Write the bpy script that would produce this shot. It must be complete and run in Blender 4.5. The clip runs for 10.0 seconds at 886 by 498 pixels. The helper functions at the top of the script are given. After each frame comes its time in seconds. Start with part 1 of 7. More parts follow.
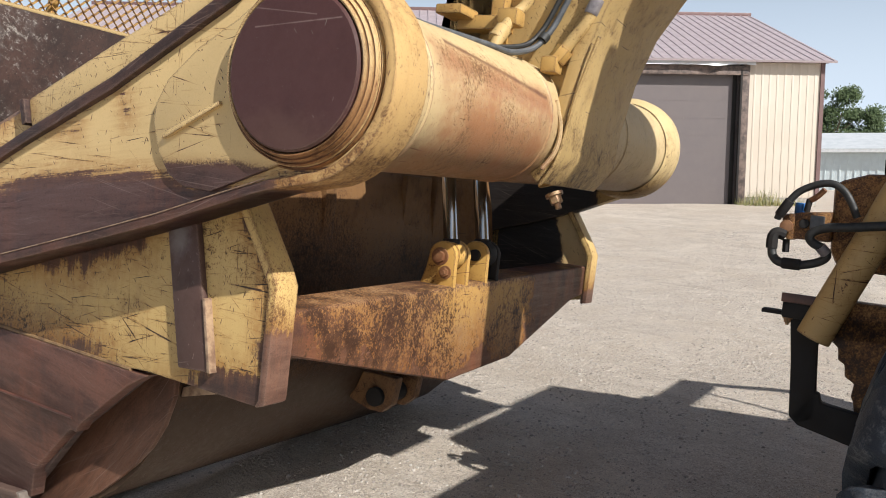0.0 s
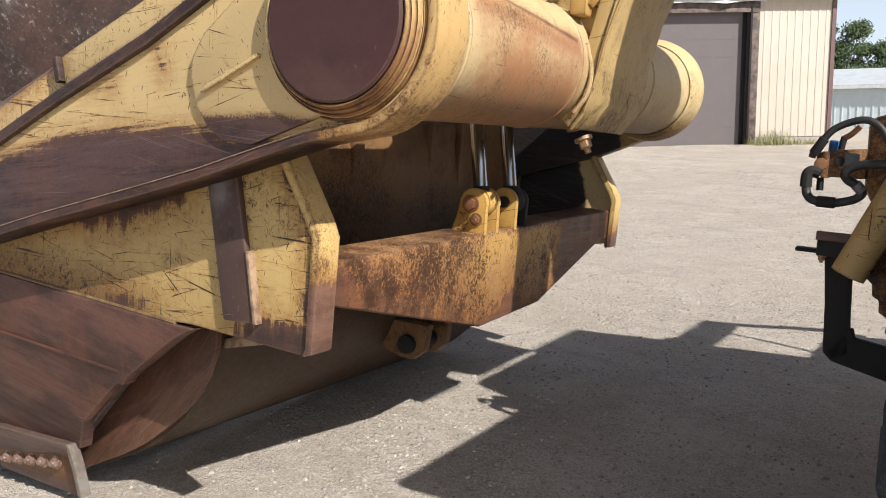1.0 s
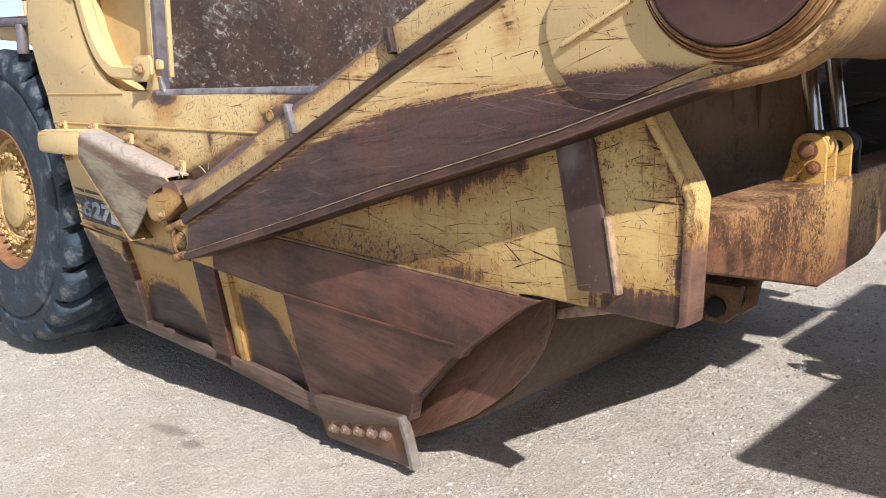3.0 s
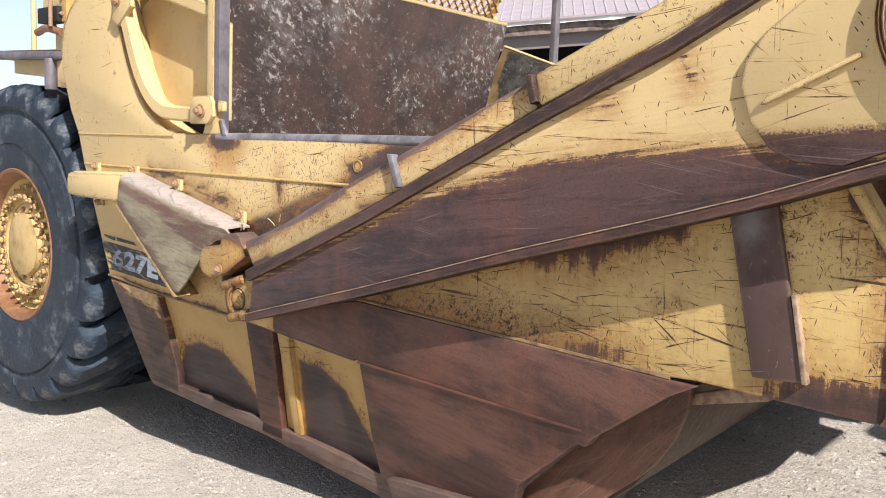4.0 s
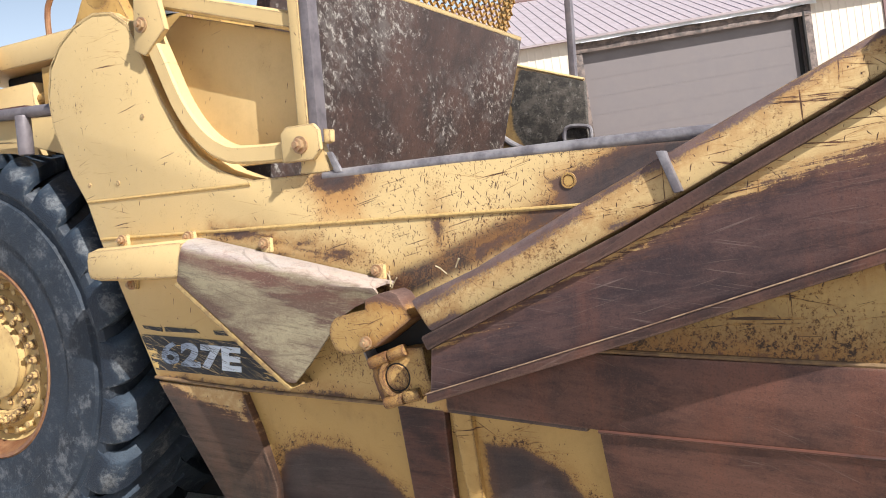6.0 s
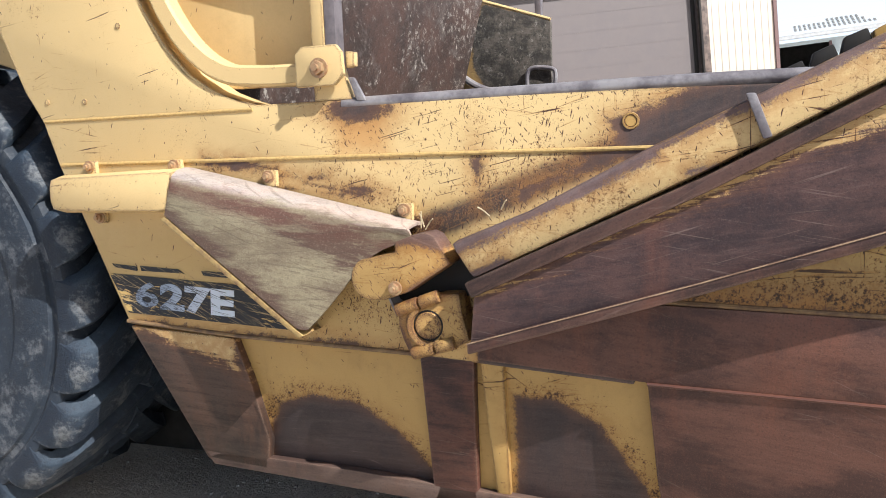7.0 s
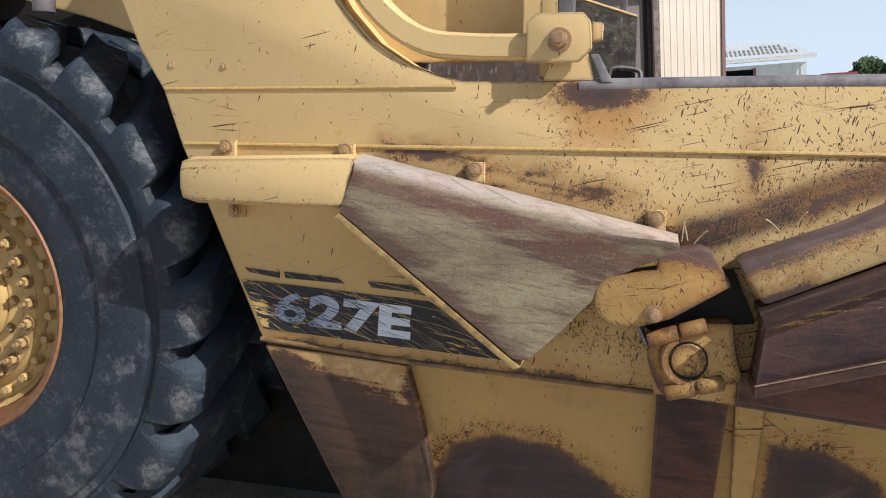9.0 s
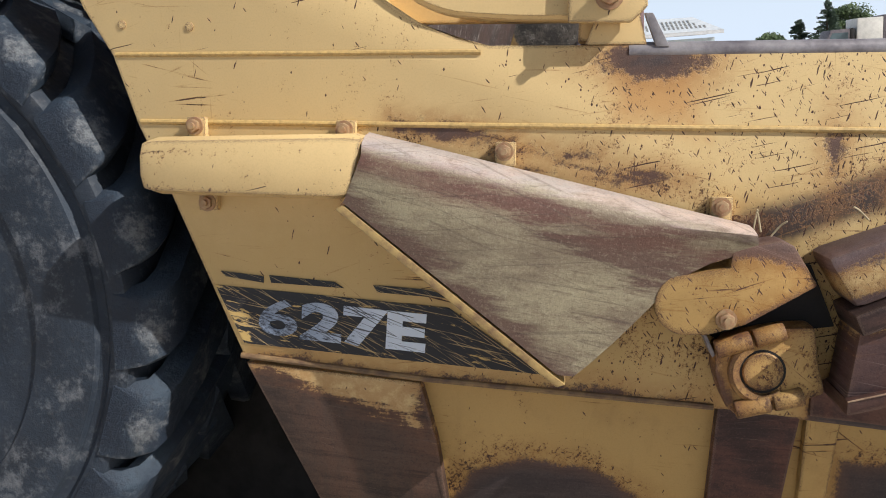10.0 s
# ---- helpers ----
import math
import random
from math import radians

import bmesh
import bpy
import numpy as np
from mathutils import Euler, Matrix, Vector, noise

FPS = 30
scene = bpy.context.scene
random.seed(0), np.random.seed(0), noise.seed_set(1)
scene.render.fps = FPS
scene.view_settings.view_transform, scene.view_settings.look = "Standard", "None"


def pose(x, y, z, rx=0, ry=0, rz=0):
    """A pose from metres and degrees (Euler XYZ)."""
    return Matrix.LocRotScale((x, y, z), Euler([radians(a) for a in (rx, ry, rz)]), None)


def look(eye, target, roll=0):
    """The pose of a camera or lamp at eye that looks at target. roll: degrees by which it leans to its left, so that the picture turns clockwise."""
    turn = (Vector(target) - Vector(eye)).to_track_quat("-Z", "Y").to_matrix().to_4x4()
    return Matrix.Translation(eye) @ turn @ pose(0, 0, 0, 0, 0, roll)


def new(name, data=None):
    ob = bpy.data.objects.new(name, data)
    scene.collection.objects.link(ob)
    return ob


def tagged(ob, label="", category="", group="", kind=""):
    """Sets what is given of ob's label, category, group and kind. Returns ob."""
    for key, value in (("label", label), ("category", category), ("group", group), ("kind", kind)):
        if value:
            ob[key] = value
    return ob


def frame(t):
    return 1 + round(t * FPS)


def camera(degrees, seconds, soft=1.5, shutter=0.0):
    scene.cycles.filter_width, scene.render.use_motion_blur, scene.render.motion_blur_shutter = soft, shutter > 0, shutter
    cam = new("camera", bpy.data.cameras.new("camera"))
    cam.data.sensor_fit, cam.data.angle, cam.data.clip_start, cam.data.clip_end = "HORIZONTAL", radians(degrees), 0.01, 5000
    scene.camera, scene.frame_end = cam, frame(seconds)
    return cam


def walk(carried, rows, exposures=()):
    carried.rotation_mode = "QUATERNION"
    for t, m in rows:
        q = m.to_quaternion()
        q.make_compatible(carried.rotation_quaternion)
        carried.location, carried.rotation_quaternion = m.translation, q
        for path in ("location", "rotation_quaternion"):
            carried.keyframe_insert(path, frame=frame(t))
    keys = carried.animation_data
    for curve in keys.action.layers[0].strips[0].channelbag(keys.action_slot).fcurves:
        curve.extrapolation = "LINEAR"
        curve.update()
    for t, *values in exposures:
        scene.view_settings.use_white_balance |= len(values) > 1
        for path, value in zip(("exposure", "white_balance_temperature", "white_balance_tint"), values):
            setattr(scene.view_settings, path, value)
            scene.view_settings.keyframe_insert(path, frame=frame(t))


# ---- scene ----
cam = camera(55.6, 10.0, soft=1.0)

# the machine stands a little nose-down and leaning on the yard: its own axes against the level ground
up = Vector((-0.0676, -0.0679, 1)).normalized()
ahead = (Vector((1, 0, 0)) - up * up.x).normalized()
side = up.cross(ahead)
LEVEL = Matrix((ahead, side, up)).to_4x4() @ Matrix.Translation((0, 0, -0.066))
# the way of the camera, in the machine's axes
PATH = [
    (0, (4.564, -2.05, 1.818), (3.601, -0.302, 1.689), 6.0),
    (0.5, (4.526, -2.068, 1.81), (3.595, -0.311, 1.598), 5.2),
    (1, (4.479, -2.12, 1.807), (3.518, -0.385, 1.555), 4.5),
    (1.5, (4.416, -2.194, 1.805), (3.422, -0.484, 1.508), 4.3),
    (2, (4.346, -2.305, 1.8), (3.298, -0.643, 1.429), 3.8),
    (2.5, (4.202, -2.357, 1.793), (3.015, -0.793, 1.412), 3.4),
    (2.8, (4.037, -2.317, 1.789), (2.788, -0.801, 1.411), 1.4),
    (3, (3.915, -2.271, 1.778), (2.606, -0.804, 1.411), -0.2),
    (3.2, (3.796, -2.281, 1.786), (2.461, -0.838, 1.419), -1.0),
    (4.3, (3.057, -2.406, 1.732), (1.859, -0.813, 1.562), 1.9),
    (4.5, (2.921, -2.384, 1.72), (1.741, -0.775, 1.59), -1.4),
    (5, (2.522, -2.396, 1.7), (1.38, -0.761, 1.554), -0.9),
    (5.5, (2.155, -2.538, 1.715), (1.24, -0.762, 1.623), -1.7),
    (6, (1.776, -2.49, 1.63), (0.818, -0.737, 1.53), -4.6),
    (6.2, (1.658, -2.43, 1.641), (0.699, -0.681, 1.496), -5.7),
    (7.3, (1.063, -2.537, 1.629), (0.474, -0.644, 1.365), -1.1),
    (7.5, (0.966, -2.5, 1.629), (0.413, -0.595, 1.372), -1.4),
    (8, (0.754, -2.347, 1.646), (0.128, -0.454, 1.484), -4.1),
    (8.5, (0.482, -2.324, 1.626), (-0.093, -0.418, 1.431), 0.5),
    (9, (0.173, -2.323, 1.604), (-0.328, -0.402, 1.366), 0.8),
    (9.5, (-0.035, -2.16, 1.591), (-0.52, -0.232, 1.378), -1.0),
    (10, (-0.176, -2.005, 1.606), (-0.478, -0.049, 1.313), 0.5),
]
EXPOSURE = [(0.0, 0.26, 6500, 10), (1.5, 0.38, 6450, 10), (2.5, 0.49, 6200, 10), (4.5, 0.71, 6350, 10), (6.2, 0.7, 6400, 10), (8.0, 0.74, 6150, 9), (8.5, 0.54, 6300, 10), (9.0, 0.16, 6350, 10), (9.5, 0.22, 6400, 10), (10.0, 0.22, 6450, 10)]
walk(cam, [(t, LEVEL @ look(eye, target, roll)) for t, eye, target, roll in PATH], EXPOSURE)

# ---- daylight ----
SUN = Vector((1.14, -0.39, 0.955)).normalized()
world = bpy.data.worlds.new("sky")
scene.world = world
world.use_nodes = True
wn = world.node_tree
sky = wn.nodes.new("ShaderNodeTexSky")
sky.sky_type = 'NISHITA'
sky.sun_disc = False
sky.sun_elevation = math.asin(SUN.z)
sky.sun_rotation = math.atan2(SUN.x, SUN.y)
sky.dust_density = 2.0
sky.air_density = 1.0
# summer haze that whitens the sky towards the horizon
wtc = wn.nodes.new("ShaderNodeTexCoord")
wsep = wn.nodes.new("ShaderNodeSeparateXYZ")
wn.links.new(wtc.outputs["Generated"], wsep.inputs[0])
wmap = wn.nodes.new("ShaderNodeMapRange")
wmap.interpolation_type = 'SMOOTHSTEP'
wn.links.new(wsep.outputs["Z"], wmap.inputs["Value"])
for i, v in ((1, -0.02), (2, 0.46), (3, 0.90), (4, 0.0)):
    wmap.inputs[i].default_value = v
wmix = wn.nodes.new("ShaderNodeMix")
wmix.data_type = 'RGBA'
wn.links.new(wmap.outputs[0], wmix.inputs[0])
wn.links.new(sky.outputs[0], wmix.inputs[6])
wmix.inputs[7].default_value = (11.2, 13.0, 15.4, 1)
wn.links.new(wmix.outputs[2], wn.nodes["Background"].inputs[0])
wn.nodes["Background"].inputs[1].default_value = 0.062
sun = new("sun", bpy.data.lights.new("sun", 'SUN'))
sun.data.energy, sun.data.angle, sun.data.color = 5.0, radians(0.55), (1.0, 0.965, 0.92)
sun.matrix_world = look(SUN * 60, (0, 0, 0))


# ---- materials ----
class Tree:
    """Short hand for node graphs."""

    def __init__(self, name):
        self.m = bpy.data.materials.new(name)
        self.m.use_nodes = True
        self.t = self.m.node_tree
        self.b = self.t.nodes["Principled BSDF"]
        self.tc = self.t.nodes.new("ShaderNodeTexCoord")
        self.co = self.tc.outputs["Object"]

    def put(self, sock, v):
        if isinstance(v, bpy.types.NodeSocket):
            self.t.links.new(v, sock)
        elif isinstance(v, (tuple, list)) and len(v) == 3 and sock.type == 'RGBA':
            sock.default_value = (*v, 1)
        else:
            sock.default_value = v

    def math(self, op, a, b=0.0, c=0.0, clamp=False):
        n = self.t.nodes.new("ShaderNodeMath")
        n.operation, n.use_clamp = op, clamp
        for s, v in zip(n.inputs, (a, b, c)):
            self.put(s, v)
        return n.outputs[0]

    def vec(self, op, a, b=(0, 0, 0)):
        n = self.t.nodes.new("ShaderNodeVectorMath")
        n.operation = op
        self.put(n.inputs[0], a)
        self.put(n.inputs[1], b)
        return n.outputs["Value" if op in ("DOT_PRODUCT", "LENGTH", "DISTANCE") else "Vector"]

    def noise(self, scale, detail=4.0, rough=0.6, co=None, stretch=None, turn=None):
        co = self.co if co is None else co
        if stretch is not None or turn is not None:
            mp = self.t.nodes.new("ShaderNodeMapping")
            self.put(mp.inputs["Vector"], co)
            mp.vector_type = 'TEXTURE' if turn is not None else 'POINT'
            if turn is not None:
                mp.inputs["Rotation"].default_value = turn
            if stretch is not None:
                mp.inputs["Scale"].default_value = stretch if turn is None else tuple(1 / v for v in stretch)
            co = mp.outputs[0]
        n = self.t.nodes.new("ShaderNodeTexNoise")
        self.put(n.inputs["Vector"], co)
        n.inputs["Scale"].default_value, n.inputs["Detail"].default_value, n.inputs["Roughness"].default_value = scale, detail, rough
        return n.outputs["Fac"]

    def cells(self, scale, feature='F1', co=None, out="Distance"):
        n = self.t.nodes.new("ShaderNodeTexVoronoi")
        n.feature = feature
        self.put(n.inputs["Vector"], self.co if co is None else co)
        n.inputs["Scale"].default_value = scale
        return n.outputs[out]

    def step(self, v, lo, hi, a=0.0, b=1.0, kind='SMOOTHSTEP'):
        n = self.t.nodes.new("ShaderNodeMapRange")
        n.interpolation_type = kind
        for s, x in zip(n.inputs, (v, lo, hi, a, b)):
            self.put(s, x)
        return n.outputs[0]

    def mix(self, f, a, b, kind='MIX'):
        n = self.t.nodes.new("ShaderNodeMix")
        n.data_type, n.blend_type = 'RGBA', kind
        for s, x in zip((n.inputs[0], n.inputs[6], n.inputs[7]), (f, a, b)):
            self.put(s, x)
        return n.outputs[2]

    def bump(self, h, strength=0.3, dist=0.01, normal=None):
        n = self.t.nodes.new("ShaderNodeBump")
        n.inputs["Strength"].default_value, n.inputs["Distance"].default_value = strength, dist
        self.put(n.inputs["Height"], h)
        if normal is not None:
            self.put(n.inputs["Normal"], normal)
        return n.outputs[0]

    def done(self, color, rough=0.5, metal=0.0, normal=None):
        self.put(self.b.inputs["Base Color"], color)
        self.put(self.b.inputs["Roughness"], rough)
        self.put(self.b.inputs["Metallic"], metal)
        if normal is not None:
            self.put(self.b.inputs["Normal"], normal)
        return self.m

    def region(self, shape, plane="xz"):
        """Signed distance to a worn patch, negative inside: ("poly", points), ("line", a, b, width) or ("oval", x, z, rx, rz)."""
        def v(a, b):
            return (a, 0, b) if plane == "xz" else ((0, a, b) if plane == "yz" else (a, b, 0))
        if shape[0] == "poly":
            pts = shape[1]
            area = sum(p[0] * q[1] - q[0] * p[1] for p, q in zip(pts, pts[1:] + pts[:1]))
            best = None
            for p, q in zip(pts, pts[1:] + pts[:1]):
                nx, nz = (q[1] - p[1]), -(q[0] - p[0])
                k = math.hypot(nx, nz) * (1 if area > 0 else -1)
                nx, nz = nx / k, nz / k
                d = self.math('SUBTRACT', self.vec('DOT_PRODUCT', self.co, v(nx, nz)), nx * p[0] + nz * p[1])
                best = d if best is None else self.math('MAXIMUM', best, d)
            return best
        if shape[0] == "line":
            (ax, az), (bx, bz), w = shape[1:]
            k = math.hypot(bx - ax, bz - az)
            ux, uz = (bx - ax) / k, (bz - az) / k
            rel = self.vec('SUBTRACT', self.co, v(ax, az))
            along = self.vec('DOT_PRODUCT', rel, v(ux, uz))
            across = self.math('ABSOLUTE', self.vec('DOT_PRODUCT', rel, v(-uz, ux)))
            ends = self.math('SUBTRACT', self.math('ABSOLUTE', self.math('SUBTRACT', along, k / 2)), k / 2)
            return self.math('SUBTRACT', self.math('MAXIMUM', across, ends), w)
        x, z, rx, rz = shape[1:]
        rel = self.vec('MULTIPLY', self.vec('SUBTRACT', self.co, v(x, z)), v(1 / rx, 1 / rz))
        return self.math('MULTIPLY', self.math('SUBTRACT', self.vec('LENGTH', rel), 1.0), min(rx, rz))


YELLOW = (0.62, 0.450, 0.215)
OCHRE = (0.50, 0.31, 0.10)
BROWN = (0.125, 0.050, 0.033)
DARK = (0.036, 0.019, 0.017)


def spots(g, size, stretch, turn, density, where=None, soft=0.04):
    """Small scattered marks: one cell in some holds a mark of uneven size; stretch and turn make ticks and scratches of them."""
    mp = g.t.nodes.new("ShaderNodeMapping")
    mp.vector_type = 'TEXTURE'
    wob = g.t.nodes.new("ShaderNodeTexNoise")
    g.put(wob.inputs["Vector"], g.co)
    wob.inputs["Scale"].default_value, wob.inputs["Detail"].default_value = 1.4 / size, 3
    off = g.vec('MULTIPLY', g.vec('SUBTRACT', wob.outputs["Color"], (0.5, 0.5, 0.5)), (min(size * 0.5, 1.5 * size / max(stretch)),) * 3)
    g.put(mp.inputs["Vector"], g.vec('ADD', g.co, off))
    mp.inputs["Rotation"].default_value = turn
    mp.inputs["Scale"].default_value = tuple(1 / v for v in stretch)
    v = g.t.nodes.new("ShaderNodeTexVoronoi")
    g.put(v.inputs["Vector"], mp.outputs[0])
    v.inputs["Scale"].default_value = 1 / size
    sep = g.t.nodes.new("ShaderNodeSeparateColor")
    g.put(sep.inputs[0], v.outputs["Color"])
    big = g.math('POWER', sep.outputs[0], 1.6)
    keep = density if where is None else g.math('MULTIPLY', where, density)
    on = g.math('LESS_THAN', sep.outputs[1], keep)
    rad = g.math('MULTIPLY', g.math('ADD', g.math('MULTIPLY', big, 0.30), 0.07), on)
    return g.step(g.math('SUBTRACT', v.outputs["Distance"], rad), soft, -soft)


def painted(name, worn=(), plane="xz", base=YELLOW, steel=BROWN, steel2=DARK, ragged=0.06, chips=0.5, brush=0.0, grain=12.0, scratch=0.0, dirt=0.3, rust=0.6,
            fringe=0.06, stains_and_shade=(), down=0.0, gloss=0.0, chip_x=None, edge=1.0, pits=(), pit=(0.095, 0.042, 0.024), rubs=1.0, soft=0.0, ticks=None):
    """Old machine paint: faded yellow, chipped and scratched, worn through to brown steel in the patches given. brush: the lean in degrees of the wear's streaks;
    grain: how long they are; stains: (shape, colour, amount, softness); pits: (shape, amount, softness) of speckled rust; down: how far the wear runs in drips."""
    g = Tree(name)
    lean_y = (0, radians(brush), 0)
    st = (1.0, 1.0, grain) if plane == "xz" else (1.0, 1.0, 1.0)
    n1 = g.noise(2.2, 8, 0.74, stretch=st, turn=lean_y)
    n2 = g.noise(30, 6, 0.7)
    n3 = g.noise(3.4, 7, 0.72, stretch=(6, 6, 0.55))
    crumb = g.noise(150, 5, 0.72)
    clump = g.noise(6.5, 6, 0.68)
    fine = g.noise(240, 3, 0.65)
    wide = g.noise(1.1, 4, 0.55)
    paint = g.mix(g.step(wide, 0.3, 0.7), tuple(c * 0.93 for c in base), tuple(min(1, c * 1.05) for c in base))
    paint = g.mix(g.math('MULTIPLY', g.step(clump, 0.47, 0.75), dirt), paint, tuple(c * k for c, k in zip(base, (0.45, 0.36, 0.34))))
    paint = g.mix(g.math('MULTIPLY', g.step(n3, 0.5, 0.8), dirt * 0.6), paint, tuple(c * k for c, k in zip(base, (0.55, 0.46, 0.42))))
    paint = g.mix(g.math('MULTIPLY', g.step(fine, 0.4, 0.75), 0.16), paint, tuple(c * 0.55 for c in base))
    flow = g.noise(1.5, 9, 0.70, stretch=(1.0, 1.0, 2.4), turn=lean_y)
    rub = g.noise(2.6, 9, 0.76, stretch=(1.0, 1.0, 14.0), turn=lean_y)
    bare = g.mix(g.step(flow, 0.42, 0.58), steel, steel2)
    red = g.noise(1.9, 8, 0.72, stretch=(2.6, 2.6, 0.6))
    bare = g.mix(g.math('MULTIPLY', g.step(red, 0.47, 0.66), 0.7 * rust), bare, tuple(min(1, c * k) for c, k in zip(steel, (1.45, 1.15, 0.95))))
    bare = g.mix(g.step(rub, 0.50, 0.68, 0, 0.55 * rubs), bare, tuple(c * 0.62 for c in steel2))
    bare = g.mix(g.step(rub, 0.46, 0.30, 0, 0.40 * rubs), bare, tuple(min(1, c * 1.25 + 0.035) for c in steel))
    bare = g.mix(g.math('MULTIPLY', g.step(crumb, 0.50, 0.68), 0.45), bare, tuple(c * 0.45 for c in steel2))
    bare = g.mix(g.math('MULTIPLY', g.step(fine, 0.5, 0.75), 0.30), bare, tuple(min(1, c * 1.5 + 0.02) for c in steel))
    lines = None
    for deg, k in ((3, 3.1), (-9, 2.7), (19, 3.6)):
        one = g.step(g.noise(k, 3, 0.55, stretch=(0.7, 0.7, 60.0), turn=(0, radians(brush + deg), 0)), 0.645, 0.69)
        lines = one if lines is None else g.math('MAXIMUM', lines, one)
    lines = g.math('MULTIPLY', lines, g.step(g.noise(2.1, 5, 0.65), 0.46, 0.60))
    bare = g.mix(g.math('MULTIPLY', lines, 0.34), bare, (0.27, 0.20, 0.17))
    for shape, colour, amount, soft in stains_and_shade:
        r = g.math('ADD', g.region(shape, plane), g.math('MULTIPLY', g.math('SUBTRACT', n2, 0.5), 1.2 * soft))
        r = g.math('ADD', r, g.math('MULTIPLY', g.math('SUBTRACT', clump, 0.5), 2.4 * soft))
        paint = g.mix(g.step(r, soft, -soft, 0, amount), paint, colour)
    # chips: ragged crumbs of missing paint, denser in some places
    lim = g.step(g.noise(2.3, 5, 0.62), 0.36, 0.64, 0.695 - 0.03 * chips, 0.675 - 0.06 * chips)
    if chip_x:
        lim = g.math('ADD', lim, g.step(g.vec('DOT_PRODUCT', g.co, (1, 0, 0)), chip_x[0], chip_x[1], 0.035, 0.0))
    for shape, amount, soft in pits:
        r = g.math('ADD', g.region(shape, plane), g.math('MULTIPLY', g.math('SUBTRACT', clump, 0.5), 1.6 * soft))
        lim = g.math('SUBTRACT', lim, g.step(r, soft, -soft, 0, 0.19 * amount))
    tick = g.noise(62, 4, 0.66, stretch=(1.0, 1.0, 0.62), turn=(0, radians(22), 0))
    val = g.math('ADD', g.math('MULTIPLY', crumb, 0.44), g.math('ADD', g.math('MULTIPLY', clump, 0.30), g.math('MULTIPLY', tick, 0.26)))
    over = g.math('SUBTRACT', g.math('ADD', g.math('MULTIPLY', g.math('SUBTRACT', val, 0.5), 1.35), 0.5), lim)
    chip = g.step(over, -0.005 - soft, 0.006 + soft)
    # small sharp strokes where stones have struck
    amount = 0.5 * chips if ticks is None else ticks
    if amount > 0:
        zone = g.step(g.noise(1.7, 5, 0.6), 0.36, 0.62, 0.25, 1.0)
        if chip_x:
            zone = g.math('MULTIPLY', zone, g.step(g.vec('DOT_PRODUCT', g.co, (1, 0, 0)), chip_x[0] + 0.45, chip_x[1] + 0.1, 0.05, 1.0))
        for size, st_, deg, dens in ((0.036, (7, 7, 1), 14, 0.15), (0.026, (6, 6, 1), -38, 0.17), (0.010, (1.6, 1.6, 1), 10, 0.09), (0.17, (1, 1, 40), -13, 0.08)):
            chip = g.math('MAXIMUM', chip, spots(g, size, st_, (0, radians(deg), 0), min(0.6, dens * amount), zone, 0.05))
    paint = g.mix(g.step(over, -0.065, 0.0, 0, 0.55 * min(1, rust + 0.2)), paint, tuple(c * k for c, k in zip(base, (0.62, 0.42, 0.30))))
    if scratch > 0:
        at = g.step(g.noise(1.5, 6, 0.68), 0.40, 0.62, -0.03, 0.045)
        for deg, k, f in ((1, 2.4, 0.0), (-7, 3.1, 0.0), (-21, 2.9, 0.015), (12, 2.2, 0.006), (38, 3.3, 0.03), (88, 3.7, 0.018)):
            one = g.noise(k, 4, 0.6, stretch=(1.0, 1.0, 30.0), turn=(0, radians(deg), 0))
            one = g.math('ADD', g.math('ADD', one, at), g.math('MULTIPLY', g.math('SUBTRACT', n2, 0.5), 0.12))
            chip = g.math('MAXIMUM', chip, g.step(one, 0.715 + f - 0.035 * scratch, 0.735 + f - 0.035 * scratch))
            paint = g.mix(g.step(one, 0.66 + f - 0.035 * scratch, 0.72 + f - 0.035 * scratch, 0, 0.5), paint, tuple(c * q for c, q in zip(base, (0.55, 0.40, 0.28))))
    rim = None
    if edge > 0:
        bev = g.t.nodes.new("ShaderNodeBevel")
        bev.samples = 4
        bev.inputs["Radius"].default_value = 0.016 * max(1.0, edge)
        nrm = g.t.nodes.new("ShaderNodeNewGeometry").outputs["Normal"]
        rim0 = g.step(g.vec('DOT_PRODUCT', bev.outputs[0], nrm), 0.995, 0.82)
        rim = g.math('ADD', rim0, g.math('MULTIPLY', g.math('SUBTRACT', g.noise(14, 7, 0.75), 0.5), 2.2))
        chip = g.math('MAXIMUM', chip, g.step(rim, 1.05 - 0.35 * edge, 1.15 - 0.35 * edge))
        bare = g.mix(g.step(rim, 0.6, 1.1, 0, 0.55), bare, (0.25, 0.165, 0.12))
    rusty = g.mix(g.step(clump, 0.4, 0.6), pit, tuple(c * 0.45 for c in pit))
    gone = chip
    under = rusty
    if worn:
        d = None
        for shape in worn:
            r = g.region(shape, plane)
            d = r if d is None else g.math('MINIMUM', d, r)
        d = g.math('ADD', d, g.math('MULTIPLY', g.math('SUBTRACT', n1, 0.5), 3.2 * ragged))
        d = g.math('ADD', d, g.math('MULTIPLY', g.math('SUBTRACT', n2, 0.5), 1.3 * ragged))
        if down:
            d = g.math('ADD', d, g.math('MULTIPLY', g.math('SUBTRACT', n3, 0.5), 3.4 * down))
            d = g.math('ADD', d, g.math('MULTIPLY', g.math('SUBTRACT', clump, 0.5), 2.0 * down))
        near = g.math('MULTIPLY', g.step(d, fringe * 1.8, -0.01), g.step(n2, 0.25, 0.6))
        paint = g.mix(g.math('MULTIPLY', near, 0.8 * rust), paint, tuple(c * k for c, k in zip(base, (0.52, 0.34, 0.22))))
        bare = g.mix(g.step(d, -0.05, -0.004, 0, 0.35 * rust), bare, (0.185, 0.082, 0.040))
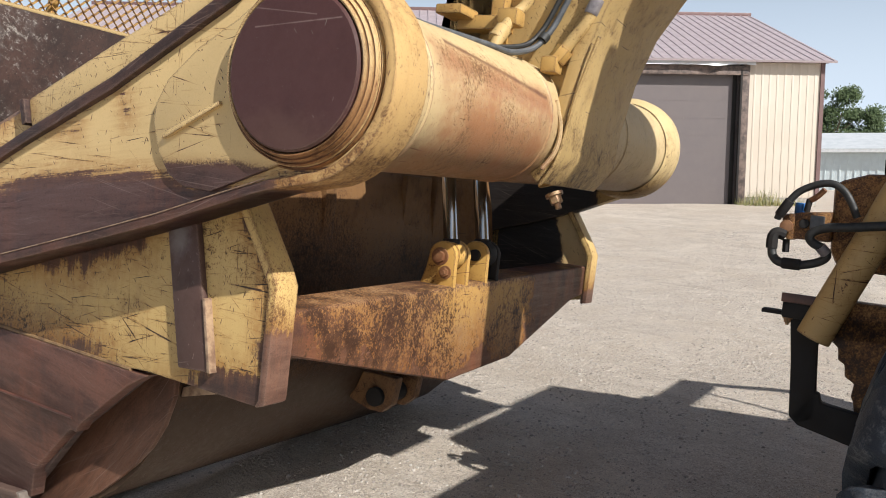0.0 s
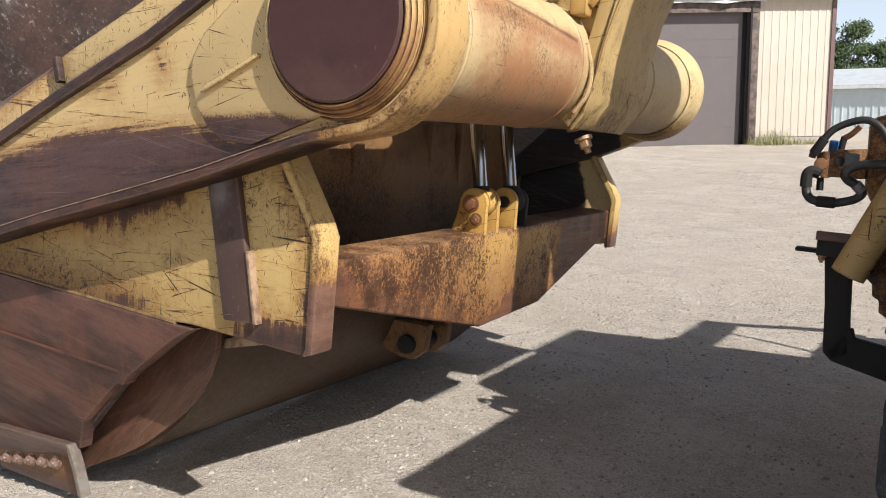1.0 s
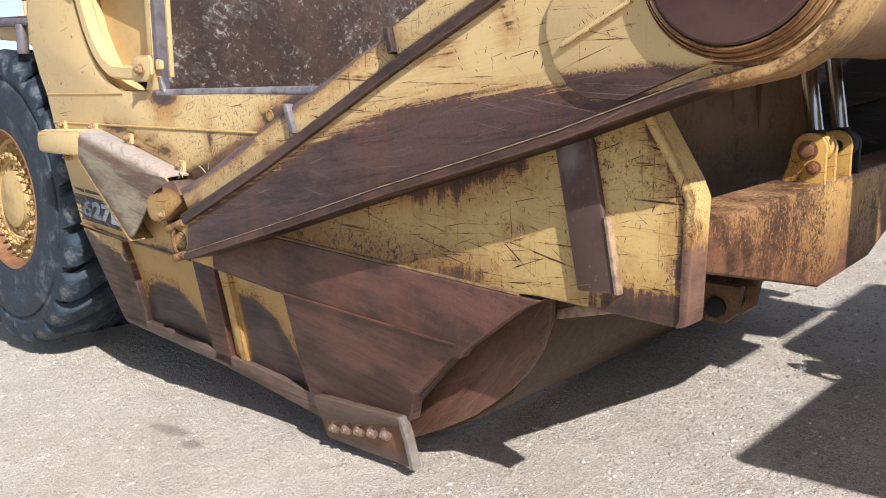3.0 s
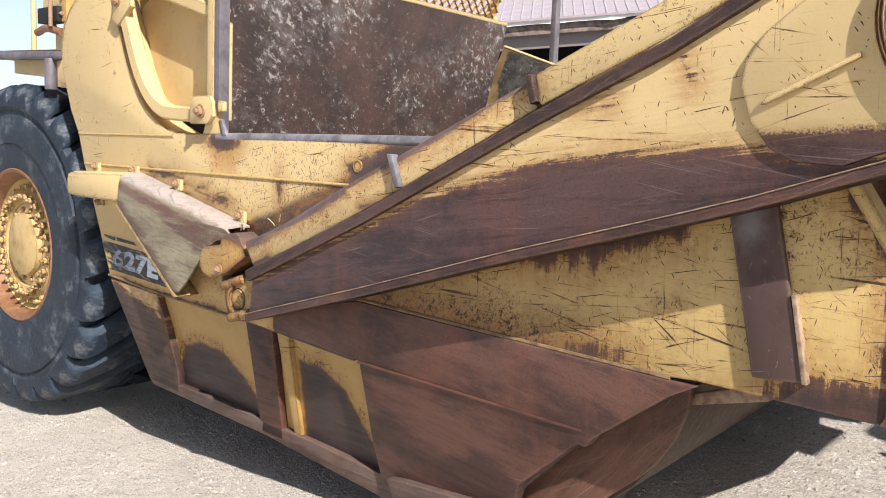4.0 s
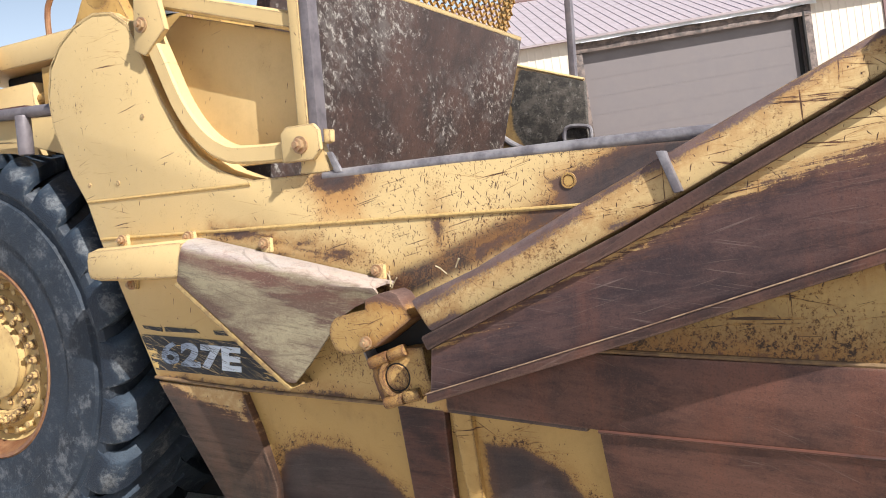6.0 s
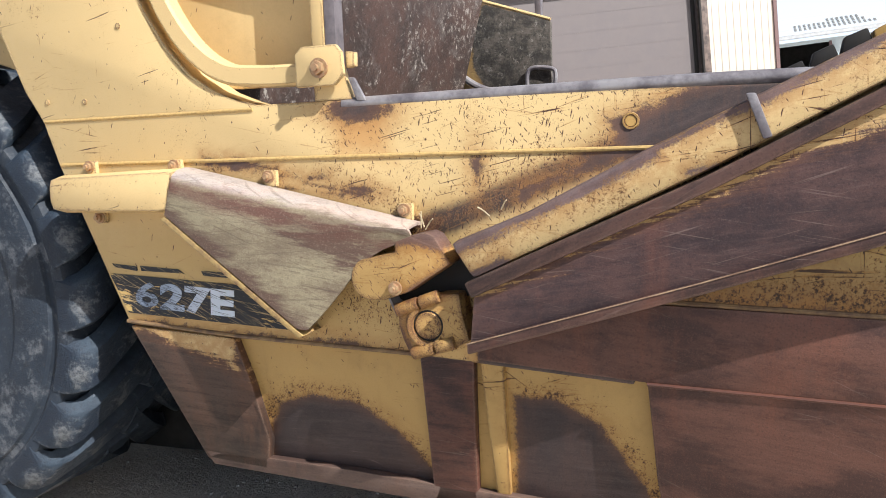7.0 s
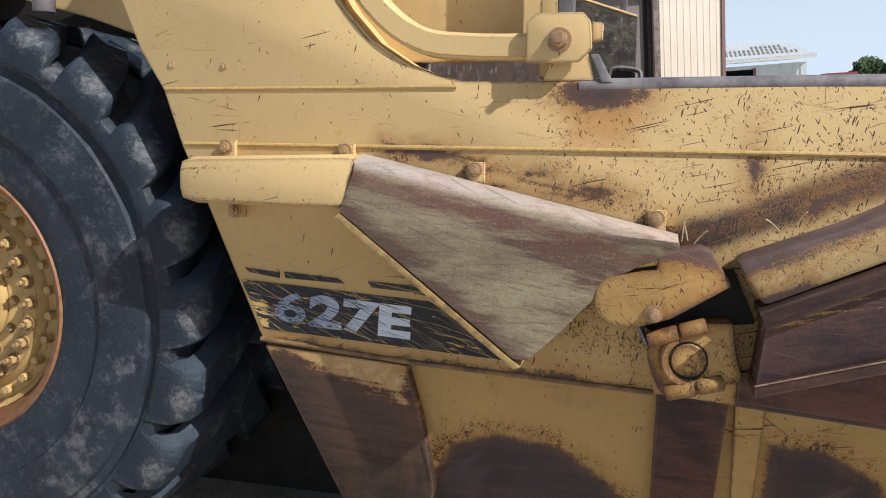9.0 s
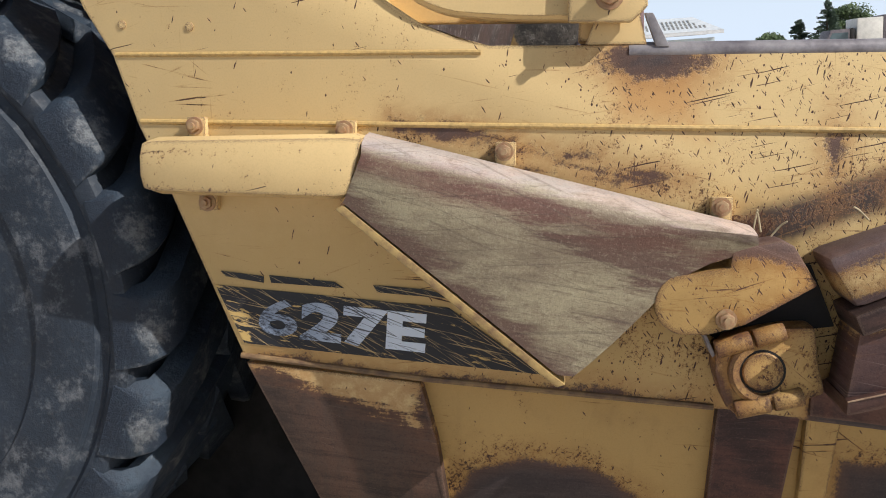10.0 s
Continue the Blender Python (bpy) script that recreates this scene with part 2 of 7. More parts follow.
        full = g.step(g.math('ADD', d, g.math('MULTIPLY', g.math('SUBTRACT', crumb, 0.5), 0.05)), 0.010, -0.010)
        gone = g.math('MAXIMUM', chip, full)
        under = g.mix(full, rusty, bare)
    elif rim is not None:
        under = g.mix(g.step(rim, 0.6, 1.1, 0, 0.5), rusty, (0.20, 0.115, 0.07))
    color = g.mix(gone, paint, under)
    g.b.inputs['Specular IOR Level'].default_value = 0.33
    dents = g.noise(1.8, 3, 0.5)
    h = g.math('ADD', g.math('MULTIPLY', gone, -0.6), g.math('MULTIPLY', g.math('ADD', crumb, fine), g.step(gone, 0, 1, 0.07, 0.24)))
    h = g.math('ADD', h, g.math('MULTIPLY', dents, 2.2))
    rough = g.mix(gone, g.step(n2, 0.3, 0.7, 0.48 - gloss, 0.64), g.step(rub, 0.3, 0.7, 0.40, 0.64))
    return g.done(color, rough, 0.0, g.bump(h, 0.45, 0.005))


def plain(name, color, rough=0.5, metal=0.0, vary=0.25, scale=12, other=None, bump=0.2):
    g = Tree(name)
    n = g.noise(scale, 6, 0.65)
    c2 = other if other else tuple(c * (1 - vary) for c in color)
    c = g.mix(g.step(n, 0.35, 0.68), color, c2)
    f = g.noise(scale * 12, 4, 0.6)
    c = g.mix(g.math('MULTIPLY', f, vary * 0.6), c, tuple(x * 0.6 for x in color))
    return g.done(c, g.step(n, 0.3, 0.7, max(0, rough - 0.08), min(1, rough + 0.1)), metal, g.bump(g.math('ADD', n, f), bump, 0.004))


M = {}
M["yellow"] = painted("yellow_paint", chips=0.25, dirt=0.08)
M["yellow_dirty"] = painted("dirty_yellow_paint", chips=1.0, dirt=0.6, base=OCHRE)
M["steel"] = plain("brown_bare_steel", BROWN, 0.45, 0.0, 0.5, 5, DARK)
M["grey_rail"] = plain("scuffed_grey_steel", (0.34, 0.32, 0.325), 0.40, 0.25, 0.5, 9, (0.115, 0.10, 0.115))
M["bolt_steel"] = plain("worn_bolt_steel", (0.42, 0.30, 0.24), 0.4, 0.5, 0.5, 70, (0.20, 0.12, 0.09))
M["bolt"] = plain("rusty_bolt_steel", (0.36, 0.20, 0.11), 0.5, 0.3, 0.5, 60, (0.42, 0.31, 0.17))
M["blade"] = plain("polished_blade_steel", (0.34, 0.31, 0.28), 0.38, 0.4, 0.4, 14, (0.2, 0.16, 0.13))
M["edge_tan"] = plain("scuffed_lit_edge", (0.40, 0.28, 0.18), 0.5, 0.0, 0.5, 25, (0.16, 0.09, 0.06))
M["chrome"] = plain("chrome_rod", (0.36, 0.38, 0.40), 0.12, 1.0, 0.06, 3, None, 0.0)
# black steel; also the painted shade of the link gap and engine bay
M["black"] = plain("black_oily_steel_and_shade", (0.011, 0.010, 0.010), 0.8, 0.0, 0.4, 9, (0.020, 0.017, 0.015))
M["rubber_hose"] = plain("hose_rubber", (0.028, 0.030, 0.030), 0.55, 0.0, 0.4, 30)
M["rust_line"] = plain("groove_rust", (0.30, 0.17, 0.07), 0.7, 0, 0.6, 14, (0.11, 0.045, 0.02))
M["rim_rust"] = plain("rusty_rim_flange", (0.22, 0.095, 0.045), 0.5, 0.2, 0.4, 20, (0.32, 0.17, 0.08))
M["bronze"] = plain("bronze_bush", (0.42, 0.22, 0.09), 0.4, 0.3, 0.3, 40)

# ---- mesh helpers ----


def finish(bm, smooth=32):
    bmesh.ops.remove_doubles(bm, verts=bm.verts, dist=1e-5)
    bmesh.ops.recalc_face_normals(bm, faces=bm.faces)
    for f in bm.faces:
        f.smooth = True
    for e in bm.edges:
        if len(e.link_faces) != 2 or e.calc_face_angle(0) > radians(smooth):
            e.smooth = False
    return bm


def part(name, bm, material, parent, label="", smooth=32):
    me = bpy.data.meshes.new(name)
    finish(bm, smooth).to_mesh(me)
    bm.free()
    me.materials.append(material)
    ob = new(name, me)
    ob.parent = parent
    if label:
        ob["label"] = label
    return ob


def bevelled(bm, w, seg=2, angle=35):
    if w > 0:
        bm.normal_update()
        es = [e for e in bm.edges if len(e.link_faces) == 2 and e.calc_face_angle(0) > radians(angle)]
        bmesh.ops.bevel(bm, geom=es, offset=w, segments=seg, affect='EDGES', profile=0.6, clamp_overlap=True)
    return bm


def prism(poly, y0, y1, bevel=0.006, shear=None, bm=None, holes=()):
    """A plate with the outline poly in x and z, from y0 to y1; shear(x, z) moves it in y."""
    own = bmesh.new()
    a = [own.verts.new((x, y0, z)) for x, z in poly]
    b = [own.verts.new((x, y1, z)) for x, z in poly]
    own.faces.new(a)
    own.faces.new(b[::-1])
    for i in range(len(a)):
        j = (i + 1) % len(a)
        own.faces.new((a[j], a[i], b[i], b[j]))
    bmesh.ops.recalc_face_normals(own, faces=own.faces)
    bevelled(own, bevel)
    if shear:
        for v in own.verts:
            v.co.y += shear(v.co.x, v.co.z)
    return join(bm, own)


def join(bm, other):
    if bm is None:
        return other
    me = bpy.data.meshes.new("tmp")
    other.to_mesh(me)
    other.free()
    bm.from_mesh(me)
    bpy.data.meshes.remove(me)
    return bm


def box(lo, hi, bevel=0.006, bm=None, turn=None):
    own = bmesh.new()
    bmesh.ops.create_cube(own, size=1)
    for v in own.verts:
        v.co = Vector([l + (h - l) * (c + 0.5) for l, h, c in zip(lo, hi, v.co)])
    bevelled(own, bevel)
    if turn is not None:
        bmesh.ops.transform(own, matrix=turn, verts=own.verts)
    return join(bm, own)


def rod(p, q, r, r2=None, seg=20, bevel=0.0, bm=None):
    """A round bar from p to q."""
    own = bmesh.new()
    p, q = Vector(p), Vector(q)
    bmesh.ops.create_cone(own, cap_ends=True, segments=seg, radius1=r, radius2=r if r2 is None else r2, depth=(q - p).length)
    bevelled(own, bevel)
    m = Matrix.Translation((p + q) / 2) @ (q - p).to_track_quat('Z', 'Y').to_matrix().to_4x4()
    bmesh.ops.transform(own, matrix=m, verts=own.verts)
    return join(bm, own)


def curve_points(pts, n=6):
    """A smooth line through the points."""
    pts = [Vector(p) for p in pts]
    ext = [pts[0] * 2 - pts[1]] + pts + [pts[-1] * 2 - pts[-2]]
    out = []
    for i in range(1, len(ext) - 2):
        a, b, c, d = ext[i - 1:i + 3]
        for k in range(n):
            t = k / n
            out.append(0.5 * (2 * b + (c - a) * t + (2 * a - 5 * b + 4 * c - d) * t * t + (3 * b - a - 3 * c + d) * t ** 3))
    return out + [pts[-1]]


def sweep(pts, r, seg=12, bm=None, square=0.0, smooth_line=True, flat=1.0):
    """A bar or hose of radius r along the points; square > 0 gives a box section."""
    line = curve_points(pts) if smooth_line else [Vector(p) for p in pts]
    own = bmesh.new()
    rings = []
    last = None
    for i, p in enumerate(line):
        d = (line[min(i + 1, len(line) - 1)] - line[max(i - 1, 0)]).normalized()
        u = d.cross(Vector((0, 1, 0)) if last is None and abs(d.y) < 0.9 else (Vector((1, 0, 0)) if last is None else last))
        if last is not None:
            u = (last - d * last.dot(d)).normalized()
        else:
            u.normalize()
        last = u
        w = d.cross(u)
        ring = []
        if square:
            for cu, cw in ((1, 1), (-1, 1), (-1, -1), (1, -1)):
                for su, sw in (((1, 0.72), (0.72, 1)) if cu * cw > 0 else ((0.72, 1), (1, 0.72))):
                    ring.append(own.verts.new(p + u * r * cu * su + w * square * cw * sw))
        else:
            for k in range(seg):
                a = 2 * math.pi * k / seg
                ring.append(own.verts.new(p + u * r * math.cos(a) + w * r * flat * math.sin(a)))
        rings.append(ring)
    for a, b in zip(rings, rings[1:]):
        for k in range(len(a)):
            j = (k + 1) % len(a)
            own.faces.new((a[k], a[j], b[j], b[k]))
    own.faces.new(rings[0][::-1])
    own.faces.new(rings[-1])
    return join(bm, own)


def lathe(profile, centre, seg=64, bm=None, a0=0.0, a1=2 * math.pi):
    """Turns (radius, y) round a transverse axis through centre (x, z)."""
    own = bmesh.new()
    rings = []
    full = abs(a1 - a0 - 2 * math.pi) < 1e-6
    n = seg if full else seg + 1
    for k in range(n):
        a = a0 + (a1 - a0) * k / seg
        rings.append([own.verts.new((centre[0] + r * math.cos(a), y, centre[1] + r * math.sin(a))) for r, y in profile])
    for k in range(seg):
        a, b = rings[k], rings[(k + 1) % n]
        for i in range(len(profile) - 1):
            own.faces.new((a[i], a[i + 1], b[i + 1], b[i]))
    return join(bm, own)


def nut(p, r=0.02, h=0.016, axis=(0, -1, 0), bm=None, washer=True, stud=True):
    """A hexagon head with washer and stud end, standing on p."""
    p, axis = Vector(p), Vector(axis).normalized()
    if washer:
        bm = rod(p, p + axis * h * 0.3, r * 1.35, seg=18, bm=bm)
    bm = rod(p + axis * h * 0.25, p + axis * h, r, seg=6, bevel=r * 0.12, bm=bm)
    if stud:
        bm = rod(p + axis * h * 0.9, p + axis * h * 1.5, r * 0.5, seg=10, bm=bm)
    return bm


def arc(cx, cz, r, a0, a1, n=16):
    return [(cx + r * math.cos(radians(a0 + (a1 - a0) * i / n)), cz + r * math.sin(radians(a0 + (a1 - a0) * i / n))) for i in range(n + 1)]


MID = 1.52  # the machine's middle plane


def mirrored(ob, name=None, material=None):
    """The same part on the machine's other side."""
    me = ob.data.copy()
    me.transform(Matrix.Translation((0, 2 * MID, 0)) @ Matrix.Diagonal((1, -1, 1, 1)))
    me.flip_normals()
    if material:
        me.materials[0] = material
    twin = new(name or ob.name.split(".")[0], me)
    twin.parent = ob.parent
    return twin


TILT = 0.0295  # the machine's far side sits higher


def raised(ob, shift=0.0):
    """Lean a part that reaches across the machine, so that its far side rises."""
    for v in ob.data.vertices:
        v.co.y += shift
        v.co.z += TILT * v.co.y
    ob.data.update()
    return ob


# ---- the yard ----
def ground_height(x, y):
    t = min(1, max(0, (y - 9) / 16))
    u = min(1, max(0, (11 - x) / 7))
    return 0.72 * t * t * (3 - 2 * t) * u * u * (3 - 2 * u)


def yard():
    g = Tree("gravel_yard")
    a = g.noise(0.35, 6, 0.6)
    b = g.noise(2.2, 6, 0.65)
    c = g.noise(28, 5, 0.7)
    st = g.cells(62)
    st2 = g.cells(140, out="Color")
    col = g.mix(g.step(a, 0.35, 0.65), (0.539, 0.459, 0.378), (0.638, 0.560, 0.472))
    loose = g.step(g.math('ADD', g.vec('DOT_PRODUCT', g.co, (1, 0.25, 0)), g.math('MULTIPLY', a, 1.5)), 0.8, 3.2, 0.35, 1.0)
    col = g.mix(g.math('MULTIPLY', g.step(b, 0.42, 0.66), 0.55), col, (0.423, 0.353, 0.286))
    col = g.mix(g.math('MULTIPLY', g.step(c, 0.42, 0.62), 0.45), col, (0.665, 0.598, 0.520))
    col = g.mix(g.math('MULTIPLY', g.step(g.noise(8, 8, 0.78), 0.47, 0.63), g.math('MULTIPLY', loose, 0.5)), col, (0.384, 0.315, 0.254))
    col = g.mix(g.math('MULTIPLY', g.step(g.noise(110, 5, 0.78), 0.49, 0.62), g.math('MULTIPLY', loose, 0.72)), col, (0.320, 0.266, 0.217))
    col = g.mix(g.math('MULTIPLY', g.step(g.noise(34, 7, 0.8), 0.53, 0.63), g.math('MULTIPLY', loose, 0.65)), col, (0.218, 0.181, 0.150))
    sep = g.t.nodes.new("ShaderNodeSeparateColor")
    g.put(sep.inputs[0], st2)
    col = g.mix(g.step(sep.outputs[0], 0.80, 0.98, 0, 0.55), col, (0.793, 0.739, 0.668))
    col = g.mix(g.step(sep.outputs[1], 0.84, 0.96, 0, 0.7), col, (0.219, 0.176, 0.147))
    col = g.mix(g.math('MULTIPLY', g.step(g.noise(1.3, 7, 0.75), 0.45, 0.62), 0.35), col, (0.690, 0.612, 0.520))
    rut = g.noise(0.9, 6, 0.7, stretch=(0.35, 3.5, 1), turn=(0, 0, radians(-24)))
    col = g.mix(g.step(rut, 0.52, 0.68, 0, 0.45), col, (0.359, 0.296, 0.235))
    # damp oil spots
    d = g.math('ADD', g.region(("oval", 0.12, -0.15, 0.22, 0.05), "xy"), g.math('MULTIPLY', g.math('SUBTRACT', b, 0.5), 0.12))
    d2 = g.math('ADD', g.region(("oval", 0.42, -0.2, 0.07, 0.04), "xy"), g.math('MULTIPLY', g.math('SUBTRACT', c, 0.5), 0.08))
    col = g.mix(g.step(g.math('MINIMUM', d, d2), 0.02, -0.02, 0, 0.65), col, (0.12, 0.10, 0.09))
    grit = g.cells(95, out="Color")
    gs = g.t.nodes.new("ShaderNodeSeparateColor")
    g.put(gs.inputs[0], grit)
    round_ = g.math('MULTIPLY', g.step(g.cells(95), 0.42, 0.30), g.step(g.noise(1.1, 6, 0.68), 0.42, 0.60, 0.15, 1.0))
    soil = g.step(g.noise(0.75, 7, 0.7), 0.45, 0.62, 0, 0.40)
    col = g.mix(soil, col, (0.47, 0.385, 0.295))
    col = g.mix(g.math('MULTIPLY', g.math('MULTIPLY', g.step(gs.outputs[0], 0.70, 0.74), round_), g.math('MULTIPLY', loose, 0.75)), col, g.mix(gs.outputs[1], (0.14, 0.115, 0.095), (0.70, 0.64, 0.57)))
    col = g.mix(g.step(g.noise(260, 4, 0.7), 0.52, 0.66, 0, 0.22), col, (0.20, 0.165, 0.135))
    col = g.vec('MULTIPLY', col, (1.08, 1.09, 1.09))
    h = g.math('ADD', g.math('ADD', g.math('MULTIPLY', c, 0.8), g.math('ADD', g.math('MULTIPLY', b, 1.2), g.math('MULTIPLY', g.noise(9, 8, 0.76), 3.2))), g.math('MULTIPLY', g.step(st, 0.0, 0.5, 1, 0), 0.3))
    mat = g.done(col, 0.92, 0.0, g.bump(g.math('ADD', h, g.math('MULTIPLY', rut, 2.2)), 0.70, 0.026))
    me = bpy.data.meshes.new("ground")
    bm = bmesh.new()

    def axis(lo, hi, near0, near1, fine):
        v = list(np.arange(near0, near1 + 1e-6, fine))
        k, p = fine, near0
        left = []
        while p > lo:
            k *= 1.22
            p -= k
            left.append(p)
        k, p = fine, near1
        right = []
        while p < hi:
            k *= 1.22
            p += k
            right.append(p)
        return left[::-1] + v + right
    xs, ys = axis(-900, 900, -4, 8, 0.12), axis(-900, 900, -3, 12, 0.12)
    grid = []
    for y in ys:
        row = []
        for x in xs:
            z = ground_height(x, y)
            if abs(x) < 60 and abs(y) < 60:
                z += 0.018 * noise.noise((x * 0.9, y * 0.9, 0)) + 0.007 * noise.noise((x * 4.1, y * 4.1, 3))
            row.append(bm.verts.new((x, y, z)))
        grid.append(row)
    for r0, r1 in zip(grid, grid[1:]):
        for i in range(len(xs) - 1):
            bm.faces.new((r0[i], r0[i + 1], r1[i + 1], r1[i]))
    for f in bm.faces:
        f.smooth = True
    bm.to_mesh(me)
    bm.free()
    me.materials.append(mat)
    tagged(new("ground", me), "pale compacted gravel yard with loose stones and oil spots", "ground", kind="structure")


yard()

# ---- the scraper ----
scraper = tagged(new("wheel_tractor_scraper"), "old yellow wheel tractor scraper with worn brown steel bowl", "scraper")
scraper.matrix_world = LEVEL


def flank(x, z):
    """The lower bowl side leans in towards the cutting edge."""
    return max(0.0, 0.92 - z) * 0.21



# bowl side, upper plate with the round ear at the rear
ear = [(-1.00, 1.00), (-1.08, 1.18), (-1.19, 1.43), (-1.27, 1.60), (-1.33, 1.77), (-1.40, 1.88), (-1.50, 2.12), (-1.515, 2.25), (-1.485, 2.38),
       (-1.41, 2.47), (-1.30, 2.535), (-1.18, 2.565), (-1.07, 2.55), (-0.98, 2.49), (-0.93, 2.38), (-0.82, 2.14), (-0.74, 2.01), (-0.65, 1.91), (-0.55, 1.845), (-0.46, 1.81), (-0.38, 1.79),
       (-0.05, 1.79), (1.30, 1.765), (1.95, 1.76), (2.2, 1.75), (2.2, 1.10), (0.90, 1.14), (0.88, 0.885), (0.17, 0.94), (-0.52, 0.97)]
M["side"] = painted("bowl_side_paint", [("line", (0.55, 1.475), (1.0, 1.655), 0.020), ("line", (0.9, 1.64), (1.4, 1.80), 0.070), ("oval", 0.0, 1.75, 0.09, 0.030),
                                        ("line", (-0.60, 1.600), (-0.32, 1.572), 0.003), ("line", (-0.36, 1.548), (-0.12, 1.530), 0.0025), ("line", (-0.22, 1.520), (0.03, 1.470), 0.003), ("line", (-0.10, 1.512), (0.08, 1.478), 0.002), ("line", (-0.30, 1.505), (-0.08, 1.478), 0.0015), ("oval", 0.40, 1.545, 0.012, 0.035), ("line", (-0.95, 1.005), (0.2, 0.945), 0.006),
                                        ("poly", [(0.36, 0.80), (0.95, 0.80), (0.95, 1.2), (0.40, 1.02)])],
                    chips=1.5, ticks=1.9, chip_x=(-0.95, 0.1), scratch=0.3, ragged=0.05, dirt=0.06, fringe=0.04, grain=2.0, rust=0.9, brush=-22, steel=(0.085, 0.058, 0.052), steel2=(0.045, 0.036, 0.036), pit=(0.088, 0.040, 0.026),
                    pits=[(("line", (0.22, 1.385), (1.15, 1.73), 0.050), 0.42, 0.07), (("line", (-0.62, 1.575), (-0.30, 1.545), 0.008), 0.4, 0.03), (("line", (-0.30, 1.545), (0.12, 1.445), 0.020), 0.38, 0.06),
                          (("poly", [(-0.10, 1.08), (0.16, 1.00), (0.16, 1.20), (-0.05, 1.26)]), 0.35, 0.06), (("line", (0.05, 1.37), (0.25, 1.37), 0.015), 0.8, 0.04)],
                    # the second patch makes the panel darker ochre below about z 1.4
                    stains_and_shade=[(("poly", [(-0.09, 1.62), (0.10, 1.60), (0.11, 1.75), (-0.10, 1.75)]), (0.44, 0.22, 0.07), 0.75, 0.05), (("poly", [(-1.6, 0.8), (1.0, 0.8), (1.0, 1.35), (-0.2, 1.42), (-1.6, 1.36)]), (0.46, 0.30, 0.105), 0.6, 0.16), (("line", (0.15, 1.36), (1.1, 1.73), 0.05), (0.40, 0.25, 0.10), 0.5, 0.05), (("line", (0.24, 1.365), (1.2, 1.735), 0.042), (0.050, 0.036, 0.031), 1.0, 0.020), (("line", (0.02, 1.355), (0.3, 1.39), 0.012), (0.10, 0.06, 0.042), 0.8, 0.03)])
upper = part("side_panel", prism(ear, 0.0, 0.05, 0.008), M["side"], scraper)
mirrored(upper, material=M["yellow_dirty"])
# weld seams on the side
M["seam_dark"] = plain("grimy_weld_bead", (0.13, 0.075, 0.042), 0.6, 0, 0.6, 18, (0.30, 0.19, 0.085))
seam = plain("weld_bead", (0.55, 0.37, 0.14), 0.5, 0, 0.3, 90)
for a, b, r in (((-1.32, 0, 1.772), (-0.40, 0, 1.775), 0.006), ((-1.26, 0, 1.607), (1.02, 0, 1.600), 0.007), ((-1.01, 0, 1.012), (-0.52, 0, 0.975), 0.008),
                ((-0.52, 0, 0.975), (0.17, 0, 0.945), 0.008), ((0.90, 0, 1.148), (2.24, 0, 1.092), 0.009)):
    part("weld_seam", sweep([a, b], r, 8, smooth_line=False), seam if a[2] > 1.15 else M["seam_dark"], scraper)

# rail along the bowl's top edge
rail = part("top_rail", sweep([(-0.06, 0.018, 1.776), (0.6, 0.018, 1.782), (1.3, 0.018, 1.784), (2.1, 0.018, 1.767)], 0.021, 14), M["grey_rail"], scraper, "scuffed grey steel top rail")
mirrored(rail)

# lower skirt: recessed panels, posts and the proud plates
skirt = [(-1.00, 1.00), (-0.52, 0.975), (0.17, 0.945), (0.90, 0.90), (2.2, 1.12), (2.25, 1.05), (1.90, 0.78), (1.62, 0.50), (1.05, 0.28), (0.2, 0.39), (-0.76, 0.455)]
M["skirt"] = painted("skirt_paint", [("poly", [(-0.48, 0.42), (0.2, 0.36), (0.16, 0.50), (0.04, 0.64), (-0.12, 0.735), (-0.28, 0.76), (-0.42, 0.70), (-0.50, 0.55)]),
                                     ("poly", [(0.46, 0.36), (0.98, 0.30), (0.90, 0.52), (0.76, 0.72), (0.62, 0.80), (0.49, 0.80)]), ("poly", [(-1.1, 0.3), (1.2, 0.2), (1.2, 0.34), (-1.1, 0.44)]), ("poly", [(1.15, 0), (3, 0), (3, 1.4), (1.15, 1.4)])],
                      chips=0.55, ragged=0.025, dirt=0.35, base=(0.47, 0.30, 0.105), steel=(0.060, 0.042, 0.040), steel2=(0.038, 0.028, 0.028), rust=0.6, grain=1.0, fringe=0.05, scratch=0.25,
                      pits=[(("poly", [(-0.5, 0.45), (0.2, 0.40), (0.15, 0.62), (-0.1, 0.80), (-0.35, 0.82), (-0.5, 0.7)]), 0.6, 0.04), (("poly", [(0.44, 0.4), (0.98, 0.35), (0.94, 0.6), (0.76, 0.80), (0.5, 0.88)]), 0.7, 0.05)])
back = part("skirt_panel", prism(skirt, 0.035, 0.075, 0.004, flank), M["skirt"], scraper)
mirrored(back)
M["worn"] = painted("worn_brown_plate", [("poly", [(-3, -1), (6, -1), (6, 3), (-3, 3)])], chips=0.2, ragged=0.02, brush=-24, steel=(0.088, 0.046, 0.037), steel2=(0.036, 0.022, 0.020))
M["worn_low"] = painted("worn_low_plate", [("poly", [(-3, -1), (6, -1), (6, 3), (-3, 3)])], chips=0.2, ragged=0.02, steel=(0.105, 0.044, 0.032), pits=[(("poly", [(-3, -1), (6, -1), (6, 0.45), (-3, 0.45)]), 0.2, 0.05)])
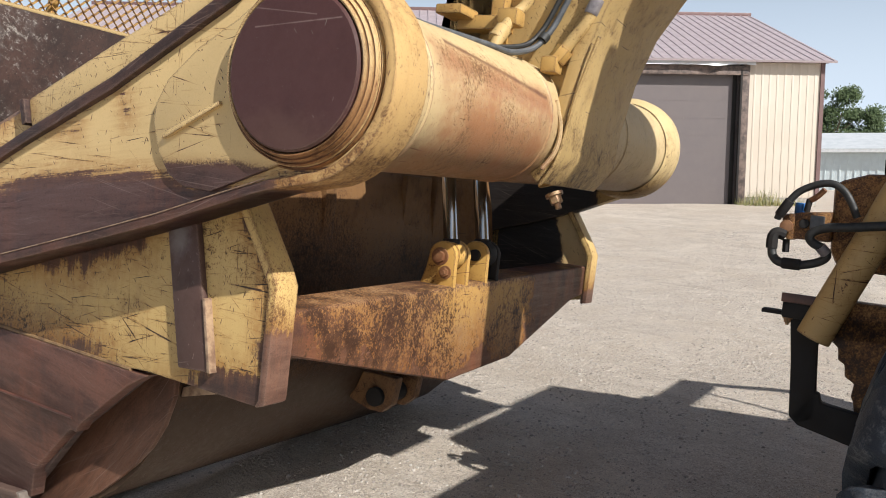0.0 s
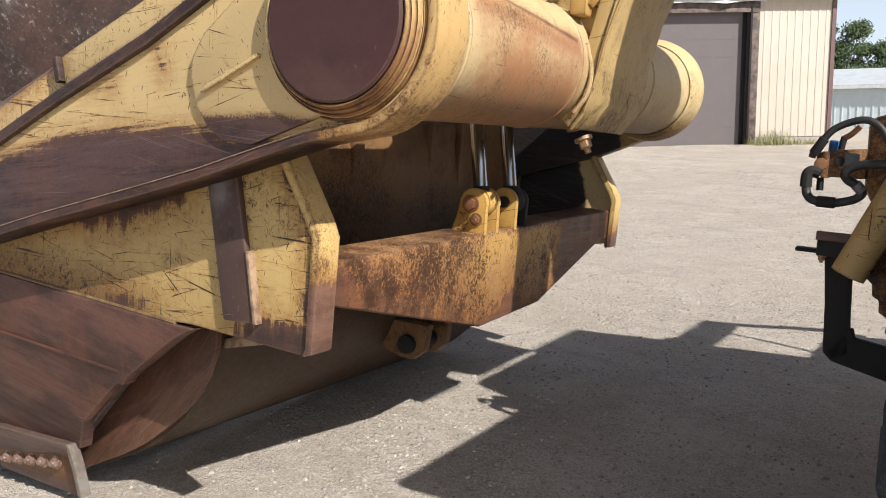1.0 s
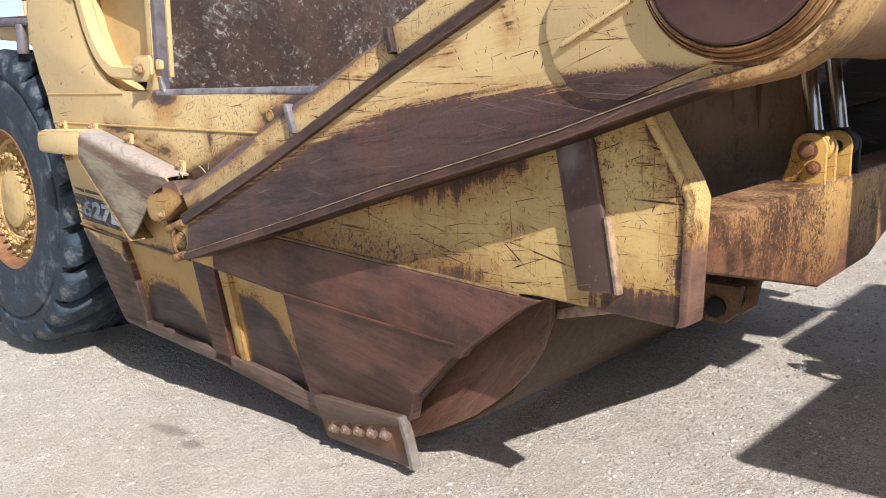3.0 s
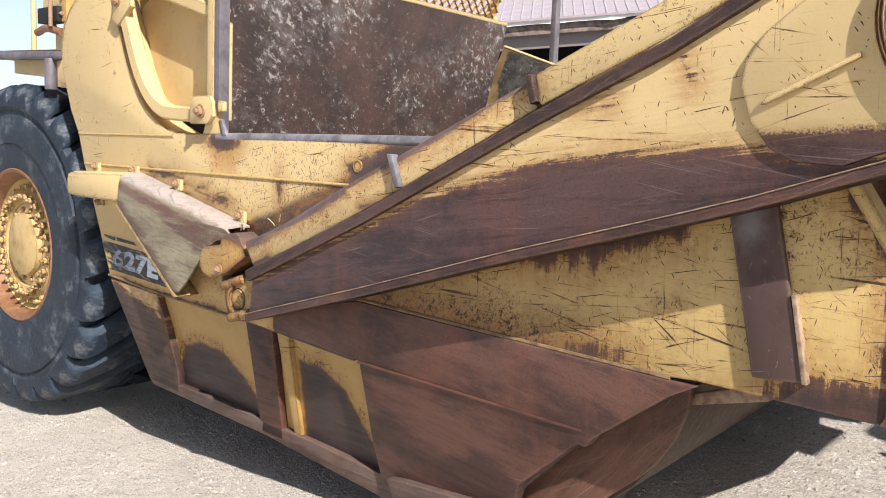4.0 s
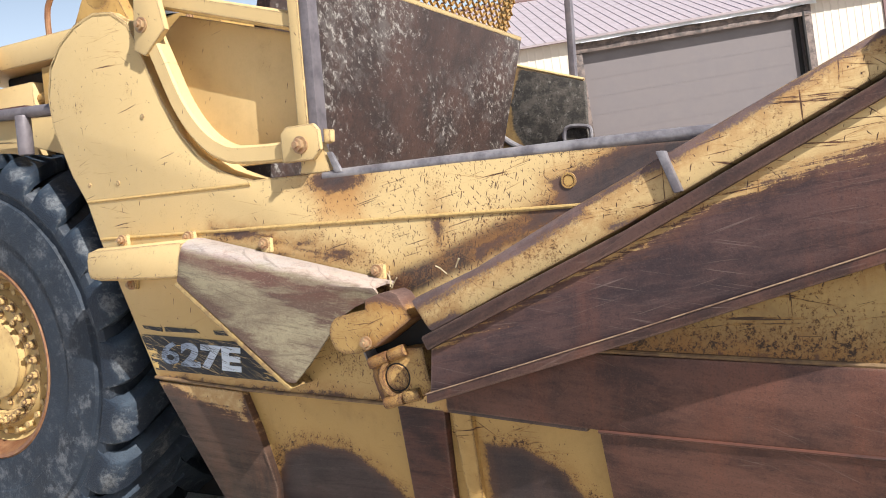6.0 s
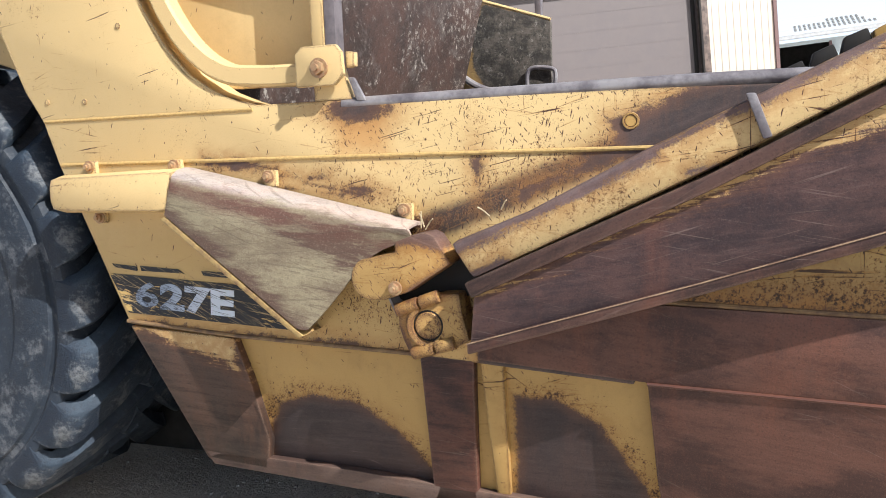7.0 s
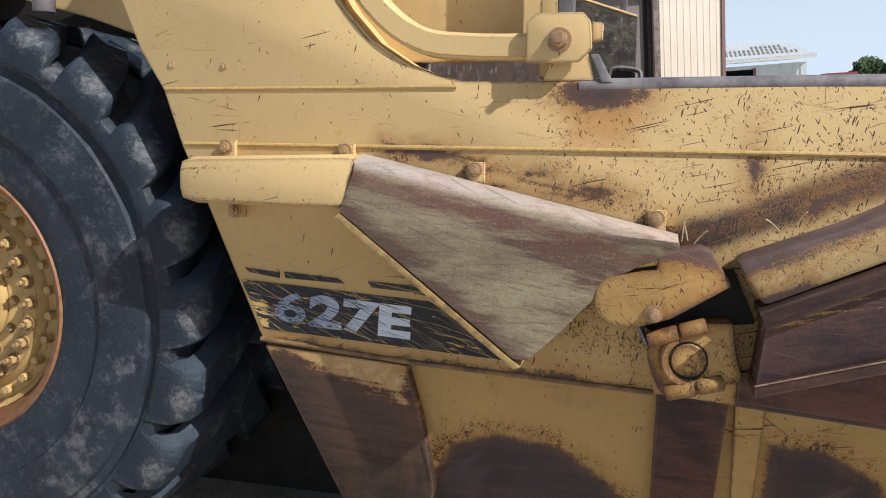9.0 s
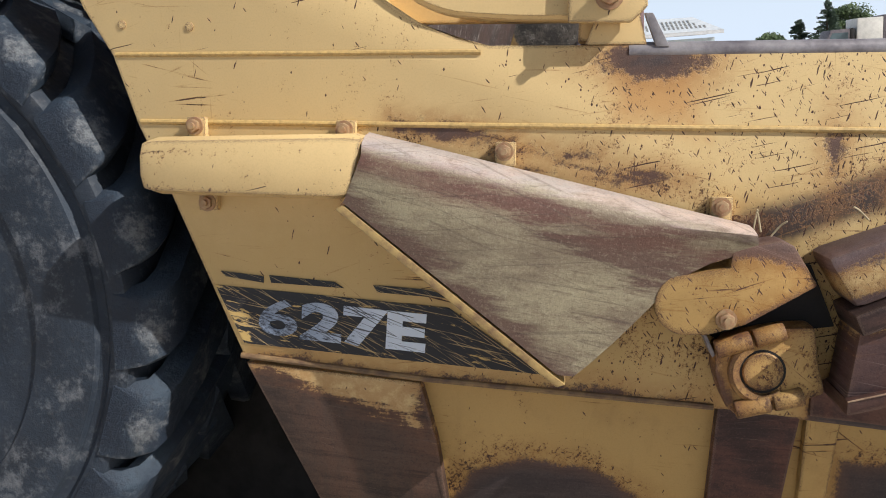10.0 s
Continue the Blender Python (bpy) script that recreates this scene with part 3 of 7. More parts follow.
M["worn_left"] = painted("worn_rear_plate", [("poly", [(-1.1, 0.3), (-0.1, 0.3), (-0.40, 0.75), (-0.62, 0.87), (-0.9, 0.965), (-1.1, 1.0)]), ("line", (-0.51, 0.5), (-0.53, 0.97), 0.02)], chips=0.6, ragged=0.06, grain=9, rust=0.9, brush=4, fringe=0.12, steel=(0.070, 0.043, 0.032), steel2=(0.026, 0.018, 0.015))
M["keel"] = painted("keel_steel", [("poly", [(-3, -1), (6, -1), (6, 3), (-3, 3)])], chips=0.2, ragged=0.02, steel=(0.125, 0.082, 0.066), steel2=(0.065, 0.040, 0.033))
for nm, poly, mt in (("rear_plate", [(-1.0, 0.995), (-0.54, 0.965), (-0.50, 0.80), (-0.47, 0.56), (-0.50, 0.435), (-0.765, 0.455)], M["worn_left"]),
                     ("skirt_post", [(0.18, 0.945), (0.37, 0.935), (0.36, 0.82), (0.33, 0.38), (0.17, 0.39)], M["worn_low"]),
                     ("skirt_rib", [(0.385, 0.93), (0.465, 0.925), (0.445, 0.38), (0.40, 0.38)], M["skirt"]),
                     ("keel_plate", [(-0.775, 0.495), (-0.2, 0.475), (0.5, 0.435), (0.98, 0.395), (1.04, 0.27), (0.2, 0.375), (-0.745, 0.432)], M["keel"])):
    p = part(nm, prism(poly, 0.0 if nm != "skirt_rib" else 0.012, 0.045, 0.008, flank), mt, scraper)
    mirrored(p)
# front wear plate that carries the cutting edge
front = [(0.92, 0.895), (0.385, 0.938), (0.385, 1.02), (0.90, 1.14), (2.24, 1.088), (2.33, 1.086), (2.24, 1.035), (1.985, 0.835), (1.955, 0.795), (1.925, 0.80), (1.675, 0.575), (1.625, 0.44), (1.05, 0.30), (0.97, 0.36), (0.94, 0.56)]
M["front"] = painted("front_plate_steel", [("poly", [(0.3, 0.0), (2.6, 0.0), (2.6, 1.3), (0.3, 1.3)])], steel=(0.130, 0.060, 0.043), steel2=(0.058, 0.029, 0.024), chips=0.2, ragged=0.01, brush=8, rubs=0.6)
p = part("front_wear_plate", prism(front, -0.012, 0.05, 0.008, flank), M["front"], scraper, "rust-brown steel side cutter plate")
mirrored(p)
part("weld_seam", sweep([(0.92, -0.010, 0.893), (1.945, 0.003, 0.852)], 0.006, 8, smooth_line=False), M["steel"], scraper)

# scratched upper front plate, in front of the apron
cheek = [(0.90, 1.15), (2.24, 1.095), (2.32, 1.10), (2.80, 1.083), (2.835, 1.09), (2.835, 1.485), (2.81, 1.525), (2.675, 1.725), (2.3, 1.76), (0.95, 1.55)]
M["cheek"] = painted("cheek_plate_paint", [("poly", [(0.8, 1.02), (2.2, 1.0), (2.05, 1.095), (1.5, 1.12), (0.8, 1.15)]), ("poly", [(2.25, 1.0), (2.9, 1.0), (2.9, 1.20), (2.82, 1.24), (2.70, 1.215), (2.62, 1.17), (2.3, 1.145)]),
                                            ("poly", [(1.35, 1.36), (1.7, 1.44), (2.0, 1.50), (2.1, 1.62), (1.3, 1.62)]), ("poly", [(1.62, 1.37), (1.80, 1.36), (1.95, 1.415), (2.10, 1.425), (2.24, 1.47), (2.3, 1.7), (1.62, 1.6)]), ("oval", 1.98, 1.125, 0.07, 0.03),
                                            ("line", (2.822, 1.1), (2.830, 1.50), 0.006), ("line", (2.830, 1.50), (2.69, 1.71), 0.004)],
                      base=(0.55, 0.385, 0.155), chips=1.1, scratch=1.5, ragged=0.035, dirt=0.5, down=0.06, grain=4, brush=-2, rust=0.9, fringe=0.07, steel=(0.085, 0.046, 0.036), steel2=(0.045, 0.028, 0.024), pit=(0.08, 0.045, 0.028),
                      pits=[(("poly", [(0.8, 1.0), (2.1, 1.0), (2.05, 1.16), (1.6, 1.26), (0.8, 1.36)]), 0.42, 0.10), (("poly", [(0.8, 1.25), (1.75, 1.40), (2.15, 1.50), (2.15, 1.8), (0.8, 1.6)]), 0.85, 0.06), (("poly", [(2.5, 1.45), (2.9, 1.35), (2.9, 1.8), (2.5, 1.8)]), 0.15, 0.06)],
                      stains_and_shade=[(("poly", [(0.8, 1.0), (2.1, 1.0), (1.9, 1.22), (0.8, 1.32)]), (0.165, 0.098, 0.043), 0.85, 0.16)])
p = part("cheek_plate", prism(cheek, -0.004, 0.05, 0.008), M["cheek"], scraper)
# far cheek: near-black up to about x 2.7, chipped paint beyond
M["far_cheek"] = painted("far_cheek_black", [("poly", [(0, 0), (2.72, 0), (2.66, 1.5), (2.5, 2), (0, 2)])], chips=1.0, ragged=0.03, grain=1, steel=(0.02, 0.017, 0.015), steel2=(0.012, 0.010, 0.009), rust=0.1, dirt=0.5)
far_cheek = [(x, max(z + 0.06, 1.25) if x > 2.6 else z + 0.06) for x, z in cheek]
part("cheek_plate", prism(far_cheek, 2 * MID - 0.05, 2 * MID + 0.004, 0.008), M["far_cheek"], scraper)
M["stiff"] = painted("stiffener_steel", [], base=(0.088, 0.050, 0.042), chips=0.4, ticks=0.2, dirt=0.7, rust=0.3, pit=(0.20, 0.15, 0.12), stains_and_shade=[(("oval", 2.455, 1.585, 0.035, 0.05), (0.22, 0.20, 0.20), 0.75, 0.03)])
p = part("cheek_stiffener", prism([(2.37, 1.70), (2.51, 1.70), (2.63, 1.16), (2.49, 1.15)], -0.03, 0.0, 0.01), M["stiff"], scraper, "brown steel stiffener strip")
# tan strip painted for the bright line along the stiffener
part("stiffener_edge", prism([(2.580, 1.40), (2.592, 1.40), (2.642, 1.16), (2.628, 1.16)], -0.036, 0.0, 0.003), M["edge_tan"], scraper)
M["flange"] = painted("front_flange_paint", [("poly", [(2, 0.9), (3.2, 0.9), (3.2, 1.34), (2, 1.30)])], chips=1.2, soft=0.04, ragged=0.09, down=0.04, dirt=0.6, rust=1.0, grain=1, edge=1.6, base=(0.58, 0.40, 0.155), rubs=0.5, steel=(0.18, 0.10, 0.07), steel2=(0.105, 0.055, 0.04), pit=(0.19, 0.085, 0.04), pits=[(("poly", [(2, 0.9), (3.2, 0.9), (3.2, 1.5), (2, 1.5)]), 0.35, 0.12)])
fl = [(2.815, 1.080), (2.862, 1.095), (2.868, 1.475), (2.842, 1.530), (2.705, 1.745), (2.672, 1.725), (2.808, 1.515), (2.832, 1.470), (2.832, 1.11)]
part("front_flange", prism(fl, -0.016, 0.098, 0.012), M["flange"], scraper, "chipped yellow flange with rusty edge")
part("front_flange", prism([(x, max(z + 0.06, 1.235)) for x, z in fl], 2 * MID - 0.10, 2 * MID + 0.016, 0.008), M["flange"], scraper, "chipped yellow flange with rusty edge")

# side cutter bit with its bolts
bit = [(1.040, 0.300), (1.30, 0.352), (1.585, 0.425), (1.598, 0.37), (1.612, 0.222), (1.585, 0.214), (1.060, 0.202), (1.050, 0.25)]
M["bit"] = painted("cutter_bit_paint", [("poly", [(0.9, 0.1), (1.8, 0.1), (1.8, 0.285), (0.9, 0.235)]), ("poly", [(0.9, 0.36), (1.8, 0.40), (1.8, 0.6), (0.9, 0.6)]), ("poly", [(1.57, 0), (1.8, 0), (1.8, 0.6), (1.57, 0.6)])],
                    steel=(0.22, 0.16, 0.13), steel2=(0.12, 0.075, 0.058), ragged=0.02, grain=4, chips=1.2, base=(0.21, 0.115, 0.06), dirt=0.5)
p = part("bit_shelf", prism([(1.035, 0.418), (1.12, 0.430), (1.34, 0.444), (1.590, 0.462), (1.606, 0.442), (1.588, 0.424), (1.32, 0.352), (1.065, 0.302)], -0.052, 0.005, 0.010, flank), M["keel"], scraper, "scuffed steel shelf above the cutter bit")
mirrored(p)
p = part("bit_end_bar", prism([(1.584, 0.460), (1.606, 0.462), (1.624, 0.37), (1.634, 0.225), (1.610, 0.212), (1.600, 0.36)], -0.050, 0.0, 0.006, flank), M["blade"], scraper, "bright scraped end bar")
mirrored(p)
p = part("side_cutter_bit", prism(bit, -0.032, 0.0, 0.006, flank), M["bit"], scraper, "scraped steel side cutter bit")
mirrored(p)
for i in range(5):
    x, z = 1.138 + 0.0868 * i, 0.279 + 0.0172 * i
    part("bit_bolt", nut((x, -0.032 + flank(x, z), z), 0.022, 0.024, stud=True), M["bolt_steel"], scraper)
part("cutting_edge", box((1.10, 0.27, 0.25), (1.42, 2.77, 0.28), 0.006), M["steel"], scraper)

# bowl floor, cross beam and apron
part("bowl_floor", box((-0.8, 0.2, 0.42), (1.2, 2.84, 0.47), 0.01), M["steel"], scraper)
# the far-end patch, past y 2, is wear plus shadow put into the colour
M["beam"] = painted("cross_beam_paint", [("poly", [(-1, 0), (4, 0), (4, 1.05), (-1, 1.05)]), ("poly", [(-1, 0.8), (0.95, 0.8), (0.55, 1.18), (0.15, 1.33), (-1, 1.36)]), ("poly", [(2.0, 0.8), (4, 0.8), (4, 1.7), (2.25, 1.7)])], plane="yz", chips=1.6, soft=0.085, ticks=0.6, dirt=0.45, rust=1.0, edge=1.6,
                    base=(0.49, 0.29, 0.09), rubs=0.5, steel=(0.138, 0.064, 0.037), steel2=(0.075, 0.036, 0.026), ragged=0.20, down=0.05, fringe=0.16, pit=(0.125, 0.058, 0.032),
                    pits=[(("poly", [(-1, 0.8), (4, 0.8), (4, 1.7), (-1, 1.7)]), 0.36, 0.1), (("poly", [(-1, 0.8), (1.35, 0.8), (1.15, 1.5), (-1, 1.5)]), 0.4, 0.3), (("line", (0.1, 1.43), (2.9, 1.43), 0.01), 0.5, 0.03)],
                    stains_and_shade=[(("poly", [(-1, 0.8), (4, 0.8), (4, 1.15), (-1, 1.2)]), (0.24, 0.155, 0.10), 0.75, 0.2), (("poly", [(-1, 0.8), (1.2, 0.8), (0.95, 1.6), (-1, 1.6)]), (0.255, 0.128, 0.058), 0.6, 0.25), (("poly", [(-1, 1.350), (4, 1.478), (4, 1.7), (-1, 1.7)]), (0.42, 0.27, 0.15), 0.75, 0.02)])
bm = bmesh.new()
prof = [(0.04, 1.382), (2.98, 1.466), (2.98, 1.29), (2.78, 1.27), (1.93, 1.015), (1.26, 0.985), (0.14, 1.228), (0.04, 1.228)]
a = [bm.verts.new((2.83, y, z)) for y, z in prof]
b = [bm.verts.new((2.62, y, z)) for y, z in prof]
bm.faces.new(a)
bm.faces.new(b[::-1])
for i in range(len(a)):
    bm.faces.new((a[i], b[i], b[(i + 1) % len(a)], a[(i + 1) % len(a)]))
bevelled(bm, 0.016, 3)
part("cross_beam", bm, M["beam"], scraper, "rusty yellow cross beam with a deep middle")

apron_out = [(1.54, 0.295), (1.72, 0.385), (1.89, 0.485), (2.02, 0.61), (2.13, 0.76), (2.195, 0.93), (2.215, 1.12), (2.26, 1.45), (2.22, 1.75), (2.16, 1.98)]
apron_in = [(2.10, 1.98), (2.16, 1.75), (2.18, 1.45), (2.16, 1.15), (2.13, 0.97), (2.06, 0.80), (1.96, 0.66), (1.85, 0.56), (1.70, 0.46), (1.54, 0.37)]
# grime, with the shade below and behind the beam painted into the dark patches
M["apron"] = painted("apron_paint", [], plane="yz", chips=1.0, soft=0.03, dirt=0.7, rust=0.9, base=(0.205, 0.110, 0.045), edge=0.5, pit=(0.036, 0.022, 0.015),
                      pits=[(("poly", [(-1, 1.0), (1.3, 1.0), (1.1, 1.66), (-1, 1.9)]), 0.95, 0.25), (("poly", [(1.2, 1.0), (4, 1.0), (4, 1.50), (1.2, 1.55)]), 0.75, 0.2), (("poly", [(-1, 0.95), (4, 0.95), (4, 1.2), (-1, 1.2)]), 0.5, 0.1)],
                      stains_and_shade=[(("poly", [(-1, 0), (4, 0), (4, 0.98), (-1, 0.98)]), (0.045, 0.027, 0.017), 0.94, 0.08), (("poly", [(-1, 1.1), (4, 1.1), (4, 1.46), (-1, 1.46)]), (0.050, 0.030, 0.018), 0.85, 0.2)])
part("apron", prism(apron_out + apron_in, 0.265, 2.80, 0.006), M["apron"], scraper, "grimy yellow-brown curved apron, lower part darkened for shade")
ends = [(2.195, 1.13), (2.215, 1.04), (2.212, 0.945), (2.172, 0.825), (2.110, 0.722), (2.040, 0.645), (1.945, 0.558), (1.850, 0.480), (1.70, 0.388), (1.50, 0.285), (1.44, 0.262), (1.40, 0.44), (1.72, 0.76), (1.98, 1.10)]
M["end_plate"] = painted("apron_end_steel", [("poly", [(-3, -1), (6, -1), (6, 3), (-3, 3)])], chips=0.1, ragged=0.01, brush=-48, steel=(0.150, 0.074, 0.046), steel2=(0.085, 0.042, 0.028), rust=0.5)
p = part("apron_end_plate", prism(ends, 0.235, 0.262, 0.006), M["end_plate"], scraper, "smooth worn brown end plate")
mirrored(p)
part("apron_rib", box((2.205, 1.02, 1.0), (2.245, 1.10, 1.97), 0.008), M["apron"], scraper)
part("apron_rib", box((2.205, 2.02, 1.0), (2.245, 2.10, 1.97), 0.008), M["apron"], scraper)
part("apron_panel", box((2.20, 1.72, 1.2), (2.235, 1.98, 1.9), 0.008), M["apron"], scraper)
part("apron_stop", prism([(2.198, 0.938), (2.205, 0.978), (2.42, 1.055), (2.45, 1.035), (2.45, 1.005)], 0.285, 0.325, 0.004), M["edge_tan"], scraper)
# lug low on the apron
M["lug_low"] = painted("rusty_lug_paint", [], chips=2.0, base=(0.20, 0.105, 0.045), dirt=0.7, rust=1.0, pit=(0.07, 0.035, 0.02), pits=[(("poly", [(1, 0), (4, 0), (4, 2), (1, 2)]), 0.3, 0.1)])
lug = part("apron_lug", prism([(2.05, 0.86), (2.38, 0.86), (2.36, 0.72), (2.30, 0.665), (2.22, 0.665), (2.1, 0.70)], 1.58, 1.64, 0.01), M["lug_low"], scraper)
part("apron_lug", prism([(2.05, 0.86), (2.38, 0.86), (2.36, 0.72), (2.30, 0.665), (2.22, 0.665), (2.1, 0.70)], 1.80, 1.86, 0.01), M["lug_low"], scraper)
part("pin", rod((2.265, 1.55, 0.745), (2.265, 1.9, 0.745), 0.05, seg=20, bevel=0.006), M["black"], scraper)

# apron cylinders on their lugs
M["lug"] = painted("lug_paint", [], chips=1.8, pit=(0.19, 0.08, 0.035), base=(0.60, 0.36, 0.10), dirt=0.5, rust=1.0)
# dark: the second cylinder's outer lug, pin and eye are black
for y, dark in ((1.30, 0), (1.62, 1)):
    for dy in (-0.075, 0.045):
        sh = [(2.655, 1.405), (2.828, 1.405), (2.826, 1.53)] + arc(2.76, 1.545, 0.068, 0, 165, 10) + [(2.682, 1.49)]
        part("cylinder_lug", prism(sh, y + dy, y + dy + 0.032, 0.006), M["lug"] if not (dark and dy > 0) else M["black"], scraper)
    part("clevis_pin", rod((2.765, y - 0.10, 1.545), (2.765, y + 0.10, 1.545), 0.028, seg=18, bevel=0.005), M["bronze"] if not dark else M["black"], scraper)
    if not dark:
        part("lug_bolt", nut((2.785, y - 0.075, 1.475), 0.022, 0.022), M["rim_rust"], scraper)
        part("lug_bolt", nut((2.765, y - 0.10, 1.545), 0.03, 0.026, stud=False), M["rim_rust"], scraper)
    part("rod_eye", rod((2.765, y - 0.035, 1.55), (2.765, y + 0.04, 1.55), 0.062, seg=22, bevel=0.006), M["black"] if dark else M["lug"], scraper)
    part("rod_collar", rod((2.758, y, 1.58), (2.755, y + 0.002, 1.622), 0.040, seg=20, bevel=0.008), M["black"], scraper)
    part("cylinder_rod", rod((2.757, y + 0.0, 1.60), (2.757 + (2.693 - 2.757) * 1.45, y + 0.03, 1.60 + (1.917 - 1.60) * 1.45), 0.033, seg=24), M["chrome"], scraper, "polished chrome cylinder rod")

# draft arm, with its flanges and the guard over the lift linkage
TUBE = (3.02, 2.118)
bottom = [(0.41, 1.00), (1.08, 1.20), (1.75, 1.41), (2.25, 1.555), (2.50, 1.63), (2.72, 1.705), (2.93, 1.775)]
arm_poly = bottom + arc(TUBE[0], TUBE[1], 0.315, -72, 100, 20) + [(2.78, 2.375), (1.67, 1.80), (0.43, 1.185)]
M["arm"] = painted("draft_arm_paint", [("poly", [(0.3, 0.9), (1.1, 1.1), (2.75, 1.66), (2.62, 1.77), (2.42, 1.785), (2.1, 1.775), (1.8, 1.715), (1.5, 1.63), (1.2, 1.51), (0.75, 1.325), (0.4, 1.17)]),
                                       ("poly", [(2.55, 1.60), (3.4, 1.80), (3.3, 1.86), (3.02, 1.82), (2.65, 1.75)]), ("line", (1.95, 1.892), (2.07, 1.905), 0.003), ("line", (2.28, 2.02), (2.31, 1.97), 0.001)],
                   chips=0.6, ragged=0.06, dirt=0.10, brush=-9, grain=22, fringe=0.05, scratch=0.15, rust=0.9, steel=(0.088, 0.047, 0.042), steel2=(0.036, 0.023, 0.025))
arm = part("draft_arm", prism(arm_poly, -0.165, -0.02, 0.012), M["arm"], scraper, "yellow draft arm worn to brown steel along its lower half")
far_poly = bottom[:-1] + arc(TUBE[0], TUBE[1], 0.278, -88, 100, 20) + [(2.78, 2.375), (1.67, 1.80), (0.43, 1.185)]
# far arm: near-black up to about x 2.9, faded yellow at the tube
M["far_arm"] = painted("far_arm_black", [("poly", [(0, 0), (2.90, 0), (2.86, 1.9), (2.7, 3), (0, 3)])], chips=1.0, ragged=0.04, grain=1, base=(0.42, 0.28, 0.10), steel=(0.024, 0.019, 0.016), steel2=(0.014, 0.011, 0.010), rust=0.3, dirt=0.6)
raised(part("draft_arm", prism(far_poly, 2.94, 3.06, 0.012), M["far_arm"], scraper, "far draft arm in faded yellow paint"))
low = bottom + arc(TUBE[0], TUBE[1], 0.32, -72, 100, 22)
fl = low + [(x + 0.0, z + 0.035) if x < 2.8 else (TUBE[0] + (x - TUBE[0]) * 0.9, TUBE[1] + (z - TUBE[1]) * 0.9) for x, z in low[::-1]]
M["lip"] = painted("arm_lip_paint", [("poly", [(0, 0), (3.06, 0), (2.95, 2.5), (0, 2.5)])], chips=1.0, ragged=0.07, dirt=0.5, rust=1.0, base=(0.55, 0.36, 0.15), brush=-17, fringe=0.2, steel=(0.09, 0.044, 0.034), pit=(0.15, 0.07, 0.04), pits=[(("poly", [(2.4, 1), (4, 1), (4, 2.15), (2.4, 2.0)]), 0.45, 0.12)], soft=0.05)
p = part("arm_bottom_flange", prism(fl, -0.185, -0.01, 0.008), M["lip"], scraper)
# worn edge line, its highlight put into the tan colour
p = part("flange_edge", sweep([(x, -0.187, z + 0.034) for x, z in bottom], 0.002, 6, smooth_line=False), M["edge_tan"], scraper)
ledge = [(0.43, 1.175), (1.09, 1.475), (1.83, 1.845), (2.25, 2.04), (2.78, 2.335), (2.78, 2.385), (2.25, 2.085), (1.82, 1.885), (1.10, 1.525), (0.41, 1.22)]
p = part("arm_top_flange", prism(ledge, -0.19, -0.02, 0.008), M["worn"], scraper)
mirrored(p)
M["guard"] = painted("guard_paint", [("line", (0.36, 1.322), (0.95, 1.588), 0.030), ("line", (0.93, 1.585), (1.78, 1.975), 0.016), ("line", (0.42, 1.235), (0.52, 1.28), 0.02), ("line", (1.05, 1.535), (1.2, 1.555), 0.005)], chips=1.1, scratch=0.5, ragged=0.022, dirt=0.2, rust=0.9, pits=[(("poly", [(0.3, 1.2), (0.9, 1.5), (0.9, 1.7), (0.3, 1.4)]), 0.45, 0.1)],
                     brush=-24, grain=10, steel=(0.155, 0.125, 0.135), steel2=(0.085, 0.066, 0.072), fringe=0.05)
g1 = [(0.355, 1.335), (0.425, 1.225), (1.10, 1.535), (1.815, 1.895), (1.775, 1.985), (1.34, 1.785), (0.94, 1.60), (0.60, 1.43)]
p = part("linkage_guard", prism(g1, -0.155, 0.0, 0.022), M["guard"], scraper, "chipped yellow guard box with grey worn top edge")
mirrored(p)
g2 = [(1.825, 1.90), (2.25, 2.095), (2.78, 2.395), (2.86, 2.47), (2.55, 2.345), (2.25, 2.21), (1.80, 2.00)]
p = part("linkage_guard", prism(g2, -0.165, 0.0, 0.012), M["guard"], scraper)
mirrored(p)
for i, (x, z, w) in enumerate(((1.36, 1.90, 0.15), (1.52, 1.985, 0.16), (1.69, 2.065, 0.17))):
    part("far_guard_block", prism([(x, z), (x + w, z + 0.075), (x + w - 0.03, z + 0.145), (x + 0.02, z + 0.10)], 3.06, 3.20, 0.012), M["black"], scraper)
part("far_guard_end", prism([(1.875, 2.10), (2.16, 2.235), (2.13, 2.32), (1.86, 2.19)], 3.05, 3.205, 0.012), M["yellow_dirty"], scraper)
part("guard_strap", prism([(1.195, 1.735), (1.22, 1.735), (1.262, 1.62), (1.238, 1.615)], -0.178, -0.14, 0.006), M["grey_rail"], scraper)
part("guard_strap", prism([(1.775, 1.995), (1.80, 2.0), (1.825, 1.915), (1.80, 1.905)], -0.185, -0.14, 0.006), M["worn"], scraper)

# lens-shaped reinforcement, draft tube and its end cap
lens = [(2.715, 1.752), (2.60, 1.758), (2.535, 1.79), (2.48, 1.86), (2.45, 1.95), (2.455, 2.01), (2.50, 2.085), (2.62, 2.185), (2.77, 2.27), (2.88, 2.35)] + arc(TUBE[0], TUBE[1], 0.27, 115, -100, 22)
M["lens"] = painted("reinforcement_paint", [("poly", [(2.4, 1.6), (3.1, 1.7), (3.0, 1.86), (2.9, 1.862), (2.75, 1.85), (2.48, 1.86)])], chips=0.55, ragged=0.015, scratch=0.2, steel=(0.085, 0.046, 0.042), dirt=0.10, grain=8, fringe=0.02)
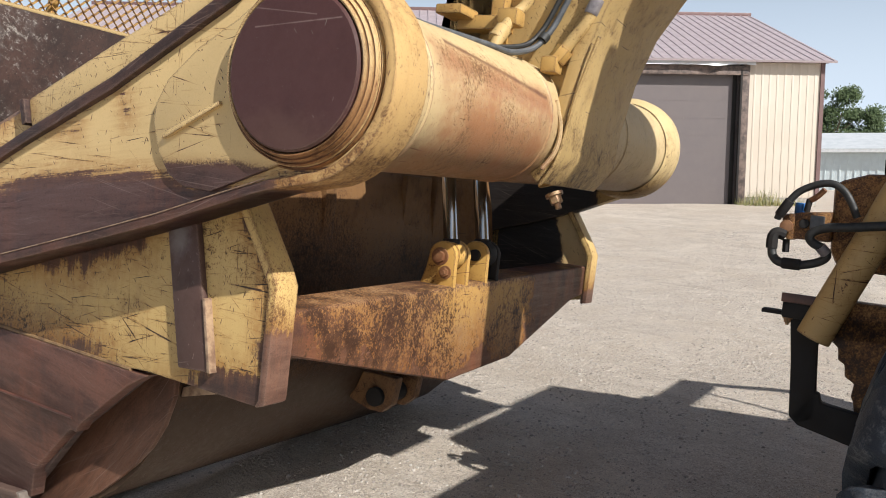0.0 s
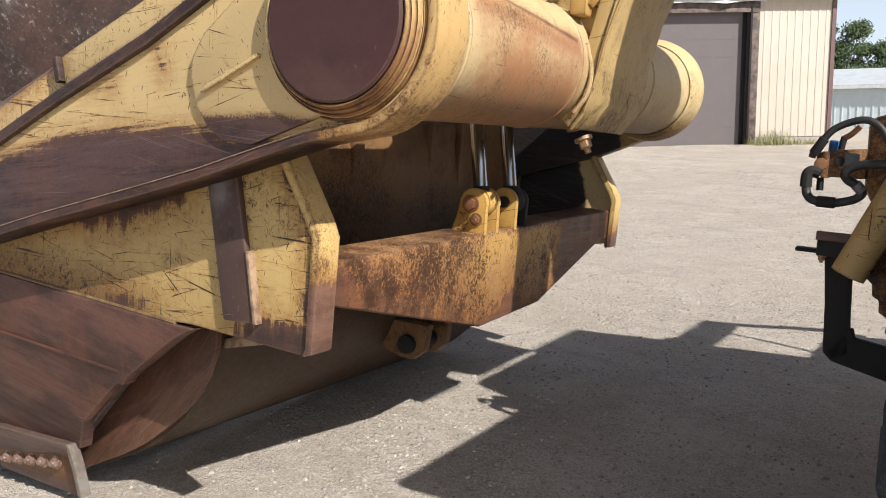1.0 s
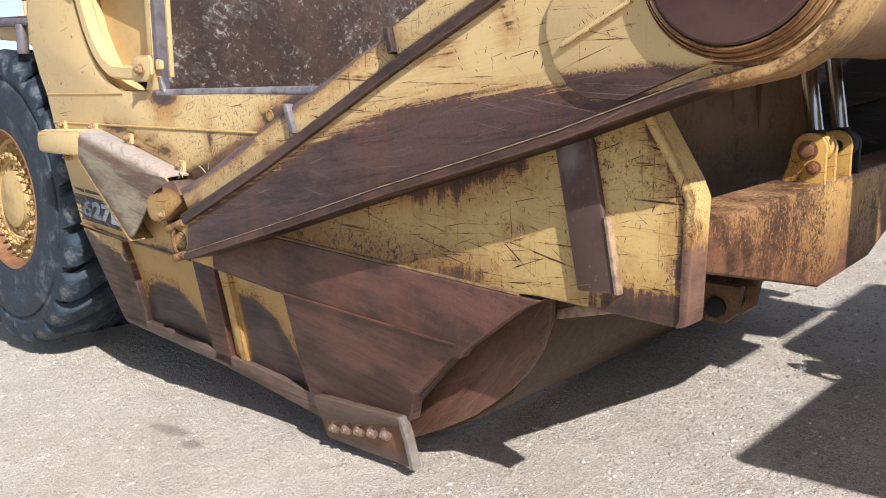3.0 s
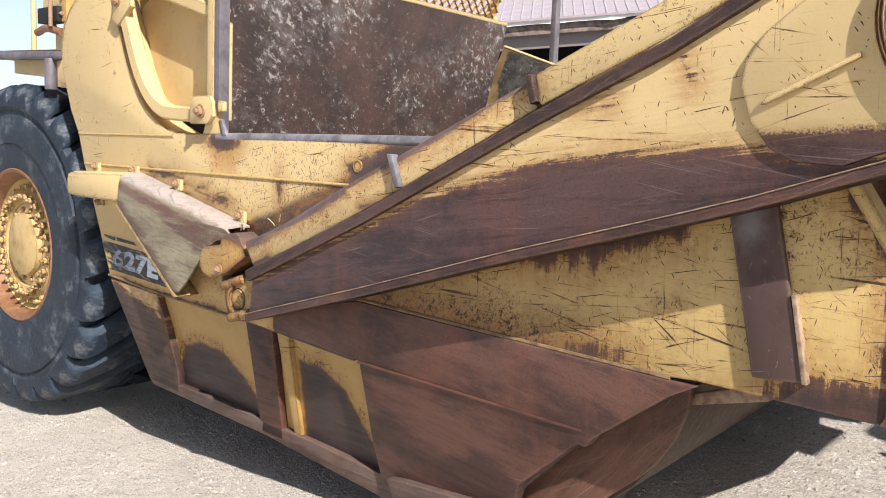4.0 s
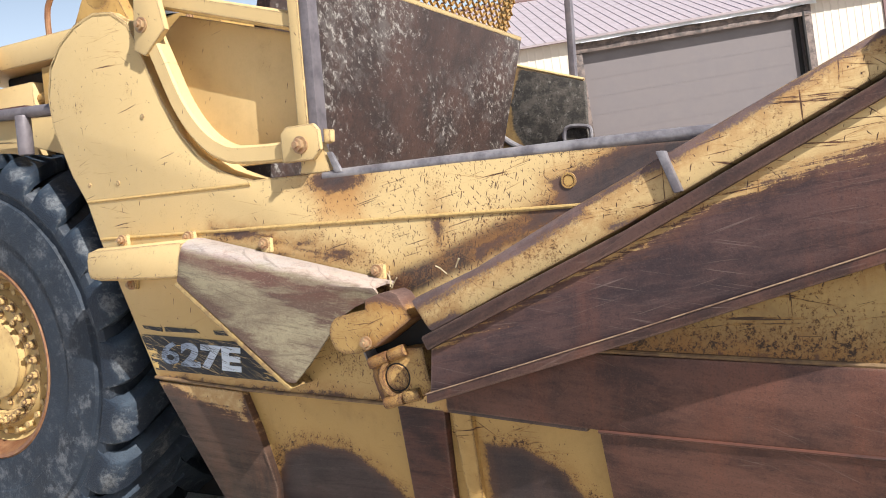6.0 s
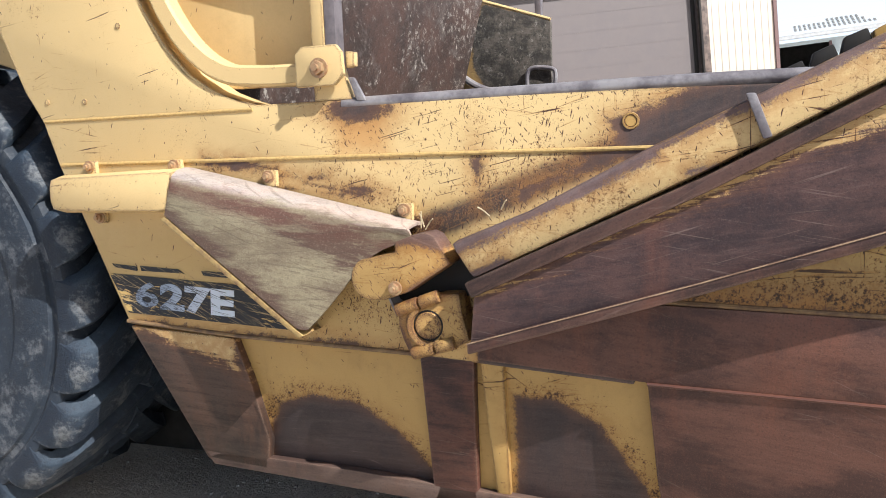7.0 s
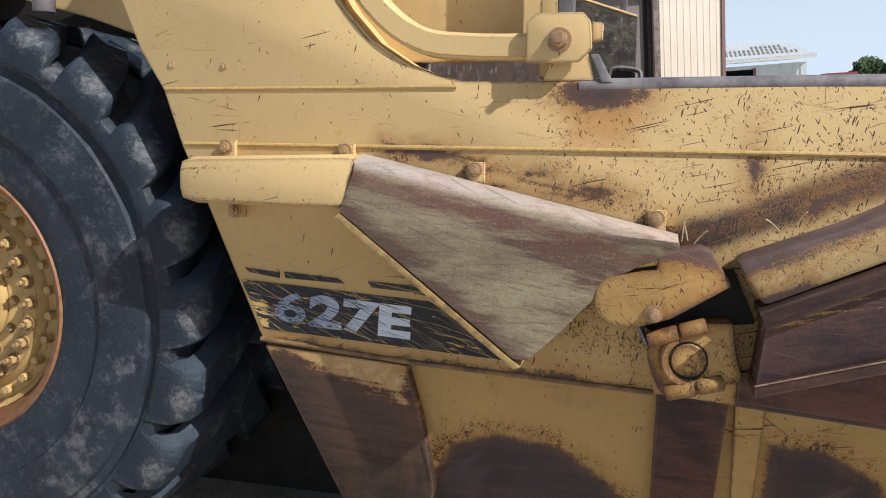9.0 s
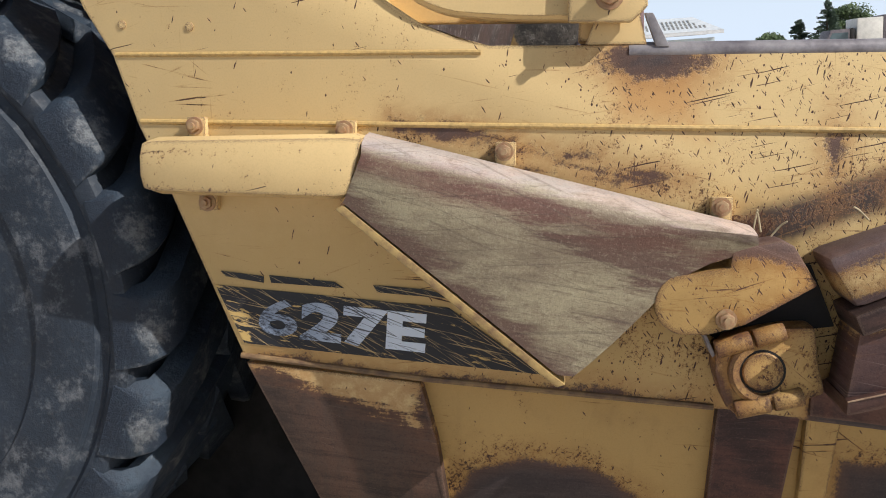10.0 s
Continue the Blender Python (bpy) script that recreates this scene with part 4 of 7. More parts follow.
p = part("reinforcement_plate", prism(lens, -0.182, -0.16, 0.012), M["lens"], scraper)
part("reinforcement_bar", prism([(2.51, 1.90), (2.525, 1.925), (2.735, 2.025), (2.74, 2.012), (2.53, 1.905)], -0.198, -0.178, 0.004), M["yellow"], scraper)
M["cap"] = painted("end_cap_steel", [], base=(0.070, 0.029, 0.027), steel=(0.14, 0.10, 0.09), chips=0.1, ticks=0.04, dirt=0.3, rust=0.3, edge=0.6, pit=(0.20, 0.15, 0.13), stains_and_shade=[(("line", (2.845, 2.291), (3.091, 2.268), 0.0008), (0.24, 0.17, 0.155), 0.7, 0.0022), (("line", (2.878, 2.234), (3.177, 2.259), 0.0012), (0.24, 0.17, 0.155), 0.75, 0.0025), (("oval", 3.02, 1.93, 0.16, 0.06), (0.10, 0.052, 0.040), 0.6, 0.05)])
cap = lathe([(0.0, -0.222), (0.222, -0.222), (0.229, -0.216), (0.231, -0.15)], TUBE, 72)
p = part("tube_end_cap", cap, M["cap"], scraper, "flat dark red-brown steel end cap")
raised(mirrored(p), -0.20)
M["tube_far"] = painted("far_collar_paint", [], chips=0.8, dirt=0.3, base=(0.60, 0.46, 0.235), pits=[(("poly", [(2.6, 1.5), (3.5, 1.5), (3.4, 2.05), (2.8, 1.98)]), 0.35, 0.10)], stains_and_shade=[(("poly", [(2.6, 1.5), (3.5, 1.5), (3.5, 2.08), (2.8, 1.98)]), (0.30, 0.17, 0.06), 0.7, 0.06)])
M["collar"] = painted("tube_collar_paint", [("poly", [(2.6, 1.5), (3.5, 1.5), (3.30, 1.90), (3.1, 1.85), (2.85, 1.83)])], chips=1.0, soft=0.05, ragged=0.05, grain=1, rust=1.0, dirt=0.35, fringe=0.12, pit=(0.16, 0.068, 0.032), edge=1.3,
                      pits=[(("poly", [(2.6, 1.5), (3.5, 1.5), (3.4, 2.02), (3.15, 1.98), (2.8, 1.92)]), 0.6, 0.10)],
                      stains_and_shade=[(("poly", [(2.6, 1.5), (3.5, 1.5), (3.5, 2.15), (3.2, 2.1), (2.8, 1.95)]), (0.30, 0.145, 0.06), 0.75, 0.08)])
rings = [(0.231, -0.205)]
for k in range(5):
    r0, y0 = 0.234 + 0.011 * k, -0.214 + 0.013 * k
    rings += [(r0, y0), (r0 + 0.005, y0 - 0.003), (r0 + 0.009, y0 + 0.003), (r0 + 0.0095, y0 + 0.012)]
col = lathe(rings + [(0.293, -0.150), (0.297, -0.140), (0.298, -0.120), (0.290, -0.112), (0.291, -0.106), (0.298, -0.100), (0.299, -0.03), (0.283, 0.02), (0.262, 0.045)], TUBE, 72)
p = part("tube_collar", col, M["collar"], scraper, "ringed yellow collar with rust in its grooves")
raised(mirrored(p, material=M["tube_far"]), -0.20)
for k in range(5):
    part("rust_ring", lathe([(0.2425 + 0.011 * k, -0.2035 + 0.013 * k), (0.2455 + 0.011 * k, -0.2025 + 0.013 * k), (0.2465 + 0.011 * k, -0.199 + 0.013 * k)], TUBE, 64), M["rust_line"], scraper)
M["tube"] = painted("draft_tube_paint", [], plane="yz", chips=0.9, soft=0.06, ticks=0.8, ragged=0.02, dirt=0.22, rust=1.0, base=(0.57, 0.435, 0.235), gloss=0.05, pit=(0.235, 0.115, 0.060), fringe=0.03,
                    pits=[(("poly", [(0.18, 1.7), (1.02, 1.7), (1.02, 2.12), (0.25, 2.16)]), 0.42, 0.2), (("poly", [(0.2, 2.22), (1.05, 2.20), (1.05, 2.27), (0.2, 2.30)]), 0.55, 0.04), (("poly", [(1.0, 1.7), (3.2, 1.7), (3.2, 2.0), (1.0, 2.0)]), 0.4, 0.12)],
                    # the first patch browns the whole underside, the others are rust
                    stains_and_shade=[(("poly", [(-0.5, 1.7), (3.5, 1.7), (3.5, 2.0), (-0.5, 1.97)]), (0.19, 0.115, 0.065), 0.8, 0.08), (("poly", [(0.25, 1.9), (1.1, 1.9), (1.05, 2.16), (0.3, 2.2)]), (0.34, 0.155, 0.070), 0.95, 0.16), (("line", (0.20, 2.24), (1.02, 2.20), 0.035), (0.30, 0.125, 0.065), 0.75, 0.05), (("line", (0.28, 2.30), (1.02, 2.235), 0.006), (0.13, 0.06, 0.04), 0.9, 0.008)])
tube = lathe([(0.262, -0.02), (0.262, 0.10), (0.256, 0.105), (0.256, 2.80), (0.262, 2.85), (0.262, 2.97)], TUBE, 72)
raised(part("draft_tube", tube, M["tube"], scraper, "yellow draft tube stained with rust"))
for y in (0.12, 1.06, 2.06):
    raised(part("weld_seam", lathe([(0.255, y - 0.01), (0.262, y), (0.255, y + 0.01)], TUBE, 64), M["tube"], scraper))
raised(part("tube_clamp", lathe([(0.258, 1.50), (0.272, 1.50), (0.272, 1.54), (0.258, 1.54)], TUBE, 32, a0=radians(-80), a1=radians(40)), M["yellow_dirty"], scraper))
part("clamp_bolt", nut((3.16, 1.46, 1.875), 0.03, 0.05, (0.5, 0, -1)), M["bolt"], scraper)

# gooseneck over the draft tube
M["neck"] = painted("gooseneck_paint", [], chips=1.2, dirt=0.5, base=(0.52, 0.365, 0.155), pits=[(("poly", [(3.1, 1.8), (3.6, 1.8), (3.5, 2.15), (3.1, 2.15)]), 0.35, 0.1)], pit=(0.10, 0.065, 0.04))
under = [(3.20, 1.905), (3.285, 2.02), (3.30, 2.20), (3.345, 2.42), (3.42, 2.63), (3.55, 2.84), (3.75, 3.02), (4.05, 3.15), (4.5, 3.2), (5.3, 3.2)]
over = [(5.3, 3.85), (4.2, 3.85), (3.5, 3.75), (3.0, 3.45), (2.75, 3.0), (2.70, 2.6), (2.72, 2.25)]
side_u = [(3.245, 2.27), (3.41, 2.66), (3.55, 2.87), (3.75, 3.05), (4.05, 3.18), (4.5, 3.23), (5.3, 3.23)]
part("gooseneck_side", prism(side_u + over + [(2.85, 2.28)], 1.20, 1.24, 0.008), M["neck"], scraper)
part("gooseneck_side", prism(side_u + over + [(2.85, 2.28)], 1.80, 1.84, 0.008), M["neck"], scraper)
belly = prism(under + [(x - 0.05, z + 0.05) for x, z in under[::-1]], 1.16, 1.88, 0.006)
part("gooseneck_belly", belly, M["neck"], scraper)
# unseen plate beside the neck, added to shade half of the cross beam
part("beam_shade_plate", box((4.75, 0.77, 2.76), (4.81, 1.198, 3.80), 0.012), M["neck"], scraper)
part("gooseneck_top", prism(over + [(x - 0.04, z - 0.05) for x, z in over[::-1]], 1.18, 1.86, 0.0), M["neck"], scraper)
part("gooseneck_rib", box((2.92, 1.13, 2.30), (2.98, 1.21, 3.1), 0.008), M["yellow_dirty"], scraper)
part("gooseneck_rib", box((2.78, 1.10, 2.52), (3.0, 1.21, 2.58), 0.008), M["yellow_dirty"], scraper)

# ---- bowl rear: ejector, screen, posts ----
g = Tree("ejector_steel")
n = g.noise(3.0, 9, 0.75)
n2 = g.noise(5.0, 10, 0.80, stretch=(1, 1, 1.6), turn=(radians(-30), 0, 0))
zone = g.step(g.noise(1.6, 4, 0.6), 0.38, 0.62, 0.05, -0.05)
c = g.mix(g.step(n, 0.35, 0.65), (0.034, 0.022, 0.019), (0.078, 0.042, 0.033))
c = g.mix(g.step(g.math('SUBTRACT', n2, zone), 0.50, 0.66, 0, 0.7), c, (0.13, 0.11, 0.10))
c = g.mix(g.step(g.math('SUBTRACT', g.noise(19, 10, 0.84, stretch=(1, 1, 1.7), turn=(radians(-35), 0, 0)), g.math('MULTIPLY', zone, 0.6)), 0.545, 0.63, 0, 0.9), c, (0.42, 0.39, 0.35))
c = g.mix(g.step(g.noise(60, 6, 0.75), 0.53, 0.66, 0, 0.75), c, (0.022, 0.015, 0.013))
M["ejector"] = g.done(c, 0.62, 0.0, g.bump(g.math('ADD', n2, n), 0.4, 0.01))


def lean(z, y=0.0):
    return -0.58 + 0.27 * (z - 1.9)


def slab(y0, y1, z0, z1, t, back=0.0, bevel=0.004):
    bm = bmesh.new()
    q = []
    for dx in (0, -t):
        q.append([bm.verts.new((lean(z) + dx - back, y, z)) for y, z in ((y0, z0), (y1, z0), (y1, z1), (y0, z1))])
    a, b = q
    bm.faces.new(a)
    bm.faces.new(b[::-1])
    for i in range(4):
        bm.faces.new((a[i], b[i], b[(i + 1) % 4], a[(i + 1) % 4]))
    return bevelled(bm, bevel)


part("ejector_plate", slab(0.21, 2.74, 0.98, 2.68, 0.05), M["ejector"], scraper, "dark ejector plate smeared with dried pale mud")
part("ejector_top_edge", slab(0.21, 2.74, 2.68, 2.705, 0.06), M["yellow"], scraper)


def screen():
    """Expanded metal rock guard: wavy strands that meet in turn."""
    bm = bmesh.new()
    pitch, rise = 0.082, 0.036
    rows = int(0.85 / rise)
    for k in range(rows):
        z = 2.72 + k * rise
        n = int(2.55 / (pitch / 2))
        pts = []
        for i in range(n + 1):
            y = 0.15 + i * pitch / 2
            amp = rise * 0.5 * (1 if (i + k) % 2 else -1)
            pts.append(Vector((lean(z) + 0.02 - 0.11 + 0.06 * (z - 2.7), y, z + amp)))
        prev = None
        for i, p in enumerate(pts):
            ring = [bm.verts.new(p + Vector(d)) for d in ((0.007, 0, -0.004), (0.007, 0, 0.004), (-0.009, 0, 0.009), (-0.009, 0, 0.001))]
            if prev:
                for j in range(4):
                    bm.faces.new((prev[j], prev[(j + 1) % 4], ring[(j + 1) % 4], ring[j]))
            prev = ring
    return bm


part("rock_screen", screen(), M["yellow_dirty"], scraper, "yellow expanded-metal rock guard above the ejector", smooth=60)["kind"] = "stuff"
bm = box((-0.54, 2.62, 2.71), (-0.47, 2.76, 2.76), 0.006)
part("screen_bracket", bm, M["yellow"], scraper)
part("screen_frame", sweep([(-0.55, 1.55, 2.72), (-0.30, 1.55, 3.6)], 0.02, square=0.03, smooth_line=False), M["yellow_dirty"], scraper)
part("screen_frame", sweep([(-0.52, 2.70, 2.72), (-0.12, 2.72, 3.6)], 0.028, square=0.028, smooth_line=False), M["yellow"], scraper)

# inner side panel, sloping cap bar, curved pipe with clamp, post
M["inner"] = painted("inner_panel_paint", [], chips=0.2, dirt=0.2)
inner_poly = [(-0.95, 1.86), (-0.19, 1.86), (-0.19, 2.33), (-0.84, 2.52), (-0.95, 2.45)]
p = part("inner_panel", prism(inner_poly, 0.16, 0.19, 0.005), M["inner"], scraper)
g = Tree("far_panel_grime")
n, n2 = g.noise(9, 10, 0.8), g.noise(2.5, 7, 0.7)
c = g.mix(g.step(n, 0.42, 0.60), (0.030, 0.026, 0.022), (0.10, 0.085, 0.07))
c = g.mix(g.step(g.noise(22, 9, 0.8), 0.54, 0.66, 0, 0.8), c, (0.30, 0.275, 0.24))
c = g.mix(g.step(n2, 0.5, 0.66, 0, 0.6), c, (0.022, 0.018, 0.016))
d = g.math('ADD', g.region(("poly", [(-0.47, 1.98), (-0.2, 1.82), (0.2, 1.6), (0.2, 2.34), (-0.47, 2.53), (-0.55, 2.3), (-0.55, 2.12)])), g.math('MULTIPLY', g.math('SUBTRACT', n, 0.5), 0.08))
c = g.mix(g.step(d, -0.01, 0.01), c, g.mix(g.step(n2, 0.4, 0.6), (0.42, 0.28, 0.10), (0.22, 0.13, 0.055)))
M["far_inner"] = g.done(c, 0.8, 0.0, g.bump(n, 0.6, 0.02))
far_poly = [(-0.02, 1.72), (-0.02, 2.385), (-0.52, 2.555), (-0.645, 2.30), (-0.70, 2.20), (-0.62, 2.07), (-0.45, 1.97), (-0.2, 1.88)]
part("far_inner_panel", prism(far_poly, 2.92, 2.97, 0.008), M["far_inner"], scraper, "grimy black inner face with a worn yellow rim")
part("far_panel_edge", sweep([(-0.52, 2.93, 2.565), (-0.02, 2.93, 2.395)], 0.012, 8, smooth_line=False), M["yellow"], scraper)
p = part("cap_bar", sweep([(-0.90, 0.10, 2.585), (-0.16, 0.10, 2.36)], 0.035, square=0.05, smooth_line=False), M["yellow"], scraper)
p = part("curved_pipe", sweep([(-0.86, 0.015, 2.44), (-0.80, 0.015, 2.30), (-0.72, 0.015, 2.12), (-0.62, 0.015, 1.985), (-0.50, 0.015, 1.905), (-0.36, 0.015, 1.885), (-0.19, 0.015, 1.88)], 0.036, square=0.036), M["yellow"], scraper, "curved square yellow tube")
mirrored(p)
tab = [(-0.92, 2.36), (-0.86, 2.33), (-0.74, 2.42), (-0.77, 2.56), (-0.82, 2.70), (-0.90, 2.56)]
part("pipe_bracket", prism(tab, -0.03, 0.0, 0.006), M["yellow"], scraper)
part("bracket_bolt", nut((-0.865, -0.03, 2.455), 0.024, 0.02), M["bolt"], scraper)
cl = [(-0.20, 1.835), (-0.06, 1.835), (-0.025, 1.87), (-0.03, 1.94), (-0.05, 1.965), (-0.175, 1.965), (-0.20, 1.94)]
part("pipe_clamp", prism(cl, -0.045, -0.022, 0.006), M["yellow"], scraper, "yellow clamp plate with rusty bolt")
part("clamp_bolt", nut((-0.11, -0.045, 1.893), 0.024, 0.026), M["bolt"], scraper)
part("clamp_foot", prism([(-0.16, 1.79), (-0.02, 1.79), (-0.05, 1.90), (-0.12, 1.90)], 0.0, 0.03, 0.004), M["yellow"], scraper)
part("clamp_tab", prism([(-0.03, 1.945), (0.0, 1.94), (-0.002, 1.895), (-0.03, 1.89)], -0.012, 0.02, 0.004), M["yellow"], scraper)
part("clamp_stay", prism([(-0.03, 1.86), (-0.01, 1.86), (0.03, 1.785), (0.0, 1.785)], -0.005, 0.012, 0.003), M["grey_rail"], scraper)
p = part("post", box((-0.175, 0.03, 1.80), (-0.128, 0.10, 3.7), 0.006), M["yellow"], scraper)
M["post_grey"] = plain("worn_post_steel", (0.20, 0.175, 0.185), 0.5, 0.2, 0.4, 10, (0.115, 0.10, 0.11))
q = part("post_wear_strip", box((-0.127, 0.035, 1.80), (-0.085, 0.095, 3.7), 0.006), M["post_grey"], scraper, "grey worn steel angle of the post")
mirrored(q)
part("far_panel_rim", sweep([(-0.70, 2.90, 2.21), (-0.645, 2.90, 2.10), (-0.55, 2.90, 2.02), (-0.43, 2.90, 1.965), (-0.25, 2.90, 1.93), (-0.1, 2.90, 1.91)], 0.022, 10), M["grey_rail"], scraper)
part("far_post_clip", sweep([(-0.175, 2.90, 1.93), (-0.172, 2.90, 2.06), (-0.13, 2.90, 2.095), (-0.02, 2.90, 2.085), (0.012, 2.90, 2.05), (0.0, 2.90, 1.93)], 0.014, 8), M["grey_rail"], scraper)
# lifting eye and upper frame behind the ear
bm = bmesh.new()
hole = [(-1.195 + 0.035 * math.cos(a), 2.70 + 0.055 * math.sin(a)) for a in np.linspace(0, 2 * math.pi, 17)[:-1]]
ring_o = [(-1.195 + 0.085 * math.cos(a), 2.70 + 0.105 * math.sin(a)) for a in np.linspace(0, 2 * math.pi, 17)[:-1]]
vs = {}
for key, y in (("f", 0.05), ("b", 0.11)):
    vs[key] = ([bm.verts.new((x, y, z)) for x, z in hole], [bm.verts.new((x, y, z)) for x, z in ring_o])
for i in range(16):
    j = (i + 1) % 16
    for key in ("f", "b"):
        h, o = vs[key]
        bm.faces.new((h[i], h[j], o[j], o[i]))
    bm.faces.new((vs["f"][0][i], vs["b"][0][i], vs["b"][0][j], vs["f"][0][j]))
    bm.faces.new((vs["f"][1][i], vs["f"][1][j], vs["b"][1][j], vs["b"][1][i]))
bm = prism([(-1.40, 2.48), (-1.0, 2.48), (-1.10, 2.66), (-1.29, 2.66)], 0.05, 0.11, 0.004, bm=bm)
part("lifting_eye", bm, M["yellow_dirty"], scraper, "yellow lifting eye plate")
part("ear_rim", prism([(x, z) for x, z in ear[5:21]] + [(x + (-1.15 - x) * 0.04, z + (1.9 - z) * 0.03) for x, z in ear[5:21][::-1]], 0.0, 0.16, 0.004), M["yellow"], scraper)
part("upper_frame_post", sweep([(-1.55, 0.5, 2.55), (-1.42, 0.5, 3.3)], 0.05, square=0.05, smooth_line=False), M["yellow_dirty"], scraper)
part("upper_frame_bar", sweep([(-1.45, 0.45, 3.0), (-0.2, 0.12, 2.78)], 0.04, square=0.04, smooth_line=False), M["yellow_dirty"], scraper)

# ---- pipe guard and shield on the side ----
M["pipe"] = painted("pipe_guard_paint", [], chips=0.6, dirt=0.12, pit=(0.12, 0.07, 0.055), pits=[(("line", (-1.19, 1.535), (-1.02, 1.535), 0.004), 0.9, 0.03), (("line", (-1.2, 1.452), (-1.02, 1.447), 0.004), 1.0, 0.025), (("line", (-1.0, 1.54), (-0.8, 1.545), 0.002), 0.6, 0.02)])
bm = prism([(-1.205, 1.57), (-0.64, 1.585), (-0.68, 1.43), (-1.205, 1.435)], -0.145, 0.0, 0.045)
part("hose_guard", bm, M["pipe"], scraper, "boxed yellow hose guard with rounded corners")
g = Tree("shield_steel")
w = g.noise(1.6, 8, 0.7, stretch=(1.6, 1.6, 5), turn=(0, radians(8), 0))
w2 = g.noise(1.8, 9, 0.74, stretch=(1.5, 1.5, 11), turn=(0, radians(5), 0))
w3 = g.noise(40, 5, 0.7)
c = g.mix(g.step(w, 0.38, 0.60), (0.205, 0.160, 0.105), (0.345, 0.298, 0.190))
left = g.math('ADD', g.region(("line", (-0.70, 1.43), (-0.655, 1.585), 0.025)), g.math('MULTIPLY', g.math('SUBTRACT', w2, 0.5), 0.40))
low = g.math('ADD', g.region(("line", (-0.70, 1.43), (-0.18, 1.03), 0.030)), g.math('MULTIPLY', g.math('SUBTRACT', w2, 0.5), 0.30))
right = g.math('ADD', g.region(("poly", [(-0.40, 1.46), (0.22, 1.34), (0.22, 1.28), (-0.02, 1.27), (-0.2, 1.36)])), g.math('MULTIPLY', g.math('SUBTRACT', w2, 0.5), 0.45))
c = g.mix(g.step(w2, 0.55, 0.67, 0, 0.65), c, (0.110, 0.066, 0.050))
c = g.mix(g.step(w2, 0.32, 0.43, 0.7, 0), c, (0.47, 0.41, 0.26))
c = g.mix(g.step(g.math('MINIMUM', g.math('MINIMUM', left, low), right), 0.03, -0.03, 0, 0.9), c, (0.105, 0.055, 0.042))
# pale highlight along the rolled top, painted into the colour
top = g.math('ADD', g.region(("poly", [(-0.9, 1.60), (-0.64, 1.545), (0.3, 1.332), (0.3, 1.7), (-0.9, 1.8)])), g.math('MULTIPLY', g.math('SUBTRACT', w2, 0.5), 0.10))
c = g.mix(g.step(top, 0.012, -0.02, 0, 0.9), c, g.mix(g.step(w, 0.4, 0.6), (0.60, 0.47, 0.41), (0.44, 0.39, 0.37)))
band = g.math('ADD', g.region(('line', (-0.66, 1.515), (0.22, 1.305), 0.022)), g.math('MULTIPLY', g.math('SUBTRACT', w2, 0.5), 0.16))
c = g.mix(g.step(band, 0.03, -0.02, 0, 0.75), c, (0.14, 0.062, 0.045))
c = g.mix(g.math('MULTIPLY', g.step(w3, 0.50, 0.72), 0.35), c, (0.12, 0.085, 0.06))
c = g.mix(g.math('MULTIPLY', g.step(g.noise(3.0, 4, 0.6, stretch=(1, 1, 40), turn=(0, radians(9), 0)), 0.62, 0.68), 0.35), c, (0.06, 0.04, 0.03))
fuzz = g.noise(24, 8, 0.8, stretch=(0.6, 0.6, 2.4), turn=(0, radians(10), 0))
c = g.mix(g.step(fuzz, 0.51, 0.63, 0, 0.38), c, (0.125, 0.074, 0.054))
c = g.mix(g.step(fuzz, 0.44, 0.34, 0, 0.30), c, (0.40, 0.35, 0.235))
for deg, k in ((14, 2.6), (-4, 3.2), (24, 3.8)):
    c = g.mix(g.step(g.noise(k, 3, 0.5, stretch=(0.8, 0.8, 55), turn=(0, radians(deg), 0)), 0.64, 0.67, 0, 0.32), c, (0.07, 0.045, 0.035))
grain = g.noise(150, 6, 0.8)
c = g.mix(g.step(grain, 0.52, 0.64, 0, 0.35), c, (0.085, 0.052, 0.038))
c = g.mix(g.step(grain, 0.46, 0.36, 0, 0.25), c, (0.50, 0.44, 0.32))
M["shield"] = g.done(c, g.step(top, 0.012, -0.02, 0.52, 0.36), 0.1, g.bump(g.math('ADD', w2, g.math('ADD', w3, grain)), 0.35, 0.004))


